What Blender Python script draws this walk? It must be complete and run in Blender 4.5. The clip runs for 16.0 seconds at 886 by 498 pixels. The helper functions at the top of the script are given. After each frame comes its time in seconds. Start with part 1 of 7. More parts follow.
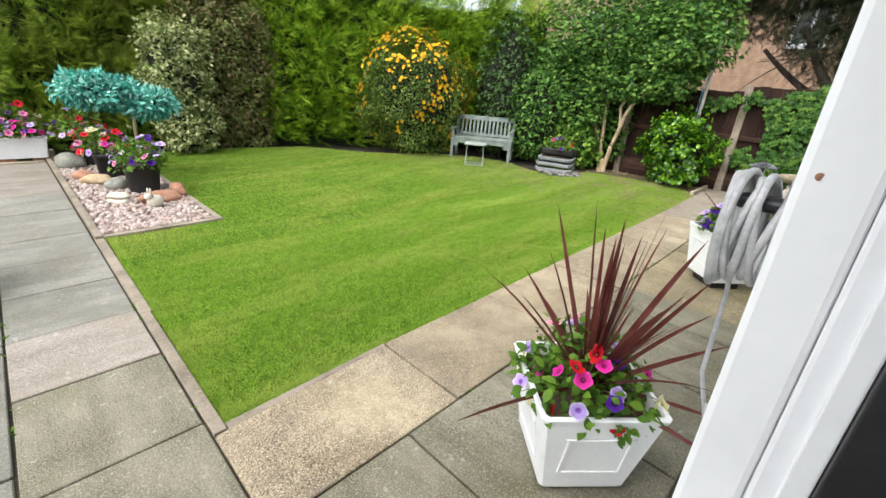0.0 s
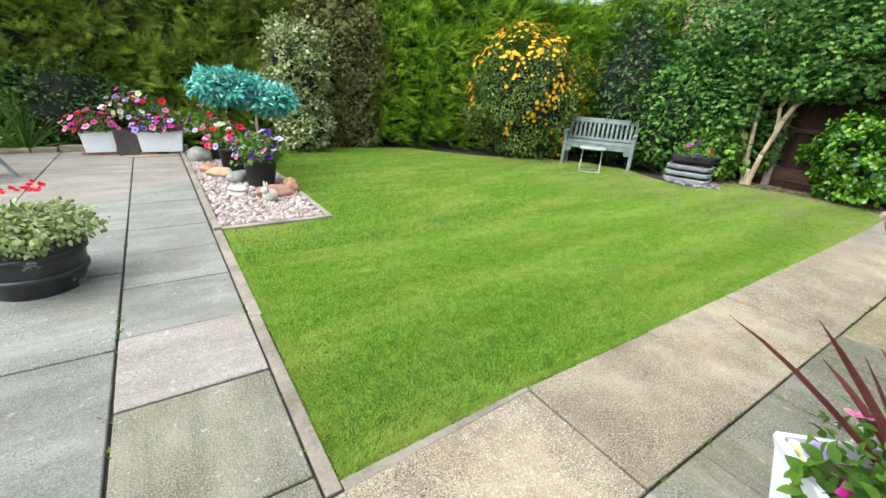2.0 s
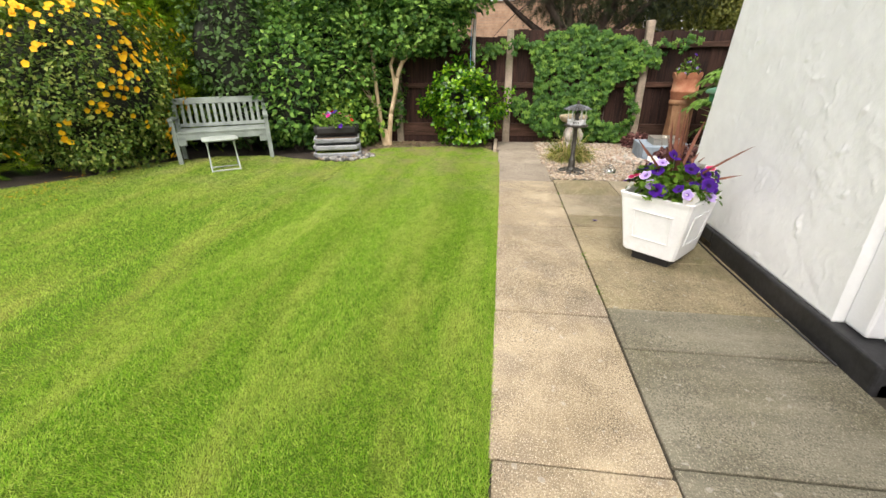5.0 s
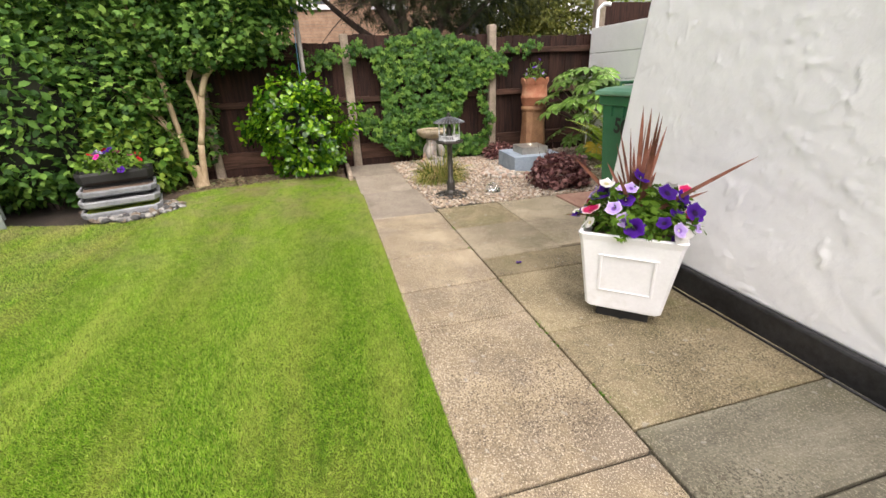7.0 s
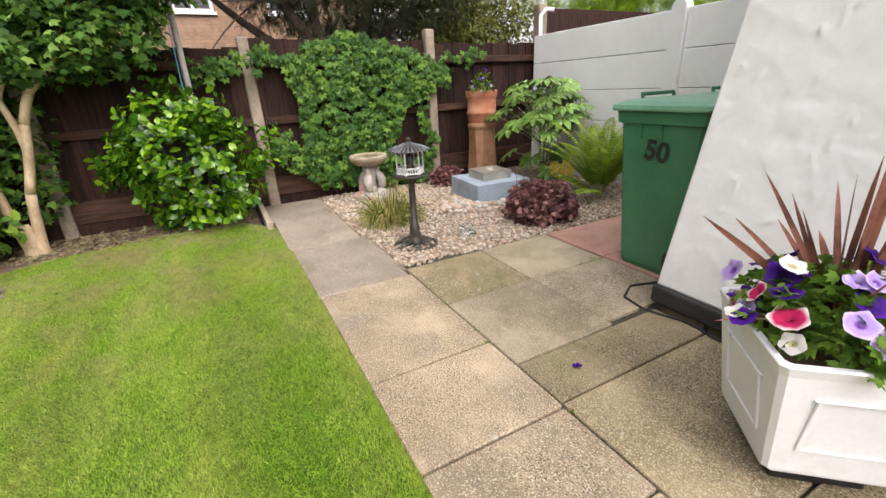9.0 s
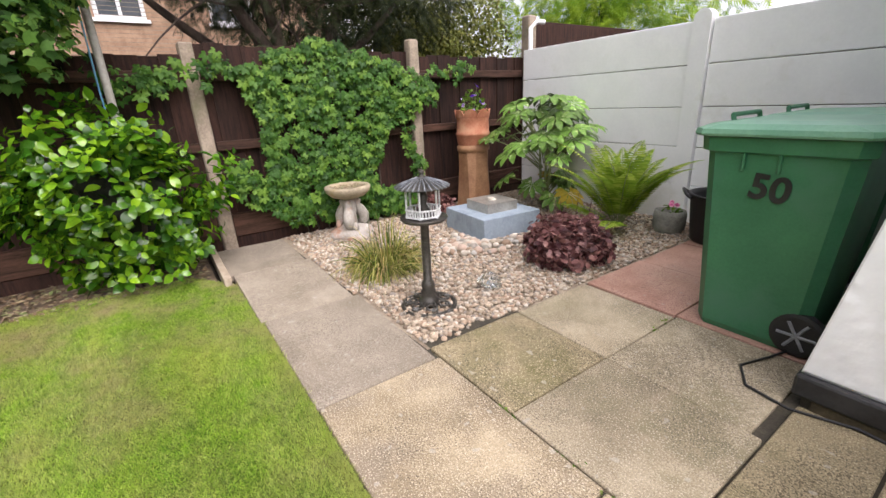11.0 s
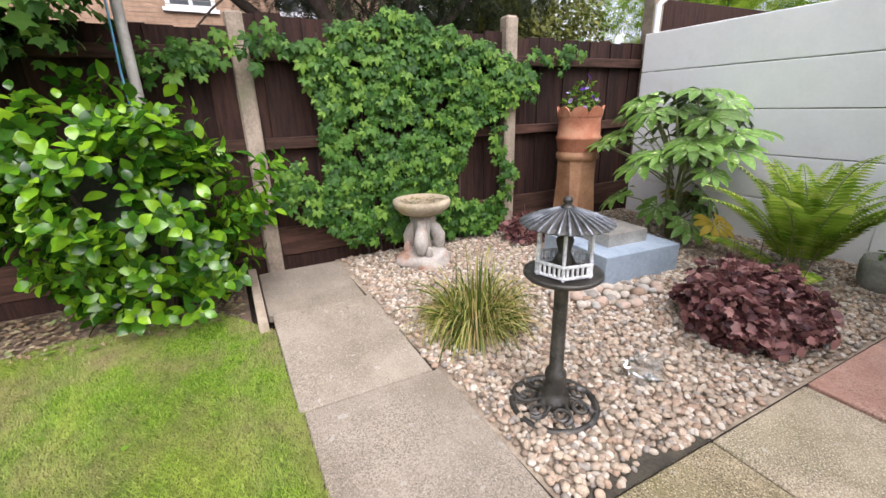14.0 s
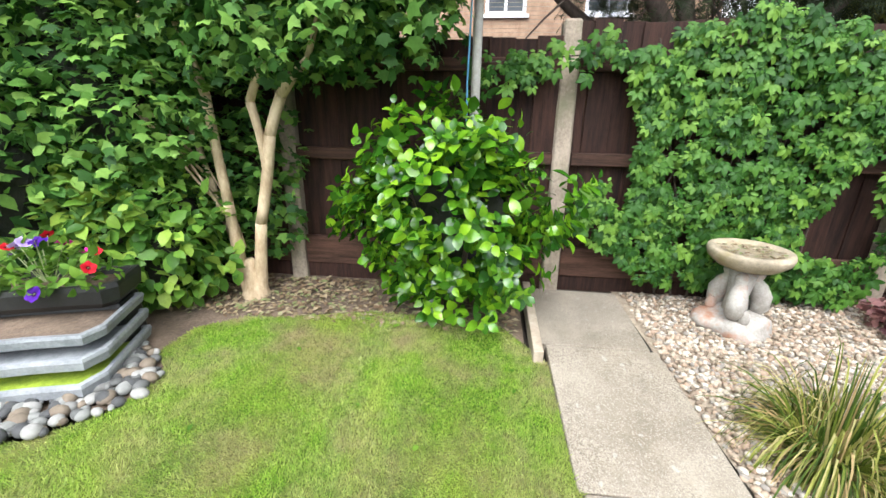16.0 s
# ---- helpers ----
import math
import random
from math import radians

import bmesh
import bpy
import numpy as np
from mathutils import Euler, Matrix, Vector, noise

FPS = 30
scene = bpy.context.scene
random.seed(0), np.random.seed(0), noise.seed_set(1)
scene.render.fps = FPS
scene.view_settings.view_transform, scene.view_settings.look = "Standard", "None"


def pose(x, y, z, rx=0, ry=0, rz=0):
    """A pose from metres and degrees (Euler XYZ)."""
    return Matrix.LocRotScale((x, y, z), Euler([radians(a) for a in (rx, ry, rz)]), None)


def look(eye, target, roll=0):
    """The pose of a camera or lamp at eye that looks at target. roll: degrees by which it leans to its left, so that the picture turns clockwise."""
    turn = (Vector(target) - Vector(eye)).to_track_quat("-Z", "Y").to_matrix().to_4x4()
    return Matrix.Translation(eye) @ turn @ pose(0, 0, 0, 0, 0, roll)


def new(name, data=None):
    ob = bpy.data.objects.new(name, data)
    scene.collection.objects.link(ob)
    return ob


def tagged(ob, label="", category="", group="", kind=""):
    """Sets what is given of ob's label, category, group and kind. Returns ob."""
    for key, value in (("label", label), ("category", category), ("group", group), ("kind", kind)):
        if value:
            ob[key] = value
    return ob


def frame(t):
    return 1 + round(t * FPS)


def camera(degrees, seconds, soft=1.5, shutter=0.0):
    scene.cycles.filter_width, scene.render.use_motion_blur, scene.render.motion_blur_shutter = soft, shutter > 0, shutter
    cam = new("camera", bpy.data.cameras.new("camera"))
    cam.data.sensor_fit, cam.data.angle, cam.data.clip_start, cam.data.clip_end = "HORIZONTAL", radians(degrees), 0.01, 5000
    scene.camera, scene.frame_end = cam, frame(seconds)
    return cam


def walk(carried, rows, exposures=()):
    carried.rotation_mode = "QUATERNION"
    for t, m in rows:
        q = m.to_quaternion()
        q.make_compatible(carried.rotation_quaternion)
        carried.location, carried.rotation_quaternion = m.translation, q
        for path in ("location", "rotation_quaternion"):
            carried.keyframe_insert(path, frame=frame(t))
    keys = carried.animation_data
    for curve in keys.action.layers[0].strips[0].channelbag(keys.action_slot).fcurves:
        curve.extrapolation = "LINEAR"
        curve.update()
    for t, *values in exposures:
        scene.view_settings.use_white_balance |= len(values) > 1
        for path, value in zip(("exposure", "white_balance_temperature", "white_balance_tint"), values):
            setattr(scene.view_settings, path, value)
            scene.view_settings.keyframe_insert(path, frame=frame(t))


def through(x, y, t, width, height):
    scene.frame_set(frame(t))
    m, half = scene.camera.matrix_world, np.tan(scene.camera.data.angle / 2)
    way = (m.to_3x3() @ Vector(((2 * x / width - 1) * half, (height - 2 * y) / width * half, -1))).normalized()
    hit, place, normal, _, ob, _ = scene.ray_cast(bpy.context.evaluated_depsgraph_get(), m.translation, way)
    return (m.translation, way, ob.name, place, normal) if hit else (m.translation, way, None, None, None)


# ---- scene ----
cam = camera(93.5, 16.0)
PATH = [
    (0, (0.098, 0.191, 1.402), (1.453, 1.459, 0.657), 4.2),
    (0.5, (0.145, 0.283, 1.414), (1.365, 1.686, 0.677), 5.3),
    (1, (0.174, 0.388, 1.347), (1.29, 1.872, 0.605), 6.3),
    (1.5, (0.152, 0.626, 1.237), (1.21, 2.159, 0.508), 4.1),
    (2, (0.16, 0.771, 1.221), (1.223, 2.297, 0.484), 3.7),
    (2.5, (0.289, 0.944, 1.196), (1.455, 2.385, 0.445), 3.3),
    (3, (0.416, 1.095, 1.201), (1.756, 2.357, 0.418), 2.8),
    (3.5, (0.57, 1.335, 1.211), (2.099, 2.35, 0.417), 1.2),
    (4, (0.779, 1.498, 1.195), (2.439, 2.27, 0.389), 0.4),
    (4.5, (1.039, 1.631, 1.209), (2.794, 2.14, 0.397), -0.1),
    (5, (1.284, 1.771, 1.202), (3.094, 2.021, 0.388), -0.6),
    (7.5, (2.716, 2.05, 1.123), (4.477, 1.48, 0.366), -2.7),
    (8, (3.007, 2.083, 1.128), (4.734, 1.408, 0.377), -2.9),
    (8.5, (3.283, 2.134, 1.15), (4.976, 1.372, 0.405), -3.1),
    (9, (3.589, 2.098, 1.129), (5.25, 1.256, 0.4), -3.0),
    (9.5, (3.827, 2.089, 1.146), (5.456, 1.183, 0.422), -3.1),
    (10, (4.053, 2.123, 1.149), (5.653, 1.157, 0.437), -3.1),
    (12.5, (4.94, 1.92, 1.102), (6.497, 0.836, 0.47), -2.5),
    (13, (5.101, 1.859, 1.084), (6.687, 0.819, 0.45), -2.5),
    (13.5, (5.231, 1.827, 1.083), (6.858, 0.858, 0.442), -2.1),
    (14, (5.372, 1.867, 1.087), (7.064, 1.02, 0.437), -1.6),
    (14.5, (5.523, 1.972, 1.13), (7.286, 1.31, 0.457), -0.9),
    (15, (5.635, 2.033, 1.159), (7.47, 1.615, 0.481), -0.1),
    (15.5, (5.697, 2.088, 1.157), (7.582, 1.971, 0.501), 0.5),
    (16, (5.707, 2.126, 1.191), (7.584, 2.332, 0.534), 0.8),
]
walk(cam, [(t, look(eye, target, roll)) for t, eye, target, roll in PATH],
     exposures=[(0, 1.33, 6350, 8), (0.6, 1.40, 6200, 7), (1.5, 1.44, 6000, 6), (2.5, 1.48, 5700, 6), (3, 1.46, 5600, 5), (3.6, 1.5, 6200, 5), (4.2, 1.48, 6650, 8), (5, 1.39, 6900, 12), (7.5, 1.25, 6800, 17), (10, 1.33, 6650, 18), (12.5, 1.43, 6350, 20), (13.5, 1.44, 6250, 20), (14.5, 1.55, 6250, 15), (15.5, 1.80, 6150, 9), (16, 1.87, 6000, 8)])

# ---- world and light ----
world = bpy.data.worlds.new("overcast_sky")
scene.world = world
world.use_nodes = True
wn, wl = world.node_tree.nodes, world.node_tree.links
sky = wn.new("ShaderNodeTexSky")
sky.sky_type, sky.sun_disc = "NISHITA", False
sky.sun_elevation, sky.sun_rotation = radians(55.4), radians(266.7)
sky.dust_density, sky.air_density, sky.ozone_density = 4.0, 1.0, 1.0
pale = wn.new("ShaderNodeHueSaturation")
pale.inputs["Saturation"].default_value = 0.28
wl.new(sky.outputs["Color"], pale.inputs["Color"])
wl.new(pale.outputs["Color"], wn["Background"].inputs["Color"])
wn["Background"].inputs["Strength"].default_value = 0.15
sun_data = bpy.data.lights.new("sun", "SUN")
sun_data.energy, sun_data.angle, sun_data.color = 1.2, radians(95), (1.0, 0.96, 0.9)
sun = new("sun", sun_data)
sun.matrix_world = look((-6.9, -0.4, 10), (0, 0, 0))


# ---- mesh helpers ----
rng = np.random.default_rng(7)


def mesh_object(name, me, mat, parent=None, label="", smooth=False):
    ob = new(name, me)
    if mat is not None:
        for m in (mat if isinstance(mat, (list, tuple)) else [mat]):
            me.materials.append(m)
    if smooth:
        me.shade_smooth()
    if parent is not None:
        ob.parent = parent
    if label:
        ob["label"] = label
    return ob


def part(name, bm, mat, parent=None, label="", smooth=False):
    me = bpy.data.meshes.new(name)
    bm.normal_update()
    bm.to_mesh(me)
    bm.free()
    return mesh_object(name, me, mat, parent, label, smooth)


def thing(name, label, category, group="", at=(0, 0, 0), yaw=0.0, kind=""):
    ob = new(name)
    ob.empty_display_size = 0.1
    ob.matrix_basis = pose(*at, 0, 0, yaw)
    return tagged(ob, label, category, group, kind)


def raw_mesh(name, verts, tris):
    me = bpy.data.meshes.new(name)
    verts = np.asarray(verts, np.float32)
    tris = np.asarray(tris, np.int32)
    me.vertices.add(len(verts))
    me.vertices.foreach_set("co", verts.ravel())
    me.loops.add(tris.size)
    me.loops.foreach_set("vertex_index", tris.ravel())
    me.polygons.add(len(tris))
    me.polygons.foreach_set("loop_start", np.arange(0, tris.size, 3, dtype=np.int32))
    me.update(calc_edges=True)
    return me


def unit(v):
    return v / np.maximum(np.linalg.norm(v, axis=-1, keepdims=True), 1e-9)


def scatter_mesh(name, template, pos, ahead, above, size):
    """Many copies of a small template in one mesh: template y runs along ahead, z along above."""
    tv, tf = template
    tv, tf = np.array(tv, float), np.array(tf, int)
    n = len(pos)
    f = unit(np.asarray(ahead, float))
    r = unit(np.cross(f, above))
    u = np.cross(r, f)
    size = np.asarray(size, float)
    if size.ndim == 1:
        size = size[:, None] * np.ones(3)
    local = tv[None] * size[:, None, :]
    v = pos[:, None] + local[..., :1] * r[:, None] + local[..., 1:2] * f[:, None] + local[..., 2:] * u[:, None]
    t = tf[None] + (np.arange(n) * len(tv))[:, None, None]
    return raw_mesh(name, v.reshape(-1, 3), t.reshape(-1, 3))


def scatter(name, template, pos, ahead, above, size, mat, parent=None, label="", smooth=False):
    return mesh_object(name, scatter_mesh(name, template, pos, ahead, above, size), mat, parent, label, smooth)


def fan(outline, centre=(0, 0.5, 0)):
    n = len(outline)
    return [centre] + list(outline), [(0, 1 + i, 1 + (i + 1) % n) for i in range(n)]


LEAF = ([(0, 0, 0), (-0.3, 0.3, 0.07), (-0.26, 0.68, 0.05), (0, 1, -0.12), (0.26, 0.68, 0.05), (0.3, 0.3, 0.07), (0, 0.35, 0), (0, 0.7, -0.02)],
        [(0, 6, 1), (1, 6, 2), (6, 7, 2), (2, 7, 3), (0, 5, 6), (5, 4, 6), (6, 4, 7), (7, 4, 3)])
def fine_leaf():
    """A pointed oval leaf, folded along the midrib, with the tip turned down."""
    v, f = [], []
    for q, w, z in ((0.0, 0.02, 0.0), (0.14, 0.17, 0.02), (0.32, 0.27, 0.03), (0.52, 0.29, 0.02), (0.7, 0.235, -0.015), (0.86, 0.13, -0.06), (1.0, 0.005, -0.12)):
        v += [(-w, q, z + 0.22 * w), (0, q, z), (w, q, z + 0.22 * w)]
    for k in range(6):
        o = 3 * k
        f += [(o, o + 1, o + 4), (o, o + 4, o + 3), (o + 1, o + 2, o + 5), (o + 1, o + 5, o + 4)]
    return v, f


FINE_LEAF = fine_leaf()
LEAFLET = ([(0, 0, 0), (-0.28, 0.45, 0.06), (0, 1, -0.08), (0.28, 0.45, 0.06)], [(0, 2, 1), (0, 3, 2)])
GRASS = ([(-0.5, 0, 0), (0.5, 0, 0), (0, 1, 0.25)], [(0, 1, 2)])


def spray_template():
    """A flat feathery conifer spray with narrow pointed fingers."""
    v, f = [(0, y / 14, 0.03 * math.sin(y * 0.5)) for y in range(15)], []
    v.append((0.0, 1.2, -0.06))
    f.append((13, 14, 15))
    for i in range(7):
        reach = 0.34 * (1 - i / 9)
        for s in (-1, 1):
            v.append((s * reach, i / 7 + 0.34, -0.05 - 0.03 * i / 7))
            k = 2 * i + (0 if s < 0 else 1)
            f.append((k, k + 1, len(v) - 1) if s < 0 else (k + 1, k, len(v) - 1))
    return v, f


def lobed_template(lobes=5, deep=0.45, spread=250):
    pts = [(0.0, 0.0, 0.0)]
    for i in range(lobes):
        a = radians(-spread / 2 + spread * i / (lobes - 1))
        l = 0.62 + 0.38 * math.cos(a * 0.75)
        pts.append((math.sin(a) * l, 0.35 + math.cos(a) * l * 0.65, -0.1))
        if i < lobes - 1:
            b = a + radians(spread / (lobes - 1) / 2)
            m = l * (1 - deep)
            pts.append((math.sin(b) * m, 0.35 + math.cos(b) * m * 0.65, 0.03))
    return fan(pts, (0, 0.35, 0.03))


def flower_template(n=10):
    pts = []
    for i in range(n):
        a = 2 * math.pi * i / n
        l = 0.5 if i % 2 == 0 else 0.41
        pts.append((math.cos(a) * l, math.sin(a) * l, 0.1 if i % 2 else 0.04))
    return fan(pts, (0, 0, -0.12))


def bloom_template(n=20):
    v, f = [(0, 0, -0.16)], []
    for k, (rad, z) in enumerate(((0.13, -0.03), (0.33, 0.05), (0.5, 0.06))):
        for i in range(n):
            a = 2 * math.pi * i / n
            wave = math.cos(5 * a)
            v.append((math.cos(a) * rad * (1 + 0.09 * wave * k / 2), math.sin(a) * rad * (1 + 0.09 * wave * k / 2), z + 0.05 * wave * k / 2 + 0.03 * math.sin(11 * a) * k / 2))
    for i in range(n):
        j = (i + 1) % n
        f.append((0, 1 + i, 1 + j))
        for k in range(2):
            a, b = 1 + k * n, 1 + (k + 1) * n
            f += [(a + i, b + i, b + j), (a + i, b + j, a + j)]
    return v, f


SPRAY, MAPLE, PETUNIA = spray_template(), lobed_template(5, 0.4), flower_template()
CRINKLE = lobed_template(7, 0.25, 300)
FROND = lobed_template(5, 0.4, 170)


def box(bm, c, s, bevel=0.0, m=None):
    made = bmesh.ops.create_cube(bm, size=1.0)["verts"]
    for v in made:
        v.co = Vector((c[0] + v.co.x * s[0], c[1] + v.co.y * s[1], c[2] + v.co.z * s[2]))
    if bevel:
        edges = {e for v in made for e in v.link_edges}
        made = bmesh.ops.bevel(bm, geom=list(edges), offset=bevel, segments=2, affect="EDGES", profile=0.5)["verts"]
    if m is not None:
        for v in made:
            v.co = m @ v.co
    return made


def loft(bm, rings, cap=True, closed=True):
    """Skin between rings of points."""
    rows = [[bm.verts.new(p) for p in ring] for ring in rings]
    n = len(rows[0])
    for a, b in zip(rows, rows[1:]):
        for i in range(n if closed else n - 1):
            bm.faces.new((a[i], a[(i + 1) % n], b[(i + 1) % n], b[i]))
    if cap:
        bm.faces.new(list(reversed(rows[0])))
        bm.faces.new(rows[-1])
    return rows


def circle(r, z, n=24, cx=0, cy=0, wave=0.0, k=0):
    return [(cx + (r + wave * math.cos(k * 2 * math.pi * i / n)) * math.cos(2 * math.pi * i / n),
             cy + (r + wave * math.cos(k * 2 * math.pi * i / n)) * math.sin(2 * math.pi * i / n), z) for i in range(n)]


def lathe(bm, profile, n=24, cx=0, cy=0, cap=True):
    return loft(bm, [circle(r, z, n, cx, cy) for r, z in profile], cap)


def square(hx, hy, z, corner=0.0):
    if not corner:
        return [(-hx, -hy, z), (hx, -hy, z), (hx, hy, z), (-hx, hy, z)]
    c = corner
    return [(-hx + c, -hy, z), (hx - c, -hy, z), (hx, -hy + c, z), (hx, hy - c, z), (hx - c, hy, z), (-hx + c, hy, z), (-hx, hy - c, z), (-hx, -hy + c, z)]


def tube(bm, pts, radii, n=8):
    pts = [Vector(p) for p in pts]
    if not isinstance(radii, (list, tuple)):
        radii = [radii] * len(pts)
    rings, side = [], None
    for i, p in enumerate(pts):
        d = (pts[min(i + 1, len(pts) - 1)] - pts[max(i - 1, 0)]).normalized()
        if side is None:
            side = d.orthogonal().normalized()
        side = (side - d * side.dot(d)).normalized()
        up = d.cross(side)
        rings.append([p + radii[i] * (math.cos(2 * math.pi * k / n) * side + math.sin(2 * math.pi * k / n) * up) for k in range(n)])
    loft(bm, rings)


def stone(bm, c, s, rough=0.18, sub=2, seed=0, flat=0.0):
    made = bmesh.ops.create_icosphere(bm, subdivisions=sub, radius=1.0)["verts"]
    for v in made:
        d = 1 + rough * noise.noise(v.co * 1.3 + Vector((seed * 7.3, seed * 1.7, seed)))
        v.co = Vector((c[0] + v.co.x * d * s[0], c[1] + v.co.y * d * s[1], c[2] + v.co.z * d * s[2]))
    return made


# ---- materials ----
def ramp(nt, fac, stops, interpolation="LINEAR"):
    r = nt.nodes.new("ShaderNodeValToRGB")
    r.color_ramp.interpolation = interpolation
    while len(r.color_ramp.elements) < len(stops):
        r.color_ramp.elements.new(0.5)
    for e, (p, c) in zip(r.color_ramp.elements, stops):
        e.position, e.color = p, (*c, 1)
    nt.links.new(fac, r.inputs["Fac"])
    return r.outputs["Color"]


def noise_tex(nt, scale, detail=4.0, rough=0.6, coords="Object", stretch=None):
    tc = nt.nodes.new("ShaderNodeTexCoord")
    src = tc.outputs["Object" if coords == "World" else coords]
    if coords == "World":
        src = nt.nodes.new("ShaderNodeNewGeometry").outputs["Position"]
    if stretch:
        mp = nt.nodes.new("ShaderNodeMapping")
        mp.inputs["Scale"].default_value = stretch
        nt.links.new(src, mp.inputs["Vector"])
        src = mp.outputs["Vector"]
    t = nt.nodes.new("ShaderNodeTexNoise")
    t.inputs["Scale"].default_value, t.inputs["Detail"].default_value, t.inputs["Roughness"].default_value = scale, detail, rough
    nt.links.new(src, t.inputs["Vector"])
    return t.outputs["Fac"]


def mix(nt, a, b, fac, mode="MIX"):
    m = nt.nodes.new("ShaderNodeMix")
    m.data_type, m.blend_type = "RGBA", mode
    for sock, val in ((m.inputs[0], fac), (m.inputs[6], a), (m.inputs[7], b)):
        if isinstance(val, (int, float)):
            sock.default_value = val
        elif isinstance(val, tuple):
            sock.default_value = (*val, 1)
        else:
            nt.links.new(val, sock)
    return m.outputs[2]


def surface(name, dark, light, rough=0.7, big=2.0, fine=60.0, bump=0.3, depth=0.004, metal=0.0, coords="Object", stretch=None,
            speck=None, pit=None, per_object=0.0, stain=None, stain_scale=1.2, spec=0.5, stain_cut=(0.5, 0.66)):
    """A weathered solid: two colours over two scales of noise, with specks, stains and fine relief."""
    m = bpy.data.materials.new(name)
    m.use_nodes = True
    nt = m.node_tree
    bsdf = nt.nodes["Principled BSDF"]
    a, b = noise_tex(nt, big, 5, 0.6, coords, stretch), noise_tex(nt, fine, 3, 0.7, coords, stretch)
    s = nt.nodes.new("ShaderNodeMath")
    s.operation = "MULTIPLY_ADD"
    nt.links.new(b, s.inputs[0])
    s.inputs[1].default_value = 0.5
    nt.links.new(a, s.inputs[2])
    col = ramp(nt, s.outputs[0], [(0.55, dark), (0.95, light)])
    if stain:
        st = ramp(nt, noise_tex(nt, stain_scale, 6, 0.65, coords), [(stain_cut[0], (0, 0, 0)), (stain_cut[1], (1, 1, 1))])
        col = mix(nt, col, stain, st)
    if speck:
        sp = ramp(nt, noise_tex(nt, fine * 2.2, 2, 0.5, coords), [(0.56, (0, 0, 0)), (0.63, (1, 1, 1))])
        col = mix(nt, col, speck, sp)
    if pit:
        pt = ramp(nt, noise_tex(nt, fine * 2.0, 3, 0.65, coords), [(0.41, (1, 1, 1)), (0.50, (0, 0, 0))])
        worn = ramp(nt, noise_tex(nt, 2.4, 4, 0.6, coords), [(0.40, (0.25, 0.25, 0.25)), (0.58, (1, 1, 1))])
        both = nt.nodes.new("ShaderNodeMath")
        both.operation = "MULTIPLY"
        nt.links.new(pt, both.inputs[0])
        nt.links.new(worn, both.inputs[1])
        col = mix(nt, col, pit, both.outputs[0])
        col = mix(nt, col, mix(nt, col, (0.86, 0.85, 0.82), 1.0, "MULTIPLY"), ramp(nt, noise_tex(nt, 1.9, 6, 0.7, coords), [(0.46, (0, 0, 0)), (0.62, (1, 1, 1))]))
        col = mix(nt, col, mix(nt, col, (0.42, 0.41, 0.37), 0.35), ramp(nt, noise_tex(nt, 26, 1, 0.4, coords), [(0.71, (0, 0, 0)), (0.75, (1, 1, 1))]))
    if per_object:
        oi = nt.nodes.new("ShaderNodeObjectInfo")
        hs = nt.nodes.new("ShaderNodeHueSaturation")
        mr = nt.nodes.new("ShaderNodeMapRange")
        mr.inputs[3].default_value, mr.inputs[4].default_value = 1 - per_object, 1 + per_object
        nt.links.new(oi.outputs["Random"], mr.inputs[0])
        nt.links.new(mr.outputs[0], hs.inputs["Value"])
        nt.links.new(col, hs.inputs["Color"])
        col = hs.outputs["Color"]
    nt.links.new(col, bsdf.inputs["Base Color"])
    bsdf.inputs["Roughness"].default_value, bsdf.inputs["Metallic"].default_value = rough, metal
    bsdf.inputs["Specular IOR Level"].default_value = spec
    if bump:
        bp = nt.nodes.new("ShaderNodeBump")
        bp.inputs["Strength"].default_value, bp.inputs["Distance"].default_value = bump, depth
        nt.links.new(s.outputs[0], bp.inputs["Height"])
        nt.links.new(bp.outputs["Normal"], bsdf.inputs["Normal"])
    return m


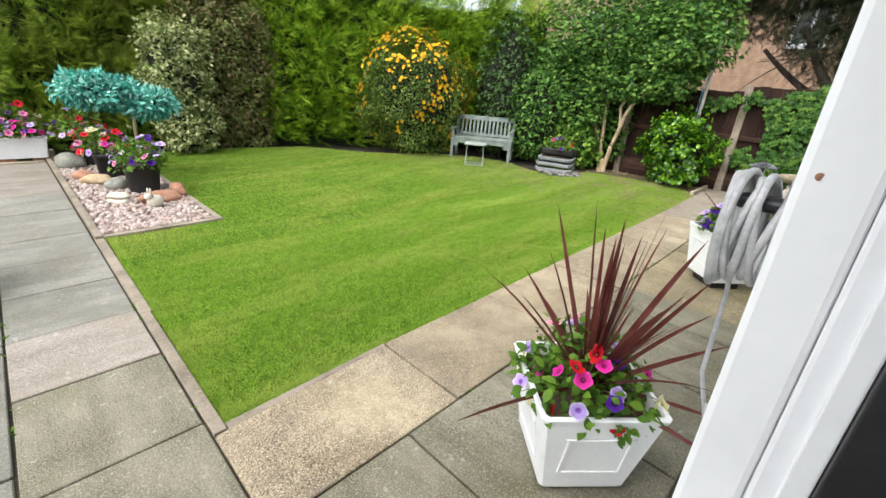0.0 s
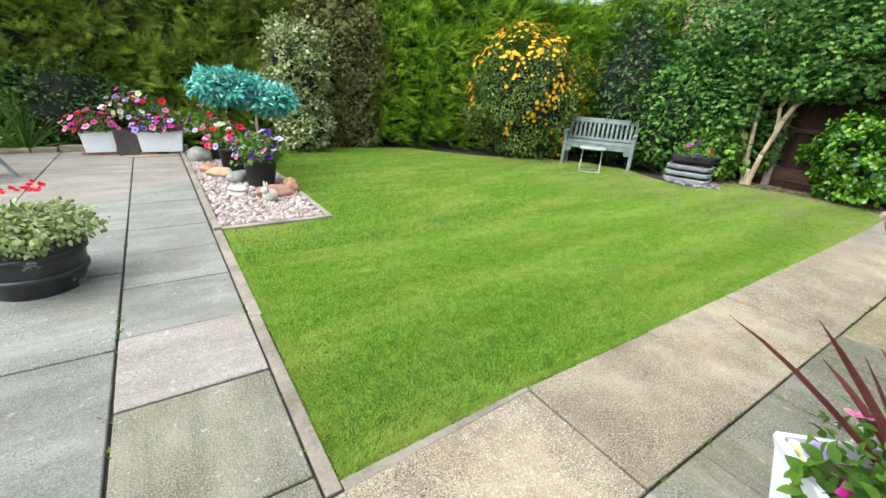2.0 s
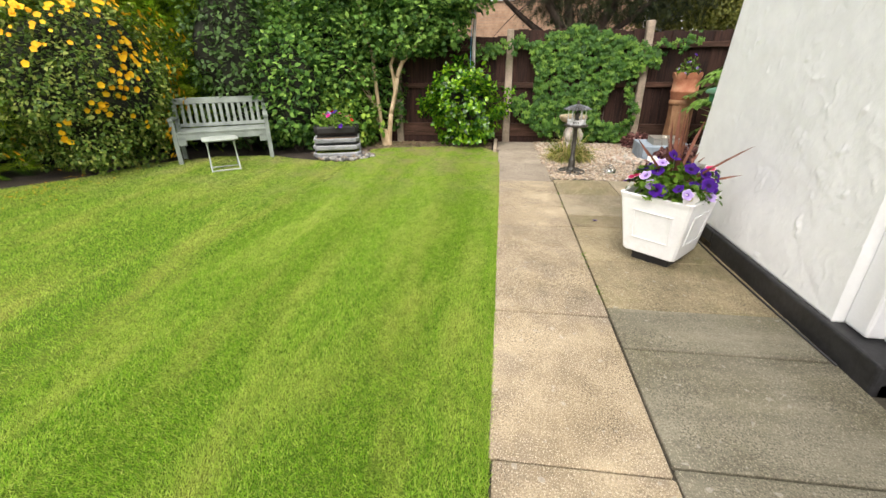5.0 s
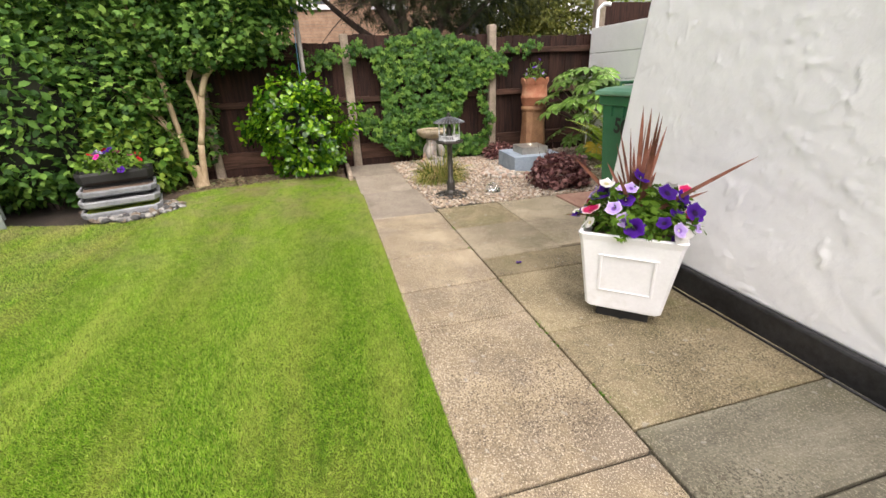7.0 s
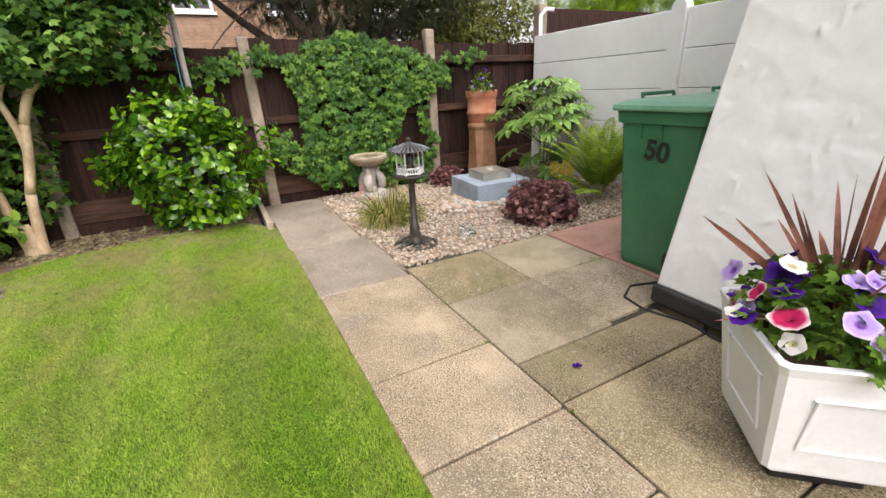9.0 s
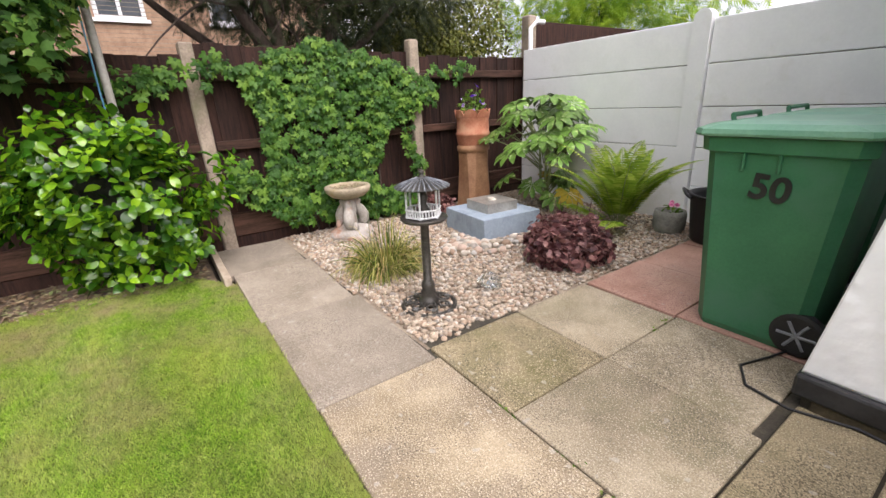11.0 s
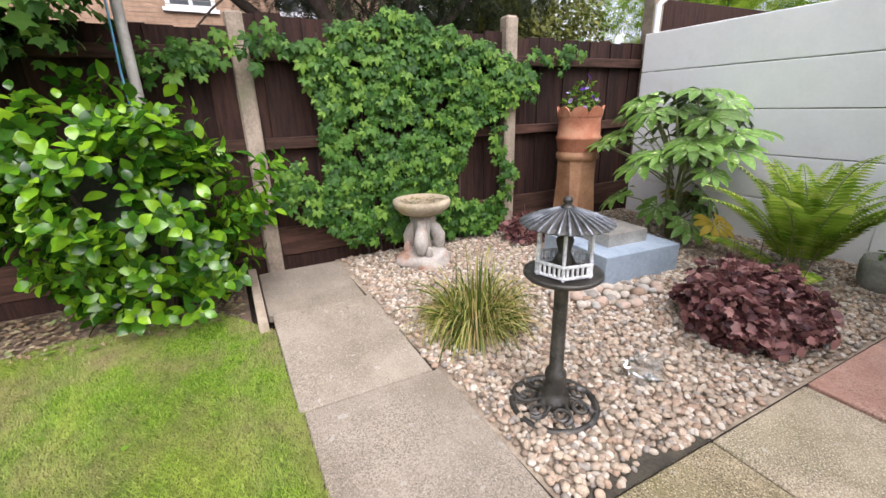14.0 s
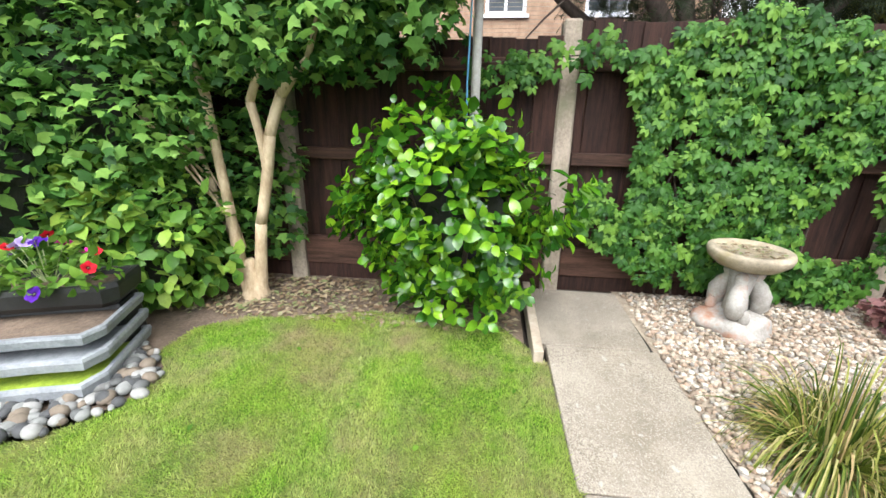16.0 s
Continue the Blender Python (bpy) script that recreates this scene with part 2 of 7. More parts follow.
def leafy(name, colours, rough=0.5, through=0.3, patch=None, patch_scale=1.2, constant=False, spec=0.22, patch_cut=(0.42, 0.62), dry=None, patch_stretch=None, mottle=0.0):
    """Leaves or petals: each piece its own colour, some light passing through."""
    m = bpy.data.materials.new(name)
    m.use_nodes = True
    nt = m.node_tree
    bsdf = nt.nodes["Principled BSDF"]
    geo = nt.nodes.new("ShaderNodeNewGeometry")
    n = len(colours)
    stops = [((i / n if constant else i / max(n - 1, 1)), c) for i, c in enumerate(colours)]
    col = ramp(nt, geo.outputs["Random Per Island"], stops, "CONSTANT" if constant else "LINEAR")
    if patch:
        p = ramp(nt, noise_tex(nt, patch_scale, 3, 0.6, "World", patch_stretch), [(patch_cut[0], (0, 0, 0)), (patch_cut[1], (1, 1, 1))])
        col = mix(nt, col, patch, p)
    if dry:
        xyz = nt.nodes.new("ShaderNodeSeparateXYZ")
        nt.links.new(geo.outputs["Position"], xyz.inputs[0])
        along = nt.nodes.new("ShaderNodeMapRange")
        along.inputs[1].default_value, along.inputs[2].default_value = 4.4, 7.6
        nt.links.new(xyz.outputs["X"], along.inputs[0])
        worn = nt.nodes.new("ShaderNodeMath")
        worn.operation = "MULTIPLY"
        nt.links.new(along.outputs[0], worn.inputs[0])
        nt.links.new(ramp(nt, noise_tex(nt, 2.6, 5, 0.65, "World"), [(0.42, (0.03, 0.03, 0.03)), (0.64, (0.95, 0.95, 0.95))]), worn.inputs[1])
        col = mix(nt, col, dry, worn.outputs[0])
    if mottle:
        blot = ramp(nt, noise_tex(nt, 13.0, 4, 0.75, "World"), [(0.36, (1, 1, 1)), (0.54, (0, 0, 0))])
        col = mix(nt, col, mix(nt, col, (1 - mottle, 1 - mottle * 0.85, 1 - mottle), 1.0, "MULTIPLY"), blot)
    col = mix(nt, col, mix(nt, col, (0.6, 0.6, 0.6), 1.0, "MULTIPLY"), noise_tex(nt, 60, 2, 0.6, "World"))
    nt.links.new(col, bsdf.inputs["Base Color"])
    bsdf.inputs["Roughness"].default_value = rough
    bsdf.inputs["Specular IOR Level"].default_value = spec
    tr = nt.nodes.new("ShaderNodeBsdfTranslucent")
    nt.links.new(col, tr.inputs["Color"])
    mx = nt.nodes.new("ShaderNodeMixShader")
    mx.inputs[0].default_value = through
    nt.links.new(bsdf.outputs[0], mx.inputs[1])
    nt.links.new(tr.outputs[0], mx.inputs[2])
    nt.links.new(mx.outputs[0], nt.nodes["Material Output"].inputs["Surface"])
    return m


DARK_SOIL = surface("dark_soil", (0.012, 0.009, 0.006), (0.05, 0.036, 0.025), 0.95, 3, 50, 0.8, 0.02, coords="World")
SOIL = surface("soil", (0.05, 0.034, 0.022), (0.19, 0.135, 0.095), 0.95, 3, 50, 0.8, 0.02, coords="World")
# Dry patches, drawn out along x to paint the pale light of mowing stripes.
TURF = leafy("turf", [(0.06, 0.115, 0.012), (0.085, 0.15, 0.016)], 0.95, 0.0, patch=(0.20, 0.21, 0.045), patch_scale=1.9, patch_cut=(0.46, 0.8), patch_stretch=(0.45, 1.7, 1), dry=(0.19, 0.155, 0.075), spec=0.05)
SLAB_BUFF = surface("buff_slab", (0.18, 0.14, 0.088), (0.40, 0.325, 0.215), 0.85, 3.2, 85, 0.9, 0.006, coords="World", speck=(0.52, 0.445, 0.335), pit=(0.085, 0.064, 0.042), per_object=0.14, stain=(0.21, 0.17, 0.122), stain_scale=2.6)
SLAB_GREY = surface("grey_slab", (0.13, 0.125, 0.105), (0.265, 0.258, 0.222), 0.85, 2.6, 70, 0.8, 0.005, coords="World", stretch=(0.5, 2.6, 1), speck=(0.26, 0.255, 0.225), pit=(0.105, 0.1, 0.083), per_object=0.15, stain=(0.16, 0.152, 0.115), stain_scale=2.0)
SLAB_OLIVE = surface("olive_grey_slab", (0.115, 0.106, 0.074), (0.27, 0.25, 0.185), 0.85, 2.6, 70, 0.9, 0.006, coords="World", stretch=(2.6, 0.5, 1), speck=(0.30, 0.275, 0.205), pit=(0.085, 0.078, 0.053), per_object=0.12, stain=(0.125, 0.115, 0.066), stain_scale=2.0)
SLAB_ROSE = surface("rose_slab", (0.165, 0.138, 0.115), (0.32, 0.28, 0.243), 0.85, 2.2, 70, 0.7, 0.005, coords="World", stretch=(0.5, 3.2, 1), speck=(0.33, 0.295, 0.26), pit=(0.17, 0.145, 0.12), per_object=0.08, stain=(0.25, 0.215, 0.175), stain_scale=2.0)
SLAB_PALE = surface("pale_slab", (0.19, 0.157, 0.10), (0.43, 0.36, 0.25), 0.85, 3.0, 85, 0.8, 0.005, coords="World", speck=(0.52, 0.45, 0.35), pit=(0.10, 0.082, 0.057), per_object=0.13, stain=(0.20, 0.175, 0.10), stain_scale=2.1)
SLAB_DRAB = surface("drab_slab", (0.175, 0.146, 0.11), (0.33, 0.283, 0.222), 0.85, 3.0, 85, 0.6, 0.004, coords="World", speck=(0.35, 0.305, 0.25), pit=(0.14, 0.116, 0.09), per_object=0.08, stain=(0.215, 0.182, 0.138), stain_scale=2.2)
GRIT = surface("pebble_grit", (0.15, 0.115, 0.08), (0.38, 0.31, 0.23), 0.9, 9, 90, 0.8, 0.01, coords="World")
SLAB_MOSS = surface("mossy_slab", (0.13, 0.104, 0.058), (0.33, 0.27, 0.165), 0.85, 3.0, 85, 0.9, 0.006, coords="World", speck=(0.42, 0.36, 0.24), pit=(0.062, 0.05, 0.027), per_object=0.12, stain=(0.14, 0.125, 0.05), stain_scale=1.7)
SLAB_RED = surface("red_slab", (0.31, 0.165, 0.12), (0.50, 0.31, 0.235), 0.8, 3.0, 85, 0.5, 0.004, coords="World", pit=(0.2, 0.105, 0.08), per_object=0.1, stain=(0.40, 0.275, 0.21))
JOINT = surface("joint_dirt", (0.02, 0.017, 0.012), (0.075, 0.065, 0.045), 0.95, 5, 90, 0.7, 0.006, coords="World")
EDGING = surface("edging_concrete", (0.14, 0.115, 0.085), (0.32, 0.27, 0.21), 0.9, 3, 60, 0.5, 0.004)
OLD_BRICK = surface("mossy_footing_brick", (0.04, 0.03, 0.018), (0.13, 0.1, 0.055), 0.95, 9, 60, 0.6, 0.005, coords="World")
RENDER_WHITE = surface("white_render", (0.80, 0.81, 0.82), (0.88, 0.89, 0.90), 0.75, 4, 13, 0.45, 0.012, stain=(0.74, 0.74, 0.71), stain_scale=0.9, stain_cut=(0.6, 0.8))
BLACK_PAINT = surface("black_masonry_paint", (0.006, 0.006, 0.007), (0.03, 0.03, 0.032), 0.5, 5, 40, 0.5, 0.004)
UPVC = surface("white_upvc", (0.76, 0.77, 0.79), (0.82, 0.83, 0.85), 0.3, 2, 60, 0.05, 0.001)
FENCE_WOOD = surface("dark_stained_wood", (0.008, 0.0036, 0.0026), (0.042, 0.018, 0.012), 0.8, 6, 60, 0.5, 0.003, stretch=(6, 6, 0.5), per_object=0.3, spec=0.25)
RAIL_WOOD = surface("stained_rail_wood", (0.016, 0.008, 0.005), (0.085, 0.042, 0.028), 0.8, 6, 60, 0.5, 0.003, stretch=(6, 0.5, 6), per_object=0.2, spec=0.25)
POST_CONCRETE = surface("post_concrete", (0.15, 0.12, 0.09), (0.38, 0.31, 0.24), 0.9, 4, 60, 0.5, 0.004, stain=(0.16, 0.15, 0.09), stain_scale=3)
WALL_CONCRETE = surface("painted_concrete", (0.80, 0.815, 0.815), (0.88, 0.89, 0.89), 0.75, 2.5, 50, 0.35, 0.004, coords="World", stain=(0.70, 0.71, 0.65), stain_scale=2.2, stain_cut=(0.58, 0.8))
BRICK_BUFF = surface("buff_brick", (0.25, 0.15, 0.095), (0.42, 0.275, 0.18), 0.85, 6, 60, 0.3, 0.004, coords="World", per_object=0.2)
PLASTIC_GREEN = surface("green_bin_plastic", (0.024, 0.13, 0.062), (0.04, 0.185, 0.09), 0.42, 4, 90, 0.15, 0.002, stain=(0.05, 0.17, 0.1), stain_scale=3)
LID_GREEN = surface("light_green_lid", (0.10, 0.27, 0.17), (0.17, 0.36, 0.24), 0.4, 4, 90, 0.15, 0.002)
RUBBER = surface("black_rubber", (0.008, 0.008, 0.009), (0.022, 0.022, 0.024), 0.5, 4, 80, 0.2, 0.002)
POT_BLACK = surface("black_pot_plastic", (0.006, 0.006, 0.006), (0.02, 0.02, 0.02), 0.55, 5, 70, 0.2, 0.002)
PLANTER_WHITE = surface("white_planter_plastic", (0.70, 0.71, 0.72), (0.80, 0.81, 0.82), 0.45, 4, 60, 0.12, 0.002, stain=(0.58, 0.57, 0.52), stain_scale=3.5, stain_cut=(0.58, 0.8))
PLANTER_BROWN = surface("brown_planter", (0.045, 0.035, 0.03), (0.1, 0.08, 0.07), 0.7, 5, 60, 0.3, 0.002)
BENCH_WOOD = surface("grey_green_bench_paint", (0.12, 0.145, 0.13), (0.215, 0.25, 0.225), 0.7, 5, 60, 0.4, 0.002)
TERRACOTTA = surface("terracotta", (0.25, 0.085, 0.042), (0.42, 0.17, 0.095), 0.8, 4, 60, 0.4, 0.003, stain=(0.4, 0.22, 0.13), stain_scale=4)
BUFF_CLAY = surface("buff_clay", (0.22, 0.105, 0.05), (0.42, 0.235, 0.125), 0.7, 4, 60, 0.4, 0.003, stain=(0.20, 0.10, 0.055), stain_scale=3)
BATH_STONE = surface("bath_stone", (0.20, 0.165, 0.115), (0.42, 0.35, 0.25), 0.9, 6, 60, 0.6, 0.005, stain=(0.26, 0.21, 0.11), stain_scale=5)
BATH_PALE = surface("pale_cast_stone", (0.26, 0.235, 0.205), (0.48, 0.45, 0.41), 0.9, 7, 60, 0.5, 0.004, stain=(0.38, 0.2, 0.13), stain_scale=6)
IRON = surface("bronzed_cast_metal", (0.018, 0.017, 0.015), (0.085, 0.078, 0.066), 0.45, 12, 80, 0.5, 0.003, metal=0.35, stain=(0.16, 0.16, 0.16), stain_scale=14, stain_cut=(0.58, 0.7))
IRON_SILVER = surface("brushed_silver_metal", (0.04, 0.047, 0.058), (0.27, 0.29, 0.31), 0.42, 14, 70, 0.3, 0.002, metal=0.45)
SILVER_WHITE = surface("silvery_white_paint", (0.36, 0.37, 0.38), (0.78, 0.79, 0.80), 0.5, 20, 80, 0.3, 0.002, metal=0.1)
BLUE_BLOCK = surface("blue_grey_paint", (0.22, 0.28, 0.34), (0.36, 0.43, 0.50), 0.6, 4, 60, 0.3, 0.003, stain=(0.19, 0.24, 0.29), stain_scale=4)
STEEL = surface("stained_steel", (0.34, 0.32, 0.28), (0.58, 0.56, 0.51), 0.38, 6, 60, 0.15, 0.002, metal=0.6)
SLATE = surface("grey_slate_resin", (0.13, 0.14, 0.15), (0.30, 0.31, 0.325), 0.6, 5, 60, 0.4, 0.003)
BARK_PALE = surface("pale_bark", (0.30, 0.21, 0.12), (0.58, 0.46, 0.31), 0.9, 9, 60, 0.7, 0.008, stretch=(1, 1, 0.4))
BARK_DARK = surface("dark_bark", (0.02, 0.014, 0.01), (0.085, 0.06, 0.045), 0.9, 8, 50, 0.8, 0.015, stretch=(1, 1, 0.3))
STEM_GREEN = surface("green_stem", (0.12, 0.16, 0.05), (0.28, 0.32, 0.14), 0.6, 9, 60, 0.3, 0.002)
# Near-black on purpose: the shade in foliage gaps is put into this colour.
HEDGE_CORE = surface("hedge_gap_shade", (0.004, 0.006, 0.003), (0.018, 0.02, 0.01), 1.0, 4, 30, 0.6, 0.03, coords="World")
TIMBER = surface("weathered_timber", (0.22, 0.17, 0.12), (0.42, 0.35, 0.27), 0.9, 5, 60, 0.4, 0.003)
HOSE_GREY = surface("grey_hose", (0.26, 0.26, 0.27), (0.48, 0.475, 0.48), 0.45, 14, 90, 0.2, 0.002)
REEL_BLACK = surface("black_reel_plastic", (0.01, 0.011, 0.014), (0.03, 0.032, 0.038), 0.4, 6, 60, 0.1, 0.001)
BRASS = surface("brass_fitting", (0.4, 0.2, 0.05), (0.65, 0.38, 0.12), 0.35, 10, 60, 0.1, 0.001, metal=0.8)
BOULDER_RED = surface("red_sandstone", (0.22, 0.1, 0.06), (0.42, 0.23, 0.15), 0.9, 9, 60, 0.5, 0.005)
BOULDER_GREY = surface("grey_boulder", (0.13, 0.13, 0.11), (0.3, 0.3, 0.26), 0.9, 9, 60, 0.5, 0.005)
BOULDER_BUFF = surface("buff_boulder", (0.36, 0.25, 0.14), (0.58, 0.45, 0.29), 0.9, 9, 60, 0.4, 0.004)
BOULDER_PALE = surface("pale_boulder", (0.42, 0.38, 0.31), (0.66, 0.62, 0.54), 0.9, 9, 60, 0.4, 0.004)
ROOF_TILE = surface("roof_tile", (0.14, 0.07, 0.045), (0.26, 0.14, 0.1), 0.85, 4, 40, 0.3, 0.004)
MOSS = surface("bright_moss", (0.13, 0.2, 0.01), (0.32, 0.42, 0.03), 0.95, 12, 80, 0.8, 0.01)
BLUE_ROPE = surface("blue_cord", (0.06, 0.2, 0.34), (0.12, 0.32, 0.5), 0.6, 9, 60, 0.1, 0.001)
POLE_METAL = surface("grey_painted_pole", (0.24, 0.22, 0.19), (0.42, 0.40, 0.36), 0.5, 6, 60, 0.2, 0.002)


def clear(name, tint, rough=0.05):
    m = bpy.data.materials.new(name)
    m.use_nodes = True
    b = m.node_tree.nodes["Principled BSDF"]
    b.inputs["Base Color"].default_value = (*tint, 1)
    b.inputs["Transmission Weight"].default_value, b.inputs["Roughness"].default_value, b.inputs["IOR"].default_value = 1.0, rough, 1.45
    return m


ROUGH_GLASS = clear("frosted_glass", (0.92, 0.95, 0.95), 0.22)
DARK_GLAZE = surface("dark_window", (0.05, 0.06, 0.07), (0.12, 0.13, 0.14), 0.08, 1, 5, 0.0)

# Same stretched patches: dry yellowing plus the mowing stripes' light, put into colour.
GRASS_BLADES = leafy("grass_blades", [(0.125, 0.285, 0.022), (0.25, 0.495, 0.034), (0.41, 0.68, 0.056), (0.68, 0.81, 0.18), (0.31, 0.56, 0.038)], 0.55, 0.5, patch=(0.66, 0.74, 0.18), patch_scale=1.9, patch_cut=(0.45, 0.78), patch_stretch=(0.45, 1.7, 1), dry=(0.60, 0.52, 0.28), spec=0.3, mottle=0.28)
LEYLAND = leafy("leyland_sprays", [(0.08, 0.18, 0.01), (0.20, 0.39, 0.02), (0.38, 0.60, 0.035), (0.58, 0.76, 0.065)], 0.6, 0.45)
# Older growth is duller; the shade of the gaps is painted in as well.
LEYLAND_OLD_SHADED = leafy("older_shaded_leyland_sprays", [(0.02, 0.055, 0.008), (0.05, 0.12, 0.013), (0.10, 0.20, 0.02)], 0.6, 0.3)
LEYLAND_OLIVE = leafy("olive_conifer_sprays", [(0.12, 0.21, 0.018), (0.27, 0.43, 0.04), (0.45, 0.62, 0.06), (0.62, 0.74, 0.11)], 0.6, 0.45, patch=(0.26, 0.33, 0.05))
BROWNISH = leafy("bronze_green_leaves", [(0.09, 0.12, 0.03), (0.19, 0.23, 0.06), (0.28, 0.29, 0.10), (0.36, 0.23, 0.14), (0.15, 0.20, 0.055), (0.24, 0.29, 0.08)], 0.6, 0.35)
VARIEGATED = leafy("cream_variegated_leaves", [(0.13, 0.20, 0.05), (0.28, 0.35, 0.11), (0.50, 0.54, 0.24), (0.70, 0.70, 0.42)], 0.5, 0.3)
SHRUB_DARK = leafy("dark_shrub_leaves", [(0.03, 0.075, 0.015), (0.06, 0.125, 0.03), (0.10, 0.18, 0.045)], 0.45, 0.25)
YELLOW_BUSH = leafy("yellow_shrub_leaves", [(0.04, 0.085, 0.014), (0.085, 0.16, 0.024), (0.16, 0.25, 0.04), (0.34, 0.38, 0.09)], 0.45, 0.35)
BARREL_LEAF = leafy("lime_cream_leaves", [(0.16, 0.24, 0.05), (0.30, 0.38, 0.12), (0.48, 0.52, 0.27)], 0.5, 0.3)
SHRUB_MID = leafy("shrub_leaves", [(0.05, 0.13, 0.02), (0.11, 0.25, 0.035), (0.19, 0.36, 0.05), (0.38, 0.54, 0.08)], 0.4, 0.4)
LAUREL_LIGHT = leafy("yellow_green_laurel_leaves", [(0.14, 0.27, 0.03), (0.28, 0.45, 0.05), (0.45, 0.60, 0.10)], 0.35, 0.35)
MAPLE_LEAF = leafy("maple_leaves", [(0.026, 0.08, 0.017), (0.065, 0.165, 0.03), (0.14, 0.30, 0.05), (0.31, 0.51, 0.10)], 0.55, 0.4)
CAMELLIA_LEAF = leafy("glossy_camellia_leaves", [(0.018, 0.075, 0.007), (0.05, 0.16, 0.010), (0.13, 0.32, 0.014), (0.30, 0.54, 0.022)], 0.22, 0.3, spec=0.6)
CREEPER_LEAF = leafy("creeper_leaves", [(0.020, 0.070, 0.009), (0.042, 0.125, 0.015), (0.082, 0.195, 0.024), (0.17, 0.31, 0.04)], 0.5, 0.26)
YEW = leafy("yew_foliage", [(0.015, 0.028, 0.01), (0.03, 0.045, 0.015), (0.06, 0.07, 0.025)], 0.6, 0.2)
LIME_TREE = leafy("yellow_green_tree_leaves", [(0.09, 0.115, 0.02), (0.17, 0.19, 0.035), (0.26, 0.27, 0.06)], 0.5, 0.3)
TEAL = leafy("teal_sprayed_leaves", [(0.03, 0.27, 0.21), (0.10, 0.46, 0.37), (0.22, 0.64, 0.53), (0.50, 0.82, 0.72)], 0.5, 0.2)
BEDDING_LEAF = leafy("bedding_leaves", [(0.055, 0.13, 0.014), (0.11, 0.23, 0.022), (0.20, 0.35, 0.04)], 0.55, 0.35)
FATSIA_LEAF = surface("variegated_fatsia_leaves", (0.045, 0.12, 0.017), (0.16, 0.29, 0.045), 0.4, 9, 60, 0.3, 0.002, per_object=0.45, stain=(0.50, 0.56, 0.31), stain_scale=6, stain_cut=(0.57, 0.66), spec=0.3)
FERN_LEAF = leafy("fern_leaflets", [(0.20, 0.36, 0.03), (0.36, 0.54, 0.06), (0.58, 0.70, 0.13)], 0.5, 0.5)
YELLOW_LEAF = leafy("yellowing_leaves", [(0.5, 0.36, 0.03), (0.55, 0.42, 0.05)], 0.5, 0.3)
CAREX = leafy("striped_grass_leaves", [(0.07, 0.12, 0.015), (0.17, 0.22, 0.03), (0.36, 0.37, 0.08), (0.56, 0.50, 0.20), (0.50, 0.36, 0.16)], 0.5, 0.25, constant=True)
HEUCHERA_LEAF = leafy("plum_leaves", [(0.055, 0.016, 0.02), (0.12, 0.042, 0.046), (0.24, 0.10, 0.095), (0.48, 0.25, 0.22), (0.14, 0.05, 0.052)], 0.4, 0.3, spec=0.35)
CORDYLINE_LEAF = leafy("burgundy_strap_leaves", [(0.075, 0.018, 0.016), (0.14, 0.04, 0.034), (0.27, 0.10, 0.075)], 0.35, 0.25, patch=(0.12, 0.03, 0.025), patch_scale=9)
CORDYLINE_PALE = leafy("russet_strap_leaves", [(0.26, 0.09, 0.06), (0.38, 0.16, 0.11), (0.20, 0.09, 0.06)], 0.4, 0.3, patch=(0.17, 0.07, 0.05), patch_scale=9)
STRAP_GREEN = leafy("strap_leaves", [(0.11, 0.2, 0.03), (0.2, 0.31, 0.06)], 0.5, 0.3)
LITTER = leafy("leaf_litter", [(0.16, 0.10, 0.06), (0.28, 0.2, 0.12), (0.42, 0.34, 0.22), (0.2, 0.26, 0.09)], 0.8, 0.1)
PEBBLE = leafy("mixed_pebbles", [(0.25, 0.19, 0.14), (0.43, 0.35, 0.265), (0.53, 0.46, 0.365), (0.39, 0.28, 0.2), (0.32, 0.285, 0.245), (0.6, 0.54, 0.455), (0.46, 0.35, 0.255)], 0.7, 0.0, constant=True)
PINK_CHIP = leafy("pink_chippings", [(0.30, 0.22, 0.19), (0.42, 0.32, 0.28), (0.48, 0.41, 0.37), (0.36, 0.29, 0.26), (0.54, 0.48, 0.44)], 0.8, 0.0, constant=True)
COBBLE = leafy("pale_cobbles", [(0.42, 0.36, 0.28), (0.56, 0.50, 0.42), (0.34, 0.24, 0.17), (0.46, 0.44, 0.40), (0.32, 0.29, 0.25), (0.50, 0.38, 0.30)], 0.6, 0.0, constant=True)
COBBLE_GREY = leafy("grey_cobbles", [(0.13, 0.13, 0.125), (0.24, 0.24, 0.225), (0.08, 0.08, 0.08), (0.32, 0.31, 0.29), (0.2, 0.16, 0.12)], 0.7, 0.0, constant=True)
PETALS = {k: leafy(k + "_petals", c, 0.6, 0.25) for k, c in {
    "purple": [(0.05, 0.008, 0.18), (0.09, 0.015, 0.28)], "magenta": [(0.55, 0.02, 0.22), (0.7, 0.06, 0.36)],
    "red": [(0.62, 0.012, 0.02), (0.75, 0.04, 0.05)], "white": [(0.75, 0.74, 0.68), (0.82, 0.8, 0.78)],
    "cream": [(0.7, 0.68, 0.4), (0.78, 0.76, 0.55)], "lilac": [(0.42, 0.28, 0.66), (0.6, 0.45, 0.75)],
    "pink": [(0.75, 0.22, 0.36), (0.8, 0.36, 0.5)], "yellow": [(0.80, 0.38, 0.006), (0.88, 0.55, 0.02)]}.items()}


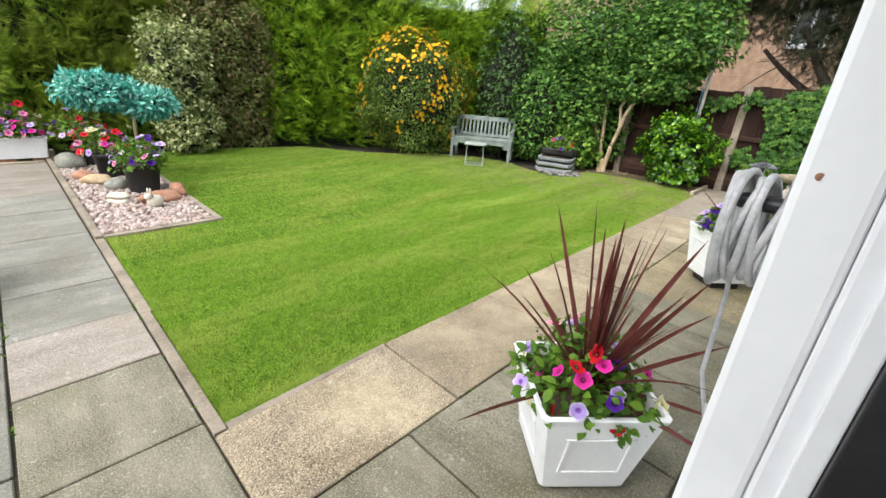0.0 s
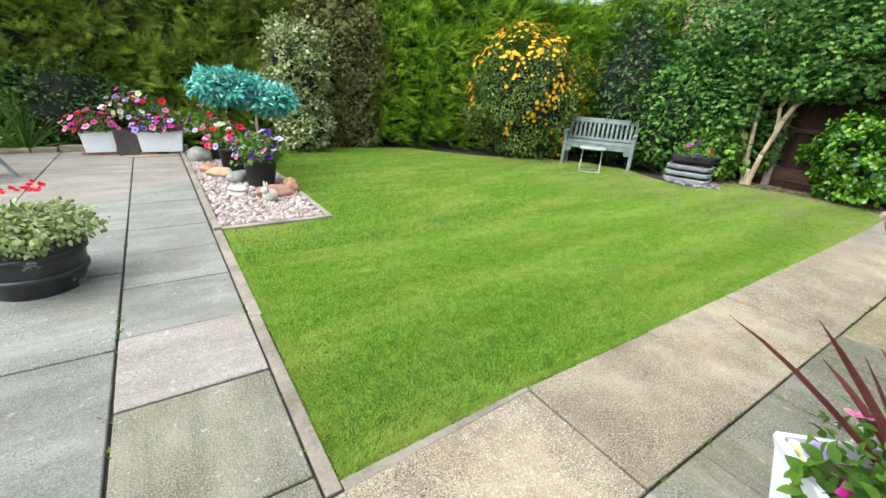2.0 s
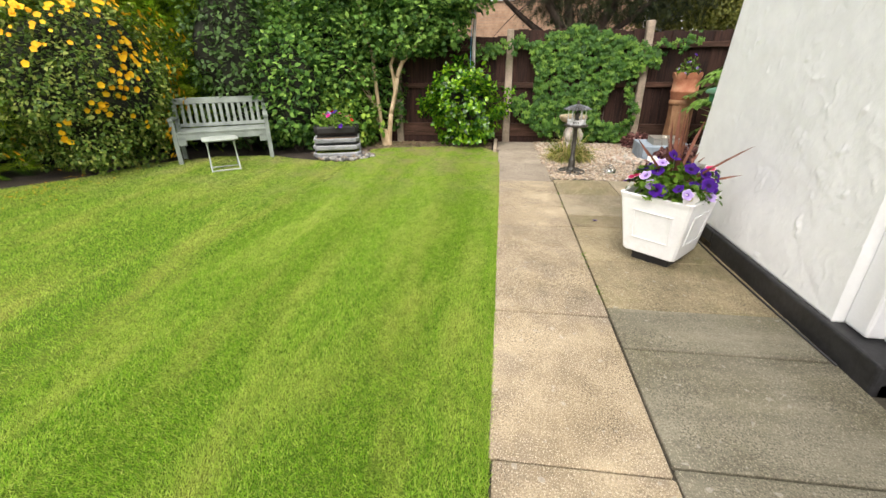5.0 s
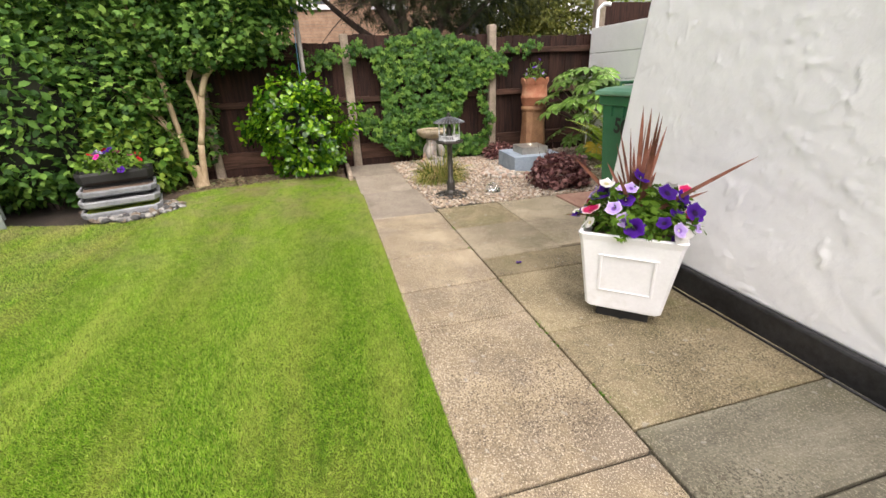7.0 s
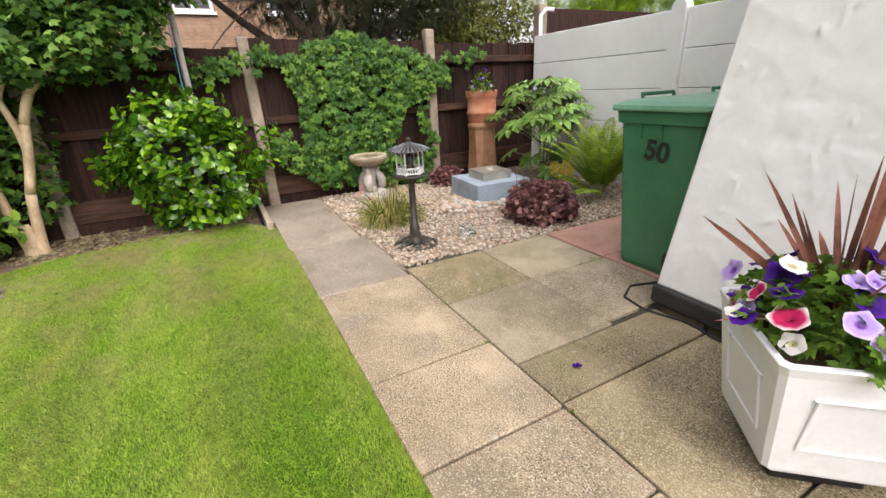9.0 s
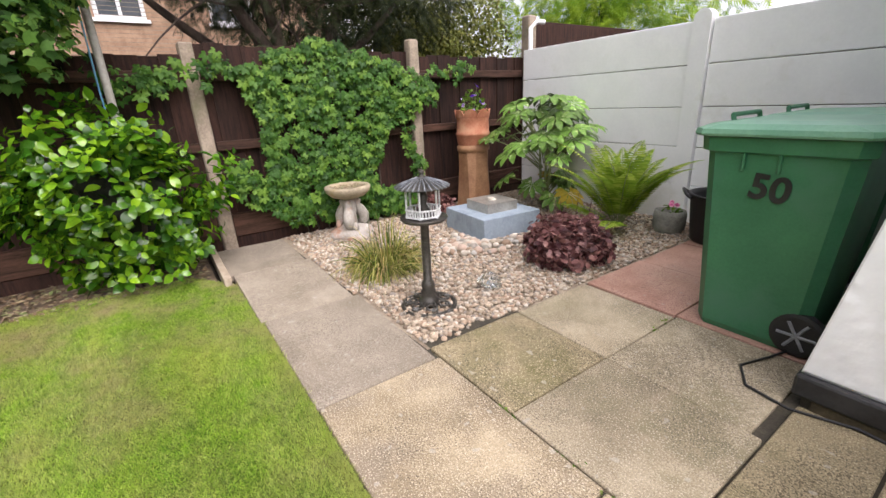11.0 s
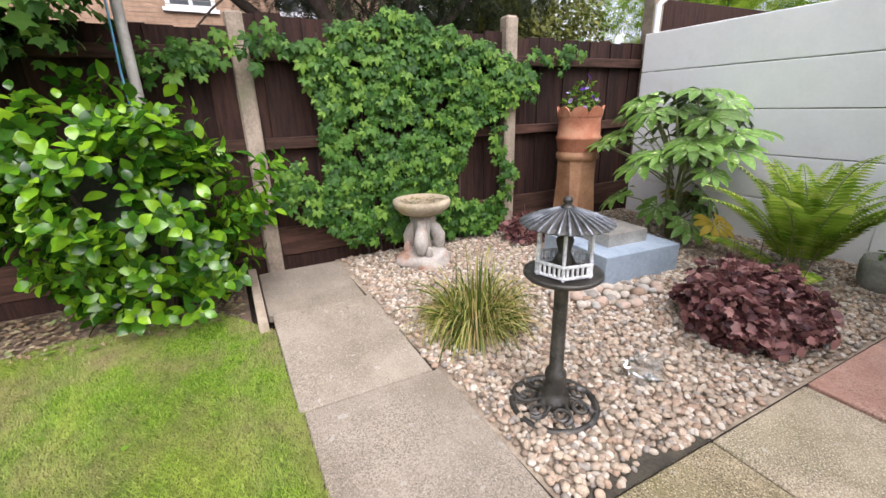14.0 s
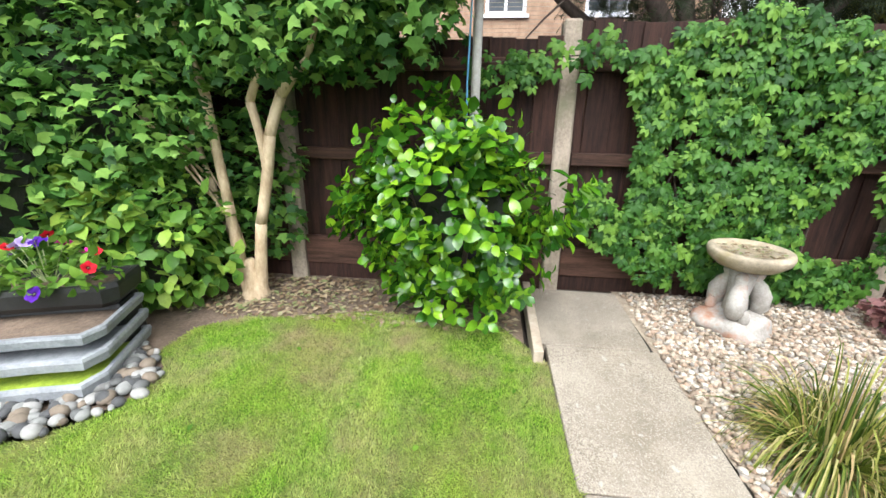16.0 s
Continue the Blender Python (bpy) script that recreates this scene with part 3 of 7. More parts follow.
def petal(name, throat, body, rim, eye=0.12):
    """A bloom whose colour runs from a throat through the body to the rim."""
    m = bpy.data.materials.new(name)
    m.use_nodes = True
    nt = m.node_tree
    bsdf = nt.nodes["Principled BSDF"]
    tc = nt.nodes.new("ShaderNodeTexCoord")
    flat_ = nt.nodes.new("ShaderNodeVectorMath")
    flat_.operation = "MULTIPLY"
    flat_.inputs[1].default_value = (1, 1, 0)
    nt.links.new(tc.outputs["Object"], flat_.inputs[0])
    far_ = nt.nodes.new("ShaderNodeVectorMath")
    far_.operation = "LENGTH"
    nt.links.new(flat_.outputs[0], far_.inputs[0])
    col = ramp(nt, far_.outputs["Value"], [(0.05, throat), (eye, throat), (eye + 0.08, body), (0.36, body), (0.5, rim)])
    oi = nt.nodes.new("ShaderNodeObjectInfo")
    hs = nt.nodes.new("ShaderNodeHueSaturation")
    mr = nt.nodes.new("ShaderNodeMapRange")
    mr.inputs[3].default_value, mr.inputs[4].default_value = 0.75, 1.2
    nt.links.new(oi.outputs["Random"], mr.inputs[0])
    nt.links.new(mr.outputs[0], hs.inputs["Value"])
    nt.links.new(col, hs.inputs["Color"])
    nt.links.new(hs.outputs["Color"], bsdf.inputs["Base Color"])
    bsdf.inputs["Roughness"].default_value, bsdf.inputs["Specular IOR Level"].default_value = 0.65, 0.2
    tr = nt.nodes.new("ShaderNodeBsdfTranslucent")
    nt.links.new(hs.outputs["Color"], tr.inputs["Color"])
    mx = nt.nodes.new("ShaderNodeMixShader")
    mx.inputs[0].default_value = 0.25
    nt.links.new(bsdf.outputs[0], mx.inputs[1])
    nt.links.new(tr.outputs[0], mx.inputs[2])
    nt.links.new(mx.outputs[0], nt.nodes["Material Output"].inputs["Surface"])
    return m


BLOOM = {k: petal(k + "_bloom", *c) for k, c in {
    "purple": ((0.02, 0.004, 0.05), (0.05, 0.006, 0.20), (0.085, 0.012, 0.30)), "magenta": ((0.22, 0.006, 0.09), (0.56, 0.015, 0.25), (0.70, 0.05, 0.38)),
    "red": ((0.10, 0.003, 0.008), (0.52, 0.006, 0.018), (0.62, 0.02, 0.035)), "white": ((0.55, 0.52, 0.25), (0.78, 0.77, 0.72), (0.80, 0.79, 0.77)),
    "cream": ((0.50, 0.48, 0.12), (0.72, 0.70, 0.40), (0.78, 0.76, 0.56)), "lilac": ((0.20, 0.08, 0.40), (0.42, 0.30, 0.66), (0.60, 0.50, 0.78)),
    "pink": ((0.40, 0.05, 0.18), (0.72, 0.20, 0.38), (0.80, 0.42, 0.55)), "yellow": ((0.7, 0.3, 0.01), (0.85, 0.5, 0.01), (0.9, 0.6, 0.03)),
    "striped": ((0.45, 0.01, 0.08), (0.50, 0.015, 0.10), (0.82, 0.74, 0.74))}.items()}


# ---- ground, lawn, paving base ----
def flat(name, outline, z, mat, thick=0.0):
    bm = bmesh.new()
    top = [bm.verts.new((x, y, z)) for x, y in outline]
    bm.faces.new(top)
    if thick:
        low = [bm.verts.new((x, y, z - thick)) for x, y in outline]
        for i in range(len(top)):
            j = (i + 1) % len(top)
            bm.faces.new((top[j], top[i], low[i], low[j]))
    return part(name, bm, mat)


bm = bmesh.new()
loft(bm, [[(-400, y, -0.06), (400, y, -0.06)] for y in (-400, 400)], cap=False, closed=False)
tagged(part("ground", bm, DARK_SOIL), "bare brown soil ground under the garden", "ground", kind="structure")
LAWN = [(0.478, 1.733), (1.35, 1.762), (2.28, 1.76), (4.9, 1.762), (5.87, 1.77), (6.77, 1.776), (6.8, 1.792), (7.5, 1.80), (7.86, 2.05), (7.9, 2.8), (7.76, 3.3), (7.74, 3.5), (7.58, 3.72), (7.36, 3.74), (7.16, 3.56), (6.92, 3.60), (6.74, 3.80),
        (6.70, 4.15), (6.84, 4.66), (7.0, 5.05), (6.85, 5.85), (6.3, 6.45), (5.6, 6.65), (5.0, 7.15), (4.3, 8.1), (3.0, 8.42), (1.9, 8.5), (1.42, 8.5), (1.42, 4.42), (0.5, 4.40)]
lawn = tagged(flat("lawn", LAWN, -0.005, TURF, 0.05), "striped green mown lawn with a few dry yellow patches", "lawn", kind="structure")
pavement = tagged(flat("pavement", [(-3.4, 0.2), (4.9, 0.2), (4.9, -1.8), (8.45, -1.8), (8.45, 1.78), (0.46, 1.78), (0.46, 8.75), (-3.4, 8.75)], -0.010, JOINT),
                  "weathered buff and grey stone slab paving with dark joints", "paving", kind="structure")

# ---- house ----
def slab_box(name, lo, hi, mat, parent=None, bevel=0.0, label=""):
    bm = bmesh.new()
    box(bm, [(a + b) / 2 for a, b in zip(lo, hi)], [b - a for a, b in zip(lo, hi)], bevel)
    return part(name, bm, mat, parent, label)


def roughcast(name, lo, hi, nx, nz, mat, parent, label="", batter=0.0):
    """A hand-trowelled render coat on the y-facing side, with shallow swirls and ridges."""
    x0, y0, z0 = lo
    x1, y1, z1 = hi
    bm = bmesh.new()
    grid = []
    for k in range(nz + 1):
        row = []
        for i in range(nx + 1):
            z = z0 + (z1 - z0) * k / nz
            x = x0 + (x1 - batter * (z - z0) - x0) * i / nx
            q = Vector((x * 4.2, z * 4.6, 0.3)) + 0.7 * Vector((noise.noise((x * 3, z * 3, 5)), noise.noise((x * 3, z * 3, 9)), 0))
            h = 0.014 * max(0.0, 1.0 - 11.0 * abs(noise.noise(q * 3.6))) * max(0.0, noise.noise(q * 4.4 + Vector((9, 4, 2))) - 0.02) - 0.005 + 0.0022 * noise.noise((x * 9.0, z * 13.0, 7)) + 0.0016 * noise.noise((x * 22.0, z * 30.0, 3))
            row.append(bm.verts.new((x, y1 + (h if 0 < i < nx and 0 < k < nz else -0.004), z)))
        grid.append(row)
    for a, b in zip(grid, grid[1:]):
        for i in range(nx):
            bm.faces.new((a[i + 1], a[i], b[i], b[i + 1]))
    back = [bm.verts.new(p) for p in ((x0, y0, z0), (x1, y0, z0), (x1 - batter * (z1 - z0), y0, z1), (x0, y0, z1))]
    c = [grid[0][0], grid[0][-1], grid[-1][-1], grid[-1][0]]
    bm.faces.new((back[0], back[1], back[2], back[3]))
    bm.faces.new([back[0]] + grid[0] + [back[1]])
    bm.faces.new([back[1]] + [r[-1] for r in grid] + [back[2]])
    bm.faces.new([back[2]] + list(reversed(grid[-1])) + [back[3]])
    bm.faces.new([back[3]] + [r[0] for r in reversed(grid)] + [back[0]])
    bmesh.ops.recalc_face_normals(bm, faces=bm.faces)
    return part(name, bm, mat, parent, label, smooth=True)


house = thing("house_wall", "white textured render house wall above a black painted plinth", "wall", kind="structure")
TOP = 3.0
roughcast("render_coat", (3.06, 0.0, 0.135), (4.79, 0.28, TOP), 190, 230, RENDER_WHITE, house, "", 0.15)
end_wall = slab_box("end_wall", (4.2, -6.0, 0.135), (4.786, -0.001, TOP), RENDER_WHITE, house)
for v in end_wall.data.vertices:
    if v.co.z > 1 and v.co.x > 4.5:
        v.co.x -= 0.15 * (TOP - 0.135)
slab_box("wall_beside_door", (0.56, 0.0, 0.135), (2.1, 0.2, TOP), RENDER_WHITE, house)
slab_box("wall_beyond_door", (-3.6, 0.0, 0.135), (-0.46, 0.24, TOP), RENDER_WHITE, house)
slab_box("lintel", (-0.46, 0.0, 2.1), (0.56, 0.24, TOP), RENDER_WHITE, house)
slab_box("window_lintel", (2.1, 0.0, 2.1), (3.06, 0.24, TOP), RENDER_WHITE, house)
slab_box("back_wall", (-3.6, -6.2, -0.05), (4.786, -6.0, TOP), RENDER_WHITE, house)
slab_box("side_wall", (-3.8, -6.2, -0.05), (-3.6, 0.24, TOP), RENDER_WHITE, house)
slab_box("inner_floor", (-3.6, -6.0, -0.05), (4.5, 0.0, 0.02), SLAB_GREY, house)
slab_box("flat_roof", (-3.9, -6.3, TOP), (4.95, 0.45, TOP + 0.15), RENDER_WHITE, house)
slab_box("plinth", (2.75, 0.0, -0.02), (4.15, 0.305, 0.135), BLACK_PAINT, house, 0.012, "black painted plinth")
slab_box("plinth", (4.152, 0.0, 0.045), (4.80, 0.305, 0.135), BLACK_PAINT, house, 0.012, "black painted plinth with worn edges")
slab_box("wall_foot_beside_door", (0.56, 0.0, -0.02), (2.745, 0.2, 0.132), RENDER_WHITE, house)
slab_box("end_plinth", (4.5, -6.0, -0.02), (4.80, -0.001, 0.134), BLACK_PAINT, house, 0.01)
slab_box("footing", (2.75, 0.0, -0.05), (4.77, 0.27, 0.05), JOINT, house)
frng = random.Random(4)
x = 4.17
while x < 4.7:
    w = frng.uniform(0.16, 0.24)
    slab_box("brick", (x, 0.2, -0.01), (x + w - 0.015, 0.285 + frng.uniform(-0.008, 0.008), 0.045 - frng.uniform(0, 0.01)), OLD_BRICK, house, 0.006)
    x += w

door = thing("door_1", "white plastic back door frame, door standing open", "door", kind="structure")
slab_box("door_jamb", (0.50, 0.0, 0.02), (0.56, 0.168, 2.1), UPVC, door, 0.004)
slab_box("jamb_bead", (0.494, 0.132, 0.02), (0.4995, 0.150, 2.1), UPVC, door, 0.002)
slab_box("reveal", (0.503, 0.1685, 0.02), (0.562, 0.218, 2.1), RENDER_WHITE, door, 0.006, "white painted reveal with a rust mark")
slab_box("door_stop", (0.478, 0.0, 0.02), (0.4995, 0.094, 2.1), UPVC, door, 0.004)
slab_box("weather_seal", (0.484, 0.0945, 0.02), (0.4995, 0.1315, 2.1), RUBBER, door, 0.002, "black rubber seal")
bm = bmesh.new()
stone(bm, (0.5025, 0.205, 1.357), (0.0008, 0.0024, 0.0028), 0.4, 2, 5)
part("rust_mark", bm, BOULDER_RED, door, "rusty screw head")
slab_box("far_jamb", (-0.46, 0.0, 0.02), (-0.40, 0.222, 2.1), UPVC, door, 0.006)
slab_box("head", (-0.40, 0.0, 2.03), (0.50, 0.222, 2.1), UPVC, door, 0.006)
slab_box("threshold", (-0.40, 0.0, -0.01), (0.50, 0.2, 0.03), UPVC, door, 0.006)
window = thing("window_1", "white plastic patio door frame with dark glazing in the rendered wall", "window", kind="structure")
slab_box("window_frame", (2.93, 0.02, 0.14), (3.055, 0.235, 2.1), UPVC, window, 0.012)
slab_box("window_frame", (2.1, 0.02, 0.14), (2.17, 0.19, 2.1), UPVC, window, 0.008)
slab_box("window_sill", (2.17, 0.02, 0.14), (2.93, 0.17, 0.2), UPVC, window, 0.008)
slab_box("window_frame", (2.17, 0.02, 2.0), (2.93, 0.19, 2.1), UPVC, window, 0.008)
slab_box("pane", (2.17, 0.08, 0.2), (2.93, 0.1, 2.0), DARK_GLAZE, window)

# ---- fence along the far side ----
FX = 8.42
fence = thing("fence", "dark brown stained timber fence panels between concrete posts", "fence", kind="structure")


def fence_panel(y0, y1, tops, seed):
    r = random.Random(seed)
    y, flip = y0, False
    while y < y1 - 0.03:
        w = min(r.uniform(0.125, 0.15), y1 - y)
        h = tops(y) + r.uniform(-0.012, 0.012)
        bm = bmesh.new()
        flip = not flip
        box(bm, (FX + (0.026 if flip else 0.040), y + w / 2, 0.16 + (h - 0.16) / 2), (0.013, w + 0.02, h - 0.16), 0.003)
        part("board", bm, FENCE_WOOD, fence)
        y += w
    for z in (0.88, 1.42):
        slab_box("rail", (FX - 0.03, y0, z - 0.04), (FX + 0.02, y1, z + 0.035), RAIL_WOOD, fence, 0.006)
    slab_box("gravel_board", (FX - 0.02, y0, 0.10), (FX + 0.022, y1, 0.30), RAIL_WOOD, fence, 0.006)
    slab_box("gravel_board", (FX - 0.005, y0, -0.05), (FX + 0.022, y1, 0.096), FENCE_WOOD, fence, 0.006)


def fence_post(y, h, lean=0.0, w=0.105, x=FX):
    bm = bmesh.new()
    loft(bm, [square(w / 2, w / 2, -0.05, 0.012), square(w / 2, w / 2, h - 0.015, 0.012), square(w / 2 - 0.012, w / 2 - 0.012, h, 0.008)])
    ob = part("post", bm, POST_CONCRETE, fence)
    ob.matrix_basis = pose(x, y, 0, 0, lean, 0)


fence_panel(1.75, 3.41, lambda y: 1.565, 1)
fence_panel(-0.24, 1.63, lambda y: 1.65 if y > 0.55 else 1.62, 2)
fence_panel(-1.88, -0.36, lambda y: 1.60, 3)
fence_panel(3.51, 5.6, lambda y: 1.58, 4)
fence_panel(5.7, 7.6, lambda y: 1.58, 5)
for y, h, lean in ((3.46, 1.6, 1), (1.69, 1.665, 3), (-0.30, 1.74, 0), (-1.95, 2.05, 0), (5.65, 1.6, 0)):
    fence_post(y, h, lean, 0.11 if y > -1 else 0.13)
slab_box("panel_backing", (4.45, -1.875, -0.04), (8.36, -1.862, 1.66), JOINT, fence)
slab_box("upper_panel", (8.5, -4.5, 1.5), (8.53, -2.02, 2.02), FENCE_WOOD, fence, 0.004)

wall_c = thing("concrete_wall", "pale grey painted concrete panel boundary wall with round-topped posts", "wall", kind="structure")
for a, b in ((6.42, 8.36), (4.45, 6.26)):
    z = -0.04
    for h in (0.375, 0.335, 0.335, 0.335, 0.335):
        slab_box("panel", (a, -1.86, z), (b, -1.81, z + h - 0.006), WALL_CONCRETE, wall_c, 0.006)
        z += h
for x in (6.34, 4.37):
    bm = bmesh.new()
    ring = [(-0.07, 0), (0.07, 0)] + [(0.07 * math.cos(a), 1.68 + 0.07 * math.sin(a)) for a in np.linspace(0, math.pi, 9)]
    loft(bm, [[(x + px, y, pz) for px, pz in ring] for y in (-1.78, -1.88)])
    bmesh.ops.recalc_face_normals(bm, faces=bm.faces)
    part("post", bm, WALL_CONCRETE, wall_c)
bm = bmesh.new()
tube(bm, [(8.28, -1.84, 0.2), (8.28, -1.84, 1.9), (8.24, -1.9, 1.96), (8.2, -1.98, 1.95)], 0.025, 10)
part("pipe", bm, UPVC, wall_c, "white plastic downpipe", True)

# ---- edging ----
edge = thing("lawn_edging", "narrow weathered concrete edging strips round the lawn", "edging", kind="structure")
for lo, hi in (((0.425, 1.695, -0.03), (0.478, 2.9, 0.012)), ((0.425, 2.904, -0.03), (0.488, 4.4, 0.01)), ((0.482, 1.738, -0.03), (1.34, 1.761, 0.008))):
    strip = slab_box("edging_strip", lo, hi, EDGING, edge, 0.004)
    if hi[0] > 1:
        for v in strip.data.vertices:
            v.co.y -= (0.028 if v.co.y > 1.75 else 0.052) * (1.34 - v.co.x) / 0.86
bed = thing("gravel_bed_edging", "pale concrete edging boards round the pink gravel bed", "edging", kind="structure")
for lo, hi in (((0.43, 4.40, -0.03), (0.485, 6.3, 0.035)), ((0.43, 6.304, -0.03), (0.485, 8.5, 0.035)), ((0.487, 4.40, -0.03), (1.36, 4.46, 0.02)), ((1.362, 4.40, -0.03), (1.42, 6.2, 0.02)), ((1.362, 6.204, -0.03), (1.42, 8.3, 0.02))):
    slab_box("edging_board", lo, hi, EDGING, bed, 0.005)
tb = slab_box("timber_edging", (7.50, 1.822, -0.04), (8.36, 1.872, 0.06), TIMBER, None, 0.005)
tagged(tb, "short weathered timber edging board beside the path", "edging")
kerb = thing("stone_kerb", "low kerb of rough pale stones at the patio edge", "edging", kind="structure")
x, kr = -3.3, random.Random(2)
while x < 0.3:
    w = kr.uniform(0.2, 0.42)
    slab_box("stone", (x, 8.66, -0.03), (x + w - 0.02, 8.80, 0.07 + kr.uniform(-0.015, 0.02)), SLAB_PALE, kerb, 0.015)
    x += w

# ---- hedge and planting at the back ----
def shell(r, n, c, rad, inner=0.55, zmin=0.02, lump=0.22, freq=2.2, seed=0.0, power=2.0):
    """Points in the outer part of an uneven crown, with the outward way at each."""
    d = unit(r.normal(size=(n * 2, 3)))
    k = np.array([1 + lump * noise.noise(Vector(v) * freq + Vector((seed, seed * 2, 3))) + 0.5 * lump * noise.noise(Vector(v) * freq * 2.7 + Vector((seed, 1, seed))) for v in d])
    t = 1 - (1 - inner) * r.random(n * 2) ** power
    p = np.array(c) + d * (k * t)[:, None] * np.array(rad)
    ok = p[:, 2] > zmin
    return p[ok][:n], unit(d[ok][:n] / np.array(rad))


def leaf_frames(r, out, droop=0.3, spread=0.8, outward=0.7):
    n = len(out)
    ahead = unit(out * outward + r.normal(size=(n, 3)) * spread + np.array((0, 0, -droop)))
    above = unit(out * 0.6 + np.array((0, 0, 0.8)) + r.normal(size=(n, 3)) * 0.35)
    return ahead, above


def crown(name, parent, mat, n, c, rad, size, template=LEAF, seed=1, inner=0.55, lump=0.22, droop=0.3, zmin=0.02, width=1.0, core=None, freq=2.2, outward=0.7, spread=0.8):
    r = np.random.default_rng(seed)
    p, out = shell(r, n, c, rad, inner, zmin, lump, freq, seed * 1.37)
    a, u = leaf_frames(r, out, droop, spread, outward)
    s = size * r.uniform(0.65, 1.25, len(p))
    ob = scatter(name, template, p, a, u, np.stack([s * width, s, s], 1), mat, parent)
    ob["kind"] = "stuff"
    # Added solid dark core, coloured as the shade between the leaves.
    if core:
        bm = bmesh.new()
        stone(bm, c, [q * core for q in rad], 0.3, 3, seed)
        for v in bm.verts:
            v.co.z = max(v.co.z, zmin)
        part("shade_core", bm, HEDGE_CORE, parent)["kind"] = "stuff"
    return ob


def hedge_run(name, label, pts, height, mat, per_m, seed, depth=0.5, size=0.2):
    """A tall clipped run of conifers along a line, with feathery uneven sprays on the garden side and on top."""
    r = np.random.default_rng(seed)
    h = thing(name, label, "hedge")
    bm = bmesh.new()
    rings = []
    dense = []
    for (x0, y0), (x1, y1) in zip(pts, pts[1:]):
        n = max(2, int(math.hypot(x1 - x0, y1 - y0) / 0.3))
        dense += [(x0 + (x1 - x0) * i / n, y0 + (y1 - y0) * i / n) for i in range(n)]
    dense.append(pts[-1])
    dense = np.array(dense)
    tang = unit(np.gradient(dense, axis=0))
    norm = np.stack([tang[:, 1], -tang[:, 0]], 1)
    tops = [height(x, y) for x, y in dense]
    for (x, y), (nx, ny), t in zip(dense, norm, tops):
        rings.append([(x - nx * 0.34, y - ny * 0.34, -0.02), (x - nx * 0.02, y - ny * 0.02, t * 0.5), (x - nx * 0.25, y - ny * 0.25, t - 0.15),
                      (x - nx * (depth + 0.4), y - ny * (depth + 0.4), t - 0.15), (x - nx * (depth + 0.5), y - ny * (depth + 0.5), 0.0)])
    # Added solid body behind the sprays; its dark colour stands for gap shade.
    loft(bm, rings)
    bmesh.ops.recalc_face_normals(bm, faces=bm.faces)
    part("shade_core", bm, HEDGE_CORE, h)["kind"] = "stuff"
    length = 0.3 * len(dense)
    m = int(length * per_m / 26)
    k = r.integers(0, len(dense) - 1, m)
    f = r.random(m)[:, None]
    base = dense[k] * (1 - f) + dense[k + 1] * f
    hh = np.array(tops)[k]
    z = 0.05 + r.random(m) ** 0.95 * (hh - 0.15)
    bulge = np.array([0.20 * noise.noise(Vector((bx * 1.1, by * 1.1, bz * 0.9 + seed))) for (bx, by), bz in zip(base, z)])
    root = np.column_stack([base + norm[k] * (bulge - 0.2)[:, None], z])
    out = np.column_stack([norm[k], np.zeros(m)])
    side = np.column_stack([tang[k], np.zeros(m)])
    sway = r.normal(0.28, 0.42, m)
    axis = unit(out * r.uniform(0.45, 0.95, m)[:, None] + side * sway[:, None] + np.array((0, 0, 1.0)) * r.normal(0.62, 0.25, m)[:, None])
    reach = r.uniform(0.3, 0.66, m) * np.clip(0.55 + z, 0.55, 1.0)
    per = 26
    q = np.tile(np.linspace(0.0, 1.0, per), (m, 1)) + r.normal(0, 0.03, (m, per))
    across = unit(np.cross(axis, out + np.array((0, 0, 0.5))))
    fan_out = r.normal(0, 1.0, (m, per)) * (0.045 + 0.075 * (1 - q))
    pos = root[:, None] + axis[:, None] * (reach[:, None] * q)[..., None] + across[:, None] * fan_out[..., None] - np.array((0, 0, 1.0)) * (0.13 * q ** 2)[..., None]
    ahead = axis[:, None] + across[:, None] * (fan_out * 5.5)[..., None] + 0.16 * r.normal(size=(m, per, 3)) - np.array((0, 0, 1.0)) * (0.35 * q)[..., None]
    above = np.broadcast_to((out + np.array((0, 0, 0.9)))[:, None], pos.shape) + 0.3 * r.normal(size=pos.shape)
    pos, ahead, above = pos.reshape(-1, 3), unit(ahead.reshape(-1, 3)), unit(above.reshape(-1, 3))
    low = pos[:, 2] > 0.03
    pos, ahead, above = pos[low], ahead[low], above[low]
    s = size * r.uniform(0.6, 1.25, len(pos))
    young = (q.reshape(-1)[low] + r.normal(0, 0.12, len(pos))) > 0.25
    scatter("foliage", SPRAY, pos[young], ahead[young], above[young], np.stack([s * 0.8, s, s], 1)[young], mat, h)["kind"] = "stuff"
    # Sprays near the roots: older growth, coloured darker for shade between plumes.
    scatter("inner_foliage", SPRAY, pos[~young], ahead[~young], above[~young], np.stack([s * 0.8, s, s], 1)[~young], LEYLAND_OLD_SHADED, h)["kind"] = "stuff"
    return h


hedge_run("leyland_hedge", "tall bright green leyland cypress hedge with feathery sprays", [(3.6, 8.62), (4.4, 8.35), (5.4, 7.9), (6.6, 7.2), (7.6, 6.3), (8.3, 5.4)],
          lambda x, y: 3.0 + 0.25 * noise.noise((x, y, 2)) + 0.3 * (x < 5.2) - 0.12 * (6.4 < x < 7.6), LEYLAND, 5200, 11, 0.5, 0.20)
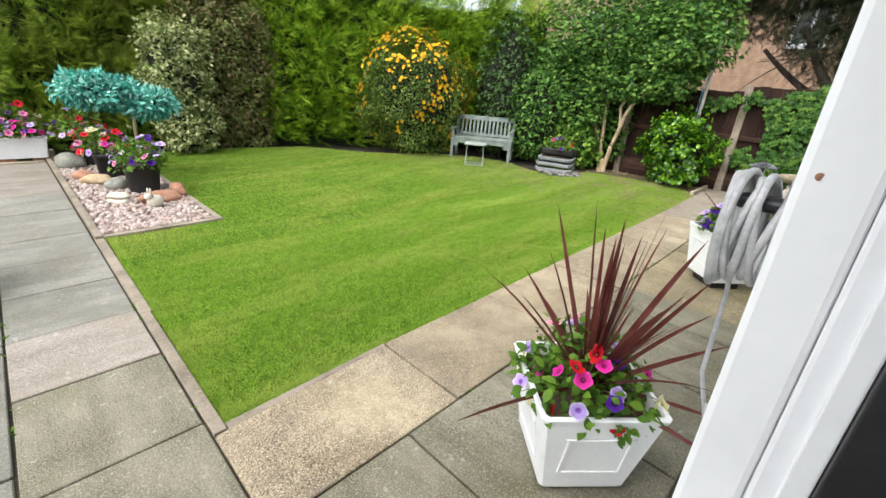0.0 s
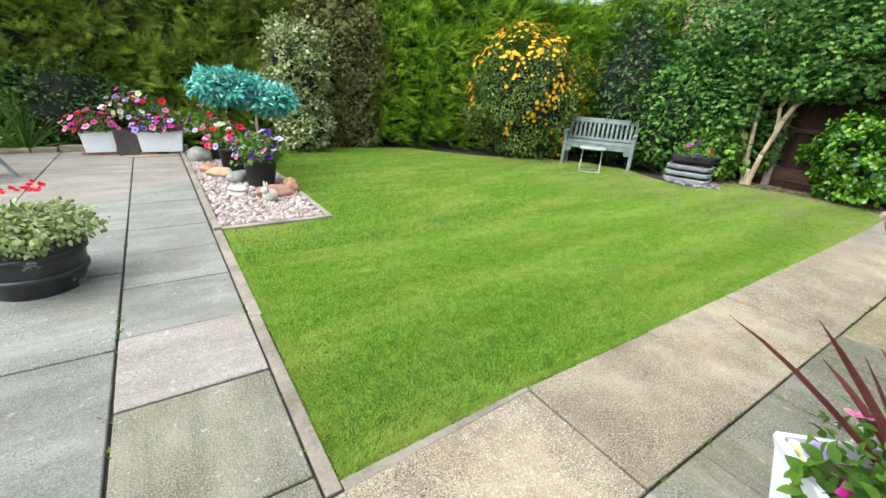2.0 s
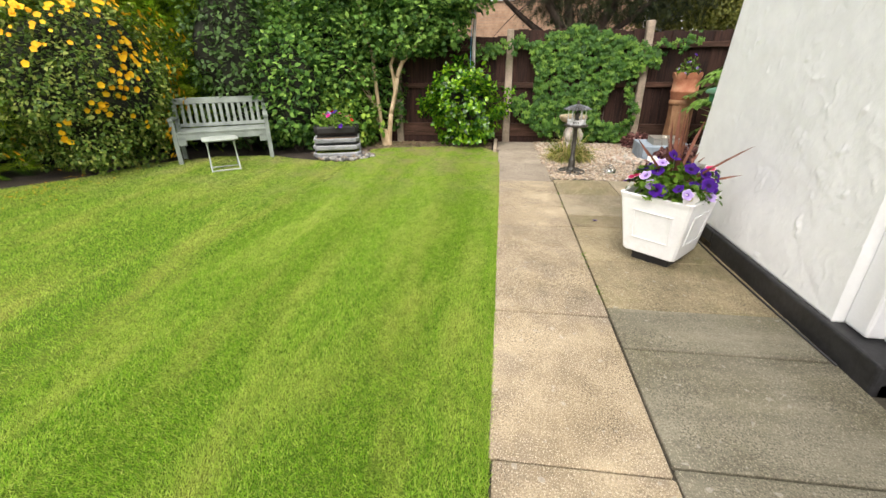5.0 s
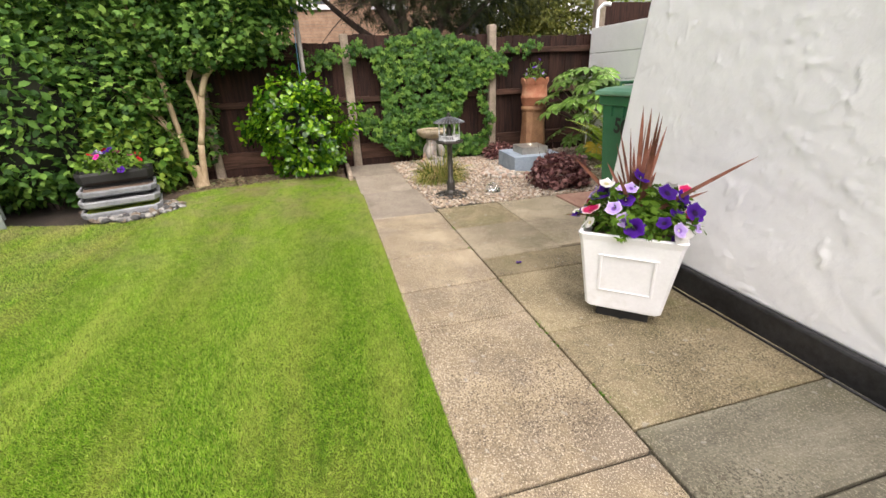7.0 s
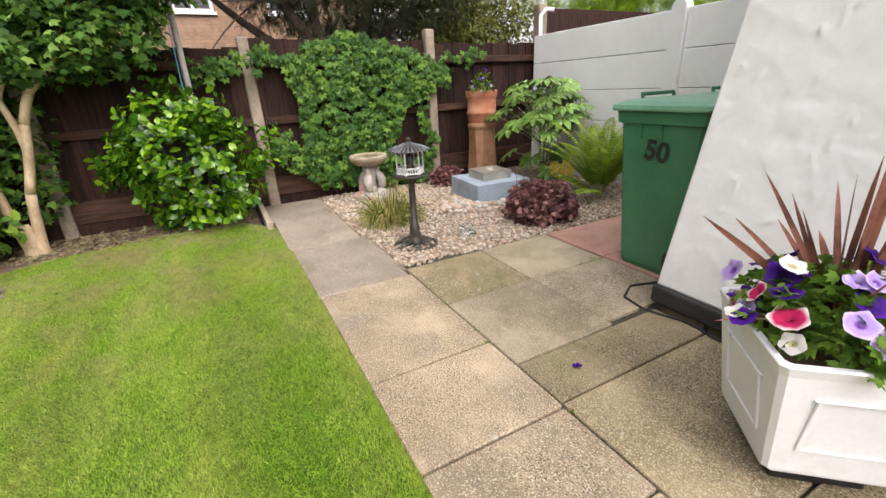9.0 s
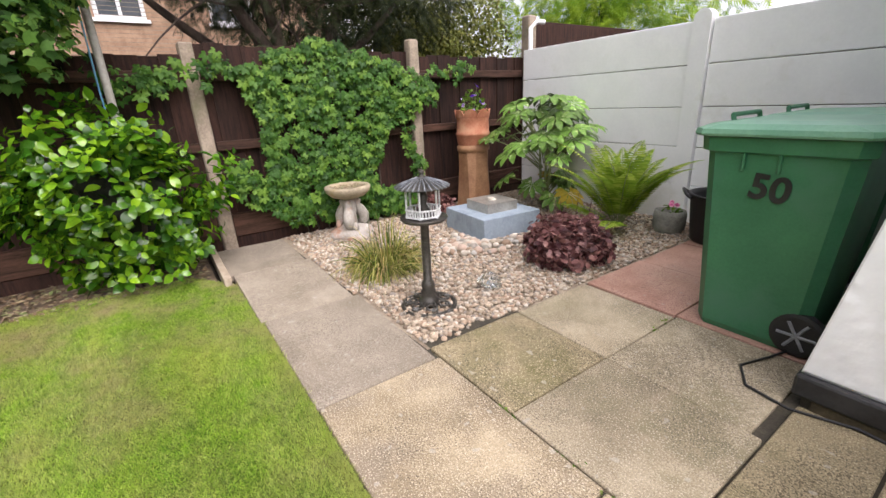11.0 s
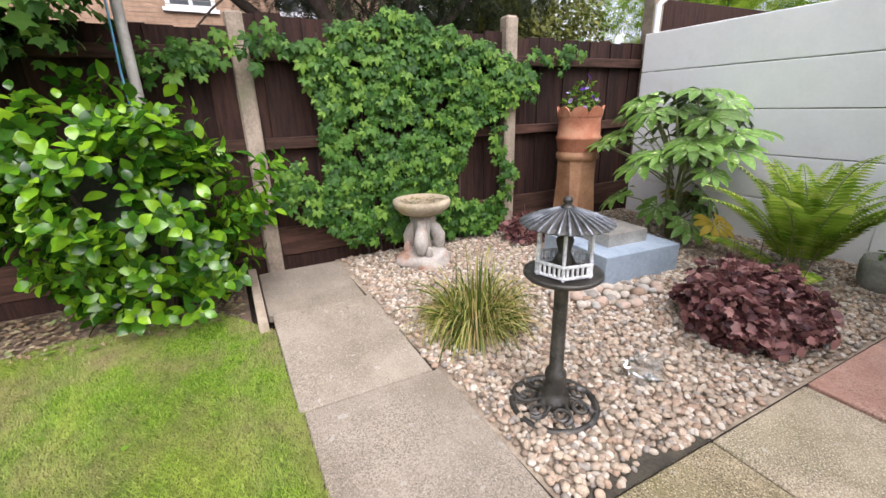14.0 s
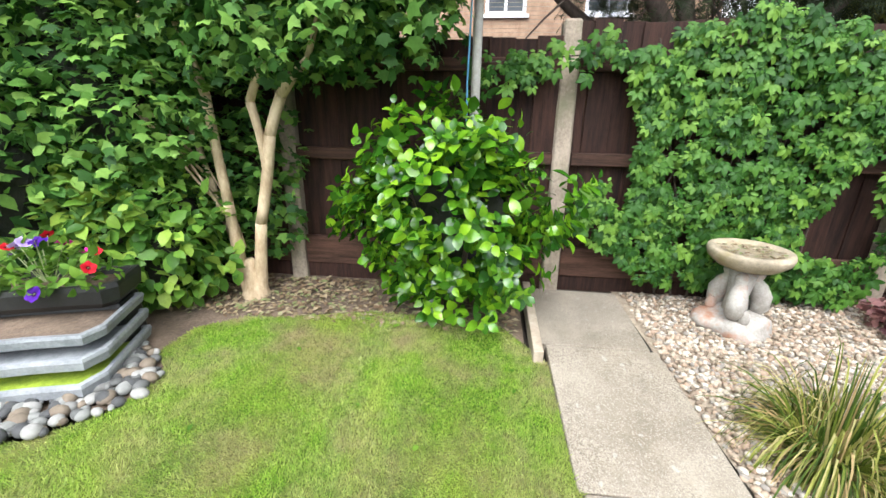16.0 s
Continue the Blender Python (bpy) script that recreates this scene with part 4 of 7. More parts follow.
hedge_run("conifer_hedge", "tall mixed green and olive conifer hedge behind the patio", [(-5.0, 7.6), (-3.6, 8.9), (-2.0, 9.35), (0.0, 9.35), (1.6, 9.1), (3.7, 8.9)],
          lambda x, y: 3.4 + 0.3 * noise.noise((x, y, 4)), LEYLAND_OLIVE, 4300, 12, 0.5, 0.24)


def shrub(name, label, mat, n, c, rad, size, seed, category="shrub", **kw):
    t = thing(name, label, category, at=(c[0], c[1], 0))
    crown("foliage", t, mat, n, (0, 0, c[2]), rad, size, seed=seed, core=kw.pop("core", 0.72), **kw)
    bm = bmesh.new()
    r = random.Random(seed)
    for i in range(5):
        a = r.uniform(0, 6.28)
        tube(bm, [(0.05 * math.cos(a), 0.05 * math.sin(a), -0.06), (rad[0] * 0.3 * math.cos(a), rad[1] * 0.3 * math.sin(a), c[2] * 0.6), (rad[0] * 0.6 * math.cos(a), rad[1] * 0.6 * math.sin(a), c[2] * 1.2)], [0.025, 0.018, 0.008], 6)
    part("stem", bm, BARK_DARK, t)["kind"] = "stuff"
    return t


shrub("variegated_shrub", "tall cream-variegated evergreen shrub against the hedge", VARIEGATED, 9500, (2.22, 8.3, 1.25), (0.47, 0.42, 0.72), 0.062, 21, lump=0.6)
shrub("variegated_shrub", "low cream-variegated growth at the foot of the hedge", VARIEGATED, 4200, (2.3, 8.2, 0.36), (0.45, 0.36, 0.36), 0.06, 29, lump=0.5)
shrub("bronze_shrub", "dense dark bronze-green upright shrub in the hedge", BROWNISH, 25000, (3.25, 8.7, 1.25), (0.9, 0.5, 1.5), 0.07, 22, lump=0.35, core=0.6)
shrub("olive_shrub", "dark olive shrub beside the hedge base", SHRUB_DARK, 3000, (-0.7, 9.05, 0.6), (0.9, 0.35, 0.6), 0.06, 23, lump=0.5)
shrub("mahonia_shrub", "dark green leafy shrub with yellow tinged tips", SHRUB_MID, 3000, (-1.3, 9.3, 0.6), (0.8, 0.4, 0.7), 0.085, 24, lump=0.4)
ys = shrub("yellow_flowered_shrub", "large rounded shrub covered in golden yellow flowers", YELLOW_BUSH, 21000, (6.15, 6.95, 1.02), (1.05, 1.05, 1.12), 0.05, 25, lump=0.34)
r_ = np.random.default_rng(5)
p, out = shell(r_, 5200, (0, 0, 1.02), (1.09, 1.09, 1.19), 0.95, 0.1, 0.34, 2.2, 25 * 1.37)
keep = (np.array([noise.noise(Vector(q) * 3.3) for q in p]) + 0.42 * out[:, 2] + 0.16 * out[:, 0] + 0.12 * r_.normal(size=len(p))) > 0.12
p, out = p[keep][:1050], out[keep][:1050]
up_ = unit(np.cross(out, (0.3, 0.2, 1)))
s = r_.uniform(0.04, 0.085, len(p))
scatter("yellow_flower", PETUNIA, p + out * 0.03, up_, out, s, PETALS["yellow"], ys, "golden yellow flowers")["kind"] = "stuff"
shrub("laurel_shrub", "mid green leafy shrub behind the bench", MAPLE_LEAF, 5200, (7.75, 5.0, 0.85), (0.6, 0.75, 0.95), 0.085, 26, lump=0.3)
shrub("low_evergreen_shrub", "low glossy evergreen shrub at the tree's foot", SHRUB_MID, 2600, (7.95, 4.25, 0.42), (0.38, 0.55, 0.5), 0.09, 27, lump=0.3)
shrub("dark_evergreen", "dark evergreen foliage between bench and fence", SHRUB_DARK, 4200, (7.6, 5.75, 1.3), (0.55, 0.7, 1.4), 0.08, 28, lump=0.3)


shrub("spotted_laurel", "yellow-green broad-leaved laurel behind the cascade", LAUREL_LIGHT, 420, (7.86, 4.48, 0.62), (0.26, 0.36, 0.36), 0.13, 30, lump=0.4, droop=0.1, template=FINE_LEAF)


# ---- maple tree ----
def limb(bm, a, b, r0, r1, bend=0.1, seed=0, n=7):
    rr = random.Random(seed)
    a, b = Vector(a), Vector(b)
    k = Vector((rr.uniform(-1, 1), rr.uniform(-1, 1), rr.uniform(-0.3, 0.3))) * bend
    pts = [a.lerp(b, i / (n - 1)) + k * math.sin(math.pi * i / (n - 1)) for i in range(n)]
    tube(bm, pts, [r0 + (r1 - r0) * i / (n - 1) for i in range(n)], 8)


maple = thing("maple_tree", "multi-stemmed maple tree with pale bare stems and lobed leaves", "tree", at=(8.04, 3.62, 0))
bm = bmesh.new()
limb(bm, (0.0, 0.02, -0.08), (0.0, 0.085, 0.61), 0.042, 0.031, 0.012, 1)
limb(bm, (0.0, 0.085, 0.61), (0.0, 0.12, 1.22), 0.031, 0.027, 0.012, 2)
limb(bm, (0.0, 0.12, 1.22), (-0.25, 0.3, 2.3), 0.027, 0.010, 0.08, 10)
limb(bm, (0.02, -0.03, -0.08), (0.02, -0.1, 0.48), 0.044, 0.036, 0.012, 3)
limb(bm, (0.02, -0.1, 0.48), (0.0, -0.235, 1.01), 0.036, 0.034, 0.015, 4)
limb(bm, (0.0, -0.235, 1.01), (0.0, -0.33, 1.23), 0.034, 0.033, 0.01, 5)
limb(bm, (0.0, -0.33, 1.23), (-0.12, -0.55, 1.4), 0.033, 0.018, 0.02, 6)
limb(bm, (-0.12, -0.55, 1.4), (-0.2, -0.95, 2.0), 0.018, 0.007, 0.08, 13)
limb(bm, (0.02, -0.17, 0.7), (0.0, -0.14, 1.19), 0.022, 0.026, 0.04, 7)
limb(bm, (0.0, -0.14, 1.19), (0.0, -0.37, 1.6), 0.026, 0.021, 0.015, 8)
limb(bm, (0.0, -0.37, 1.6), (-0.1, -0.6, 2.4), 0.021, 0.008, 0.06, 9)
limb(bm, (0.05, 0.06, 0.1), (0.12, 0.32, 1.0), 0.024, 0.018, 0.07, 11)
limb(bm, (0.12, 0.32, 1.0), (0.0, 0.85, 2.1), 0.018, 0.007, 0.1, 12)
for i in range(7):
    limb(bm, (0.05, 0.05 + 0.05 * i, 0.3 + 0.12 * i), (0.1 - 0.05 * i, 0.3 + 0.12 * i, 0.9 + 0.12 * i), 0.009, 0.004, 0.08, 30 + i)
tube(bm, [(0.01, -0.005, -0.08), (0.01, -0.005, 0.0), (0.01, 0.0, 0.07), (0.01, 0.01, 0.16), (0.01, 0.015, 0.24)], [0.10, 0.088, 0.07, 0.055, 0.03], 12)
part("trunk", bm, BARK_PALE, maple, "pale tan bare stems", True)
crown("crown", maple, MAPLE_LEAF, 13000, (0.22, 0.42, 2.3), (0.85, 1.55, 1.05), 0.055, MAPLE, 31, 0.3, 0.35, 0.4, 1.2)
crown("lower_crown", maple, MAPLE_LEAF, 7200, (-0.06, 1.1, 1.15), (0.45, 0.98, 1.0), 0.056, MAPLE, 32, 0.55, 0.3, 0.4, 0.2, core=0.6)
crown("back_growth", maple, MAPLE_LEAF, 900, (0.2, 0.12, 0.8), (0.16, 0.42, 0.72), 0.06, MAPLE, 34, 0.3, 0.3, 0.4, 0.15)
crown("overhang", maple, MAPLE_LEAF, 4600, (-0.1, -0.98, 2.3), (0.6, 0.72, 0.85), 0.058, MAPLE, 35, 0.3, 0.4, 0.45, 1.45)
crown("side_crown", maple, MAPLE_LEAF, 5600, (0.05, -0.5, 2.05), (0.66, 0.88, 0.82), 0.056, MAPLE, 33, 0.35, 0.3, 0.45, 1.3)

# ---- camellia, creeper ----
cam_bush = shrub("camellia_bush", "glossy bright green camellia bush by the fence", CAMELLIA_LEAF, 900, (7.98, 2.32, 0.62), (0.36, 0.52, 0.54), 0.085, 41, lump=0.45, core=0.5, inner=0.5, width=1.0, droop=-0.1, outward=0.9, spread=0.6, template=FINE_LEAF)


def whorls(parent, mat, n, c, rad, size, seed, lump):
    """Leaves set in open rosettes round the twig ends, one above the other."""
    r = np.random.default_rng(seed)
    tip, out = shell(r, n, c, rad, 0.72, 0.06, lump, 2.2, seed * 1.37)
    axis = unit(out + np.array((0, 0, 0.55)) + 0.35 * r.normal(size=out.shape))
    u = unit(np.cross(axis, (0.31, 0.2, 0.9)))
    w = np.cross(axis, u)
    pos, ahead, above, big = [], [], [], []
    for k in range(8):
        a = k * 2.4 + r.uniform(0, 0.7, n)
        ring = u * np.cos(a)[:, None] + w * np.sin(a)[:, None]
        rise = 0.15 + 0.10 * k
        pos.append(tip - axis * (0.016 * (7 - k)) + ring * 0.008)
        ahead.append(unit(ring + axis * rise - np.array((0, 0, 0.12))))
        above.append(unit(axis - ring * rise))
        big.append(size * r.uniform(0.75, 1.15, n) * (1.1 - 0.05 * k))
    s_ = np.concatenate(big)
    scatter("leaves", FINE_LEAF, np.concatenate(pos), np.concatenate(ahead), np.concatenate(above), np.stack([s_ * 1.15, s_ * 0.95, s_], 1), mat, parent, smooth=True)["kind"] = "stuff"


whorls(cam_bush, CAMELLIA_LEAF, 330, (0, 0.04, 0.61), (0.48, 0.62, 0.58), 0.085, 41, 0.6)
creeper = thing("virginia_creeper", "green virginia creeper sprawling over the fence panel", "climber", at=(FX - 0.06, 0, 0))
r_ = np.random.default_rng(42)
CURTAIN = [(1.36, 1.5), (1.08, 1.60), (0.62, 1.70), (0.2, 1.6), (-0.1, 1.46), (-0.48, 1.34), (-0.46, 1.12), (-0.2, 1.2), (-0.02, 0.98), (0.2, 0.82), (0.24, 0.3), (-0.1, 0.28), (-0.1, 0.06), (0.5, 0.08),
           (0.9, 0.14), (1.22, 0.16), (1.4, 0.36), (1.62, 0.55), (1.62, 0.72), (1.34, 0.76), (1.3, 1.1)]
pts = []
while len(pts) < 2900:
    y, z = r_.uniform(-1.0, 2.3), r_.uniform(0.06, 1.75)
    dy, dz = 0.10 * noise.noise((y * 5, z * 5, 1)), 0.10 * noise.noise((y * 5, z * 5, 7))
    yy, zz, hit = y + dy, z + dz, False
    for (a0, b0), (a1, b1) in zip(CURTAIN, CURTAIN[1:] + CURTAIN[:1]):
        if (b0 > zz) != (b1 > zz) and yy < (a1 - a0) * (zz - b0) / (b1 - b0) + a0:
            hit = not hit
    if hit and noise.noise((y * 7, z * 7, 3)) < -0.32:
        hit = False
    if not hit:
        hit = abs(z - (1.42 + 0.05 * math.sin(y * 5))) < 0.10 * r_.random() + 0.03 and r_.random() < (0.5 if y > 1.4 else 0.22)
    if not hit:
        hit = abs(y + 0.16 - 0.05 * math.sin(z * 9)) < 0.06 and z < 1.2 and r_.random() < 0.5
    if hit:
        pts.append((-0.05 * max(0.0, noise.noise((y * 3, z * 3, 5)) + 0.4) - r_.uniform(0.0, 0.09), y, z))
p = np.array(pts)
out = unit(np.array((-1.0, 0, 0.5)) + 0.28 * r_.normal(size=(len(p), 3)))
a = unit(np.array((-0.35, 0, -1.0)) + r_.normal(size=(len(p), 3)) * 0.28)
s = 0.056 * r_.uniform(0.6, 1.25, len(p))
side = np.cross(a, out)
for turn, sz in ((0.0, 1.0), (0.85, 0.9), (-0.85, 0.9), (1.75, 0.62), (-1.75, 0.62)):
    fan_a = unit(a * math.cos(turn) + side * math.sin(turn) - out * 0.14)
    scatter("leaves", FINE_LEAF, p + 0.008 * fan_a, fan_a, out, np.stack([s * sz * 0.9, s * sz, s * sz], 1), CREEPER_LEAF, creeper, smooth=True)["kind"] = "stuff"
bm = bmesh.new()
for i in range(9):
    y0 = 0.2 + 0.1 * i
    tube(bm, [(0.015, y0, 0.0), (0.0, y0 + 0.1 * math.sin(i), 0.6), (0.01, y0 + 0.25 * math.sin(i * 2), 1.2), (0.0, y0 + 0.4 * math.sin(i * 3), 1.55)], [0.008, 0.006, 0.005, 0.003], 5)
tube(bm, [(-0.01, 0.9, 1.4), (-0.02, 1.5, 1.47), (-0.02, 2.2, 1.42)], 0.004, 5)
tube(bm, [(-0.01, 0.2, 1.4), (-0.02, -0.4, 1.42), (-0.02, -0.9, 1.38)], 0.004, 5)
part("stem", bm, BARK_DARK, creeper)["kind"] = "stuff"

pole = thing("clothes_pole", "grey metal clothes pole with a blue cord tied to it", "pole", at=(8.2, 2.24, 0))
bm = bmesh.new()
tube(bm, [(0, 0, -0.06), (0, -0.02, 2.6)], 0.026, 12)
part("pole", bm, POLE_METAL, pole, smooth=True)
bm = bmesh.new()
tube(bm, [(-0.03, 0.03, 0.9), (-0.035, 0.035, 1.3), (-0.03, 0.02, 1.8), (-0.03, 0.01, 2.5)], 0.005, 6)
part("blue_cord", bm, BLUE_ROPE, pole, "blue cord")


# ---- beyond the fence ----
far = thing("neighbour_house", "buff brick neighbouring house with white framed windows", "house", at=(15.0, 5.0, 0))
WIN = [(-4.95, 1.5, 0.85), (-3.02, 1.5, 0.8), (2.6, 1.5, 1.2)]
cuts = [-7.0]
for wy, wz, ww in WIN:
    cuts += [wy - ww / 2, wy + ww / 2]
cuts.append(6.0)
for i in range(0, len(cuts), 2):
    slab_box("wall", (0, cuts[i], 0), (0.25, cuts[i + 1], 5.2), BRICK_BUFF, far)
for wy, wz, ww in WIN:
    slab_box("wall", (0, wy - ww / 2, 0), (0.25, wy + ww / 2, 2.86), BRICK_BUFF, far)
    slab_box("wall", (0, wy - ww / 2, 3.95), (0.25, wy + ww / 2, 5.2), BRICK_BUFF, far)
    w = slab_box("window", (0.1, wy - ww / 2, 2.86), (0.13, wy + ww / 2, 3.95), DARK_GLAZE, far)
    for lo, hi in (((0.04, wy - ww / 2, 2.86), (0.1, wy + ww / 2, 2.93)), ((0.04, wy - ww / 2, 3.88), (0.1, wy + ww / 2, 3.95)),
                   ((0.04, wy - ww / 2, 2.93), (0.1, wy - ww / 2 + 0.07, 3.88)), ((0.04, wy + ww / 2 - 0.07, 2.93), (0.1, wy + ww / 2, 3.88)), ((0.045, wy - 0.03, 2.93), (0.1, wy + 0.03, 3.88)),
                   ((-0.06, wy - ww / 2 - 0.05, 2.80), (0.04, wy + ww / 2 + 0.05, 2.86))):
        slab_box("frame", lo, hi, UPVC, w)
bm = bmesh.new()
for k in range(70):
    z = k * 0.075 + 0.07
    box(bm, (-0.001, -0.5, z), (0.006, 13.0, 0.008))
part("mortar_course", bm, EDGING, far, "pale mortar courses")
bm = bmesh.new()
loft(bm, [[(-0.5, -7.4, 5.15), (-0.5, 6.4, 5.15)], [(3.5, -7.4, 7.6), (3.5, 6.4, 7.6)], [(7.5, -7.4, 5.15), (7.5, 6.4, 5.15)]], cap=False, closed=False)
part("roof", bm, ROOF_TILE, far)
slab_box("rear_wall", (6.8, -7.0, 0), (7.0, 6.0, 5.2), BRICK_BUFF, far)
slab_box("side_wall", (0.25, -7.0, 0), (6.8, -6.8, 5.2), BRICK_BUFF, far)
slab_box("side_wall", (0.25, 5.8, 0), (6.8, 6.0, 5.2), BRICK_BUFF, far)
far2 = thing("white_house", "white rendered house glimpsed behind trees", "house", at=(19.0, -4.5, 0))
slab_box("wall", (0, -3.5, 0), (5, 2.6, 4.6), RENDER_WHITE, far2)
for wy in (-1.8, 0.2):
    slab_box("window", (-0.02, wy, 2.2), (0.02, wy + 1.1, 3.4), DARK_GLAZE, far2)
bm = bmesh.new()
loft(bm, [[(-0.4, -3.8, 4.6), (-0.4, 2.9, 4.6)], [(2.5, -3.8, 6.6), (2.5, 2.9, 6.6)], [(5.4, -3.8, 4.6), (5.4, 2.9, 4.6)]], cap=False, closed=False)
part("roof", bm, ROOF_TILE, far2)

yew = thing("yew_tree", "dark spreading yew tree behind the fence", "tree", at=(9.5, 0.5, 0))
bm = bmesh.new()
limb(bm, (0, 0, -0.06), (0, 0.05, 1.4), 0.22, 0.17, 0.04, 1)
for i, (b, r0) in enumerate((((-0.1, 0.9, 2.6), 0.1), ((0.2, -0.7, 2.7), 0.12), ((-0.2, 0.35, 2.9), 0.09), ((0.3, 1.4, 2.3), 0.07), ((0.1, -1.3, 2.3), 0.06))):
    limb(bm, (0, 0.05, 1.3), b, r0, 0.03, 0.15, i + 3)
rr = random.Random(8)
for i in range(16):
    y = rr.uniform(-1.2, 1.6)
    limb(bm, (rr.uniform(-0.2, 0.2), y * 0.4, rr.uniform(1.9, 2.4)), (rr.uniform(-0.7, 0.1), y, rr.uniform(1.5, 2.3)), 0.014, 0.004, 0.15, i + 20)
part("trunk", bm, BARK_DARK, yew, "dark forked trunk", True)
crown("crown", yew, YEW, 11000, (0.3, -0.35, 2.9), (1.3, 1.95, 1.2), 0.17, SPRAY, 51, 0.1, 0.3, 0.5, 1.72)
# Unseen extra crown, added to keep sky light off the fence.
crown("unseen_shading_crown", yew, YEW, 8000, (0.2, 0.4, 4.2), (1.8, 2.9, 1.2), 0.3, SPRAY, 55, 0.1, 0.3, 0.5, 3.0)
crown("side_crown", yew, YEW, 3400, (0.2, 2.15, 3.25), (0.7, 1.3, 0.9), 0.17, SPRAY, 56, 0.1, 0.35, 0.5, 2.35)
lime = thing("yellow_green_tree", "yellow-green leafy tree beyond the fence corner", "tree", at=(11.2, -2.4, 0))
bm = bmesh.new()
limb(bm, (0, 0, -0.06), (0.1, 0, 2.4), 0.1, 0.04, 0.1, 1)
for i in range(6):
    limb(bm, (0.05, 0, 1.4 + 0.1 * i), (0.8 * math.cos(i), 0.9 * math.sin(i), 2.6), 0.03, 0.008, 0.1, i)
part("trunk", bm, BARK_DARK, lime, smooth=True)
crown("crown", lime, LIME_TREE, 17000, (0, 0.1, 2.2), (1.1, 1.6, 1.0), 0.07, LEAF, 52, 0.15, 0.4, 0.3, 1.0)
con = thing("conifer", "green conifer beyond the concrete wall", "tree", at=(9.8, -5.2, 0))
bm = bmesh.new()
limb(bm, (0, 0, -0.06), (0, 0, 4.2), 0.12, 0.03, 0.05, 1)
part("trunk", bm, BARK_DARK, con, smooth=True)
crown("crown", con, LEYLAND, 4200, (0, 0, 2.9), (2.3, 1.6, 1.3), 0.3, SPRAY, 53, 0.2, 0.35, 0.3, 1.4)
shrub("ivy_hedge_beyond", "green leafy growth beyond the fence", SHRUB_MID, 3000, (10.6, 5.0, 1.5), (0.8, 1.8, 1.2), 0.1, 54, lump=0.35)


# ---- flowers ----
petal_mesh = {}
for k, m in BLOOM.items():
    petal_mesh[k] = raw_mesh("petunia_bloom", *bloom_template())
    petal_mesh[k].materials.append(m)
    petal_mesh[k].shade_smooth()


def blooms(parent, spots, seed, size=0.055):
    """Single blooms facing up and out, each its own piece."""
    r = random.Random(seed)
    for colour, p, out in spots:
        ob = new("bloom", petal_mesh[colour])
        q = Vector(out).normalized().to_track_quat("Z", "Y")
        s = size * r.uniform(0.75, 1.15)
        ob.matrix_basis = Matrix.LocRotScale(p, q, (s, s, s))
        ob.parent = parent


def bedding(name, label, at, rad, z0, colours, n_flowers, n_leaves, seed, height=0.18, size=0.055, leaf=0.055, trailing=0.0, leaf_shape=FINE_LEAF):
    """A mound of petunias: thin stems, soft leaves and open blooms."""
    t = thing(name, label, "flowers", at=at)
    r = np.random.default_rng(seed)
    p, out = shell(r, n_leaves, (0, 0, z0), (rad[0], rad[1], height), 0.35, z0 - trailing - 0.02, 0.35, 2.5, seed)
    a, u = leaf_frames(r, out, 0.1, 0.7, 0.8)
    s = leaf * r.uniform(0.6, 1.3, len(p))
    scatter("foliage", leaf_shape, p, a, u, np.stack([s, s, s], 1), BEDDING_LEAF, t, smooth=True)["kind"] = "stuff"
    p, out = shell(r, n_flowers, (0, 0, z0), (rad[0] * 1.1, rad[1] * 1.1, height * 1.2), 0.85, z0 - trailing, 0.3, 2.5, seed + 3)
    cs = list(colours)
    blooms(t, [(cs[int(r.integers(len(cs)))], Vector(q), Vector(o * 0.8 + r.normal(size=3) * 0.35 + np.array((-0.25, 0.1, 0.35)))) for q, o in zip(p, out)], seed, size)
    bm = bmesh.new()
    for q in p[:: max(1, len(p) // 14)]:
        tube(bm, [(q[0] * 0.2, q[1] * 0.2, z0 - 0.03), (q[0] * 0.7, q[1] * 0.7, q[2] * 0.6 + z0 * 0.4), tuple(q)], [0.003, 0.0025, 0.002], 5)
    part("stem", bm, STEM_GREEN, t)["kind"] = "stuff"
    return t


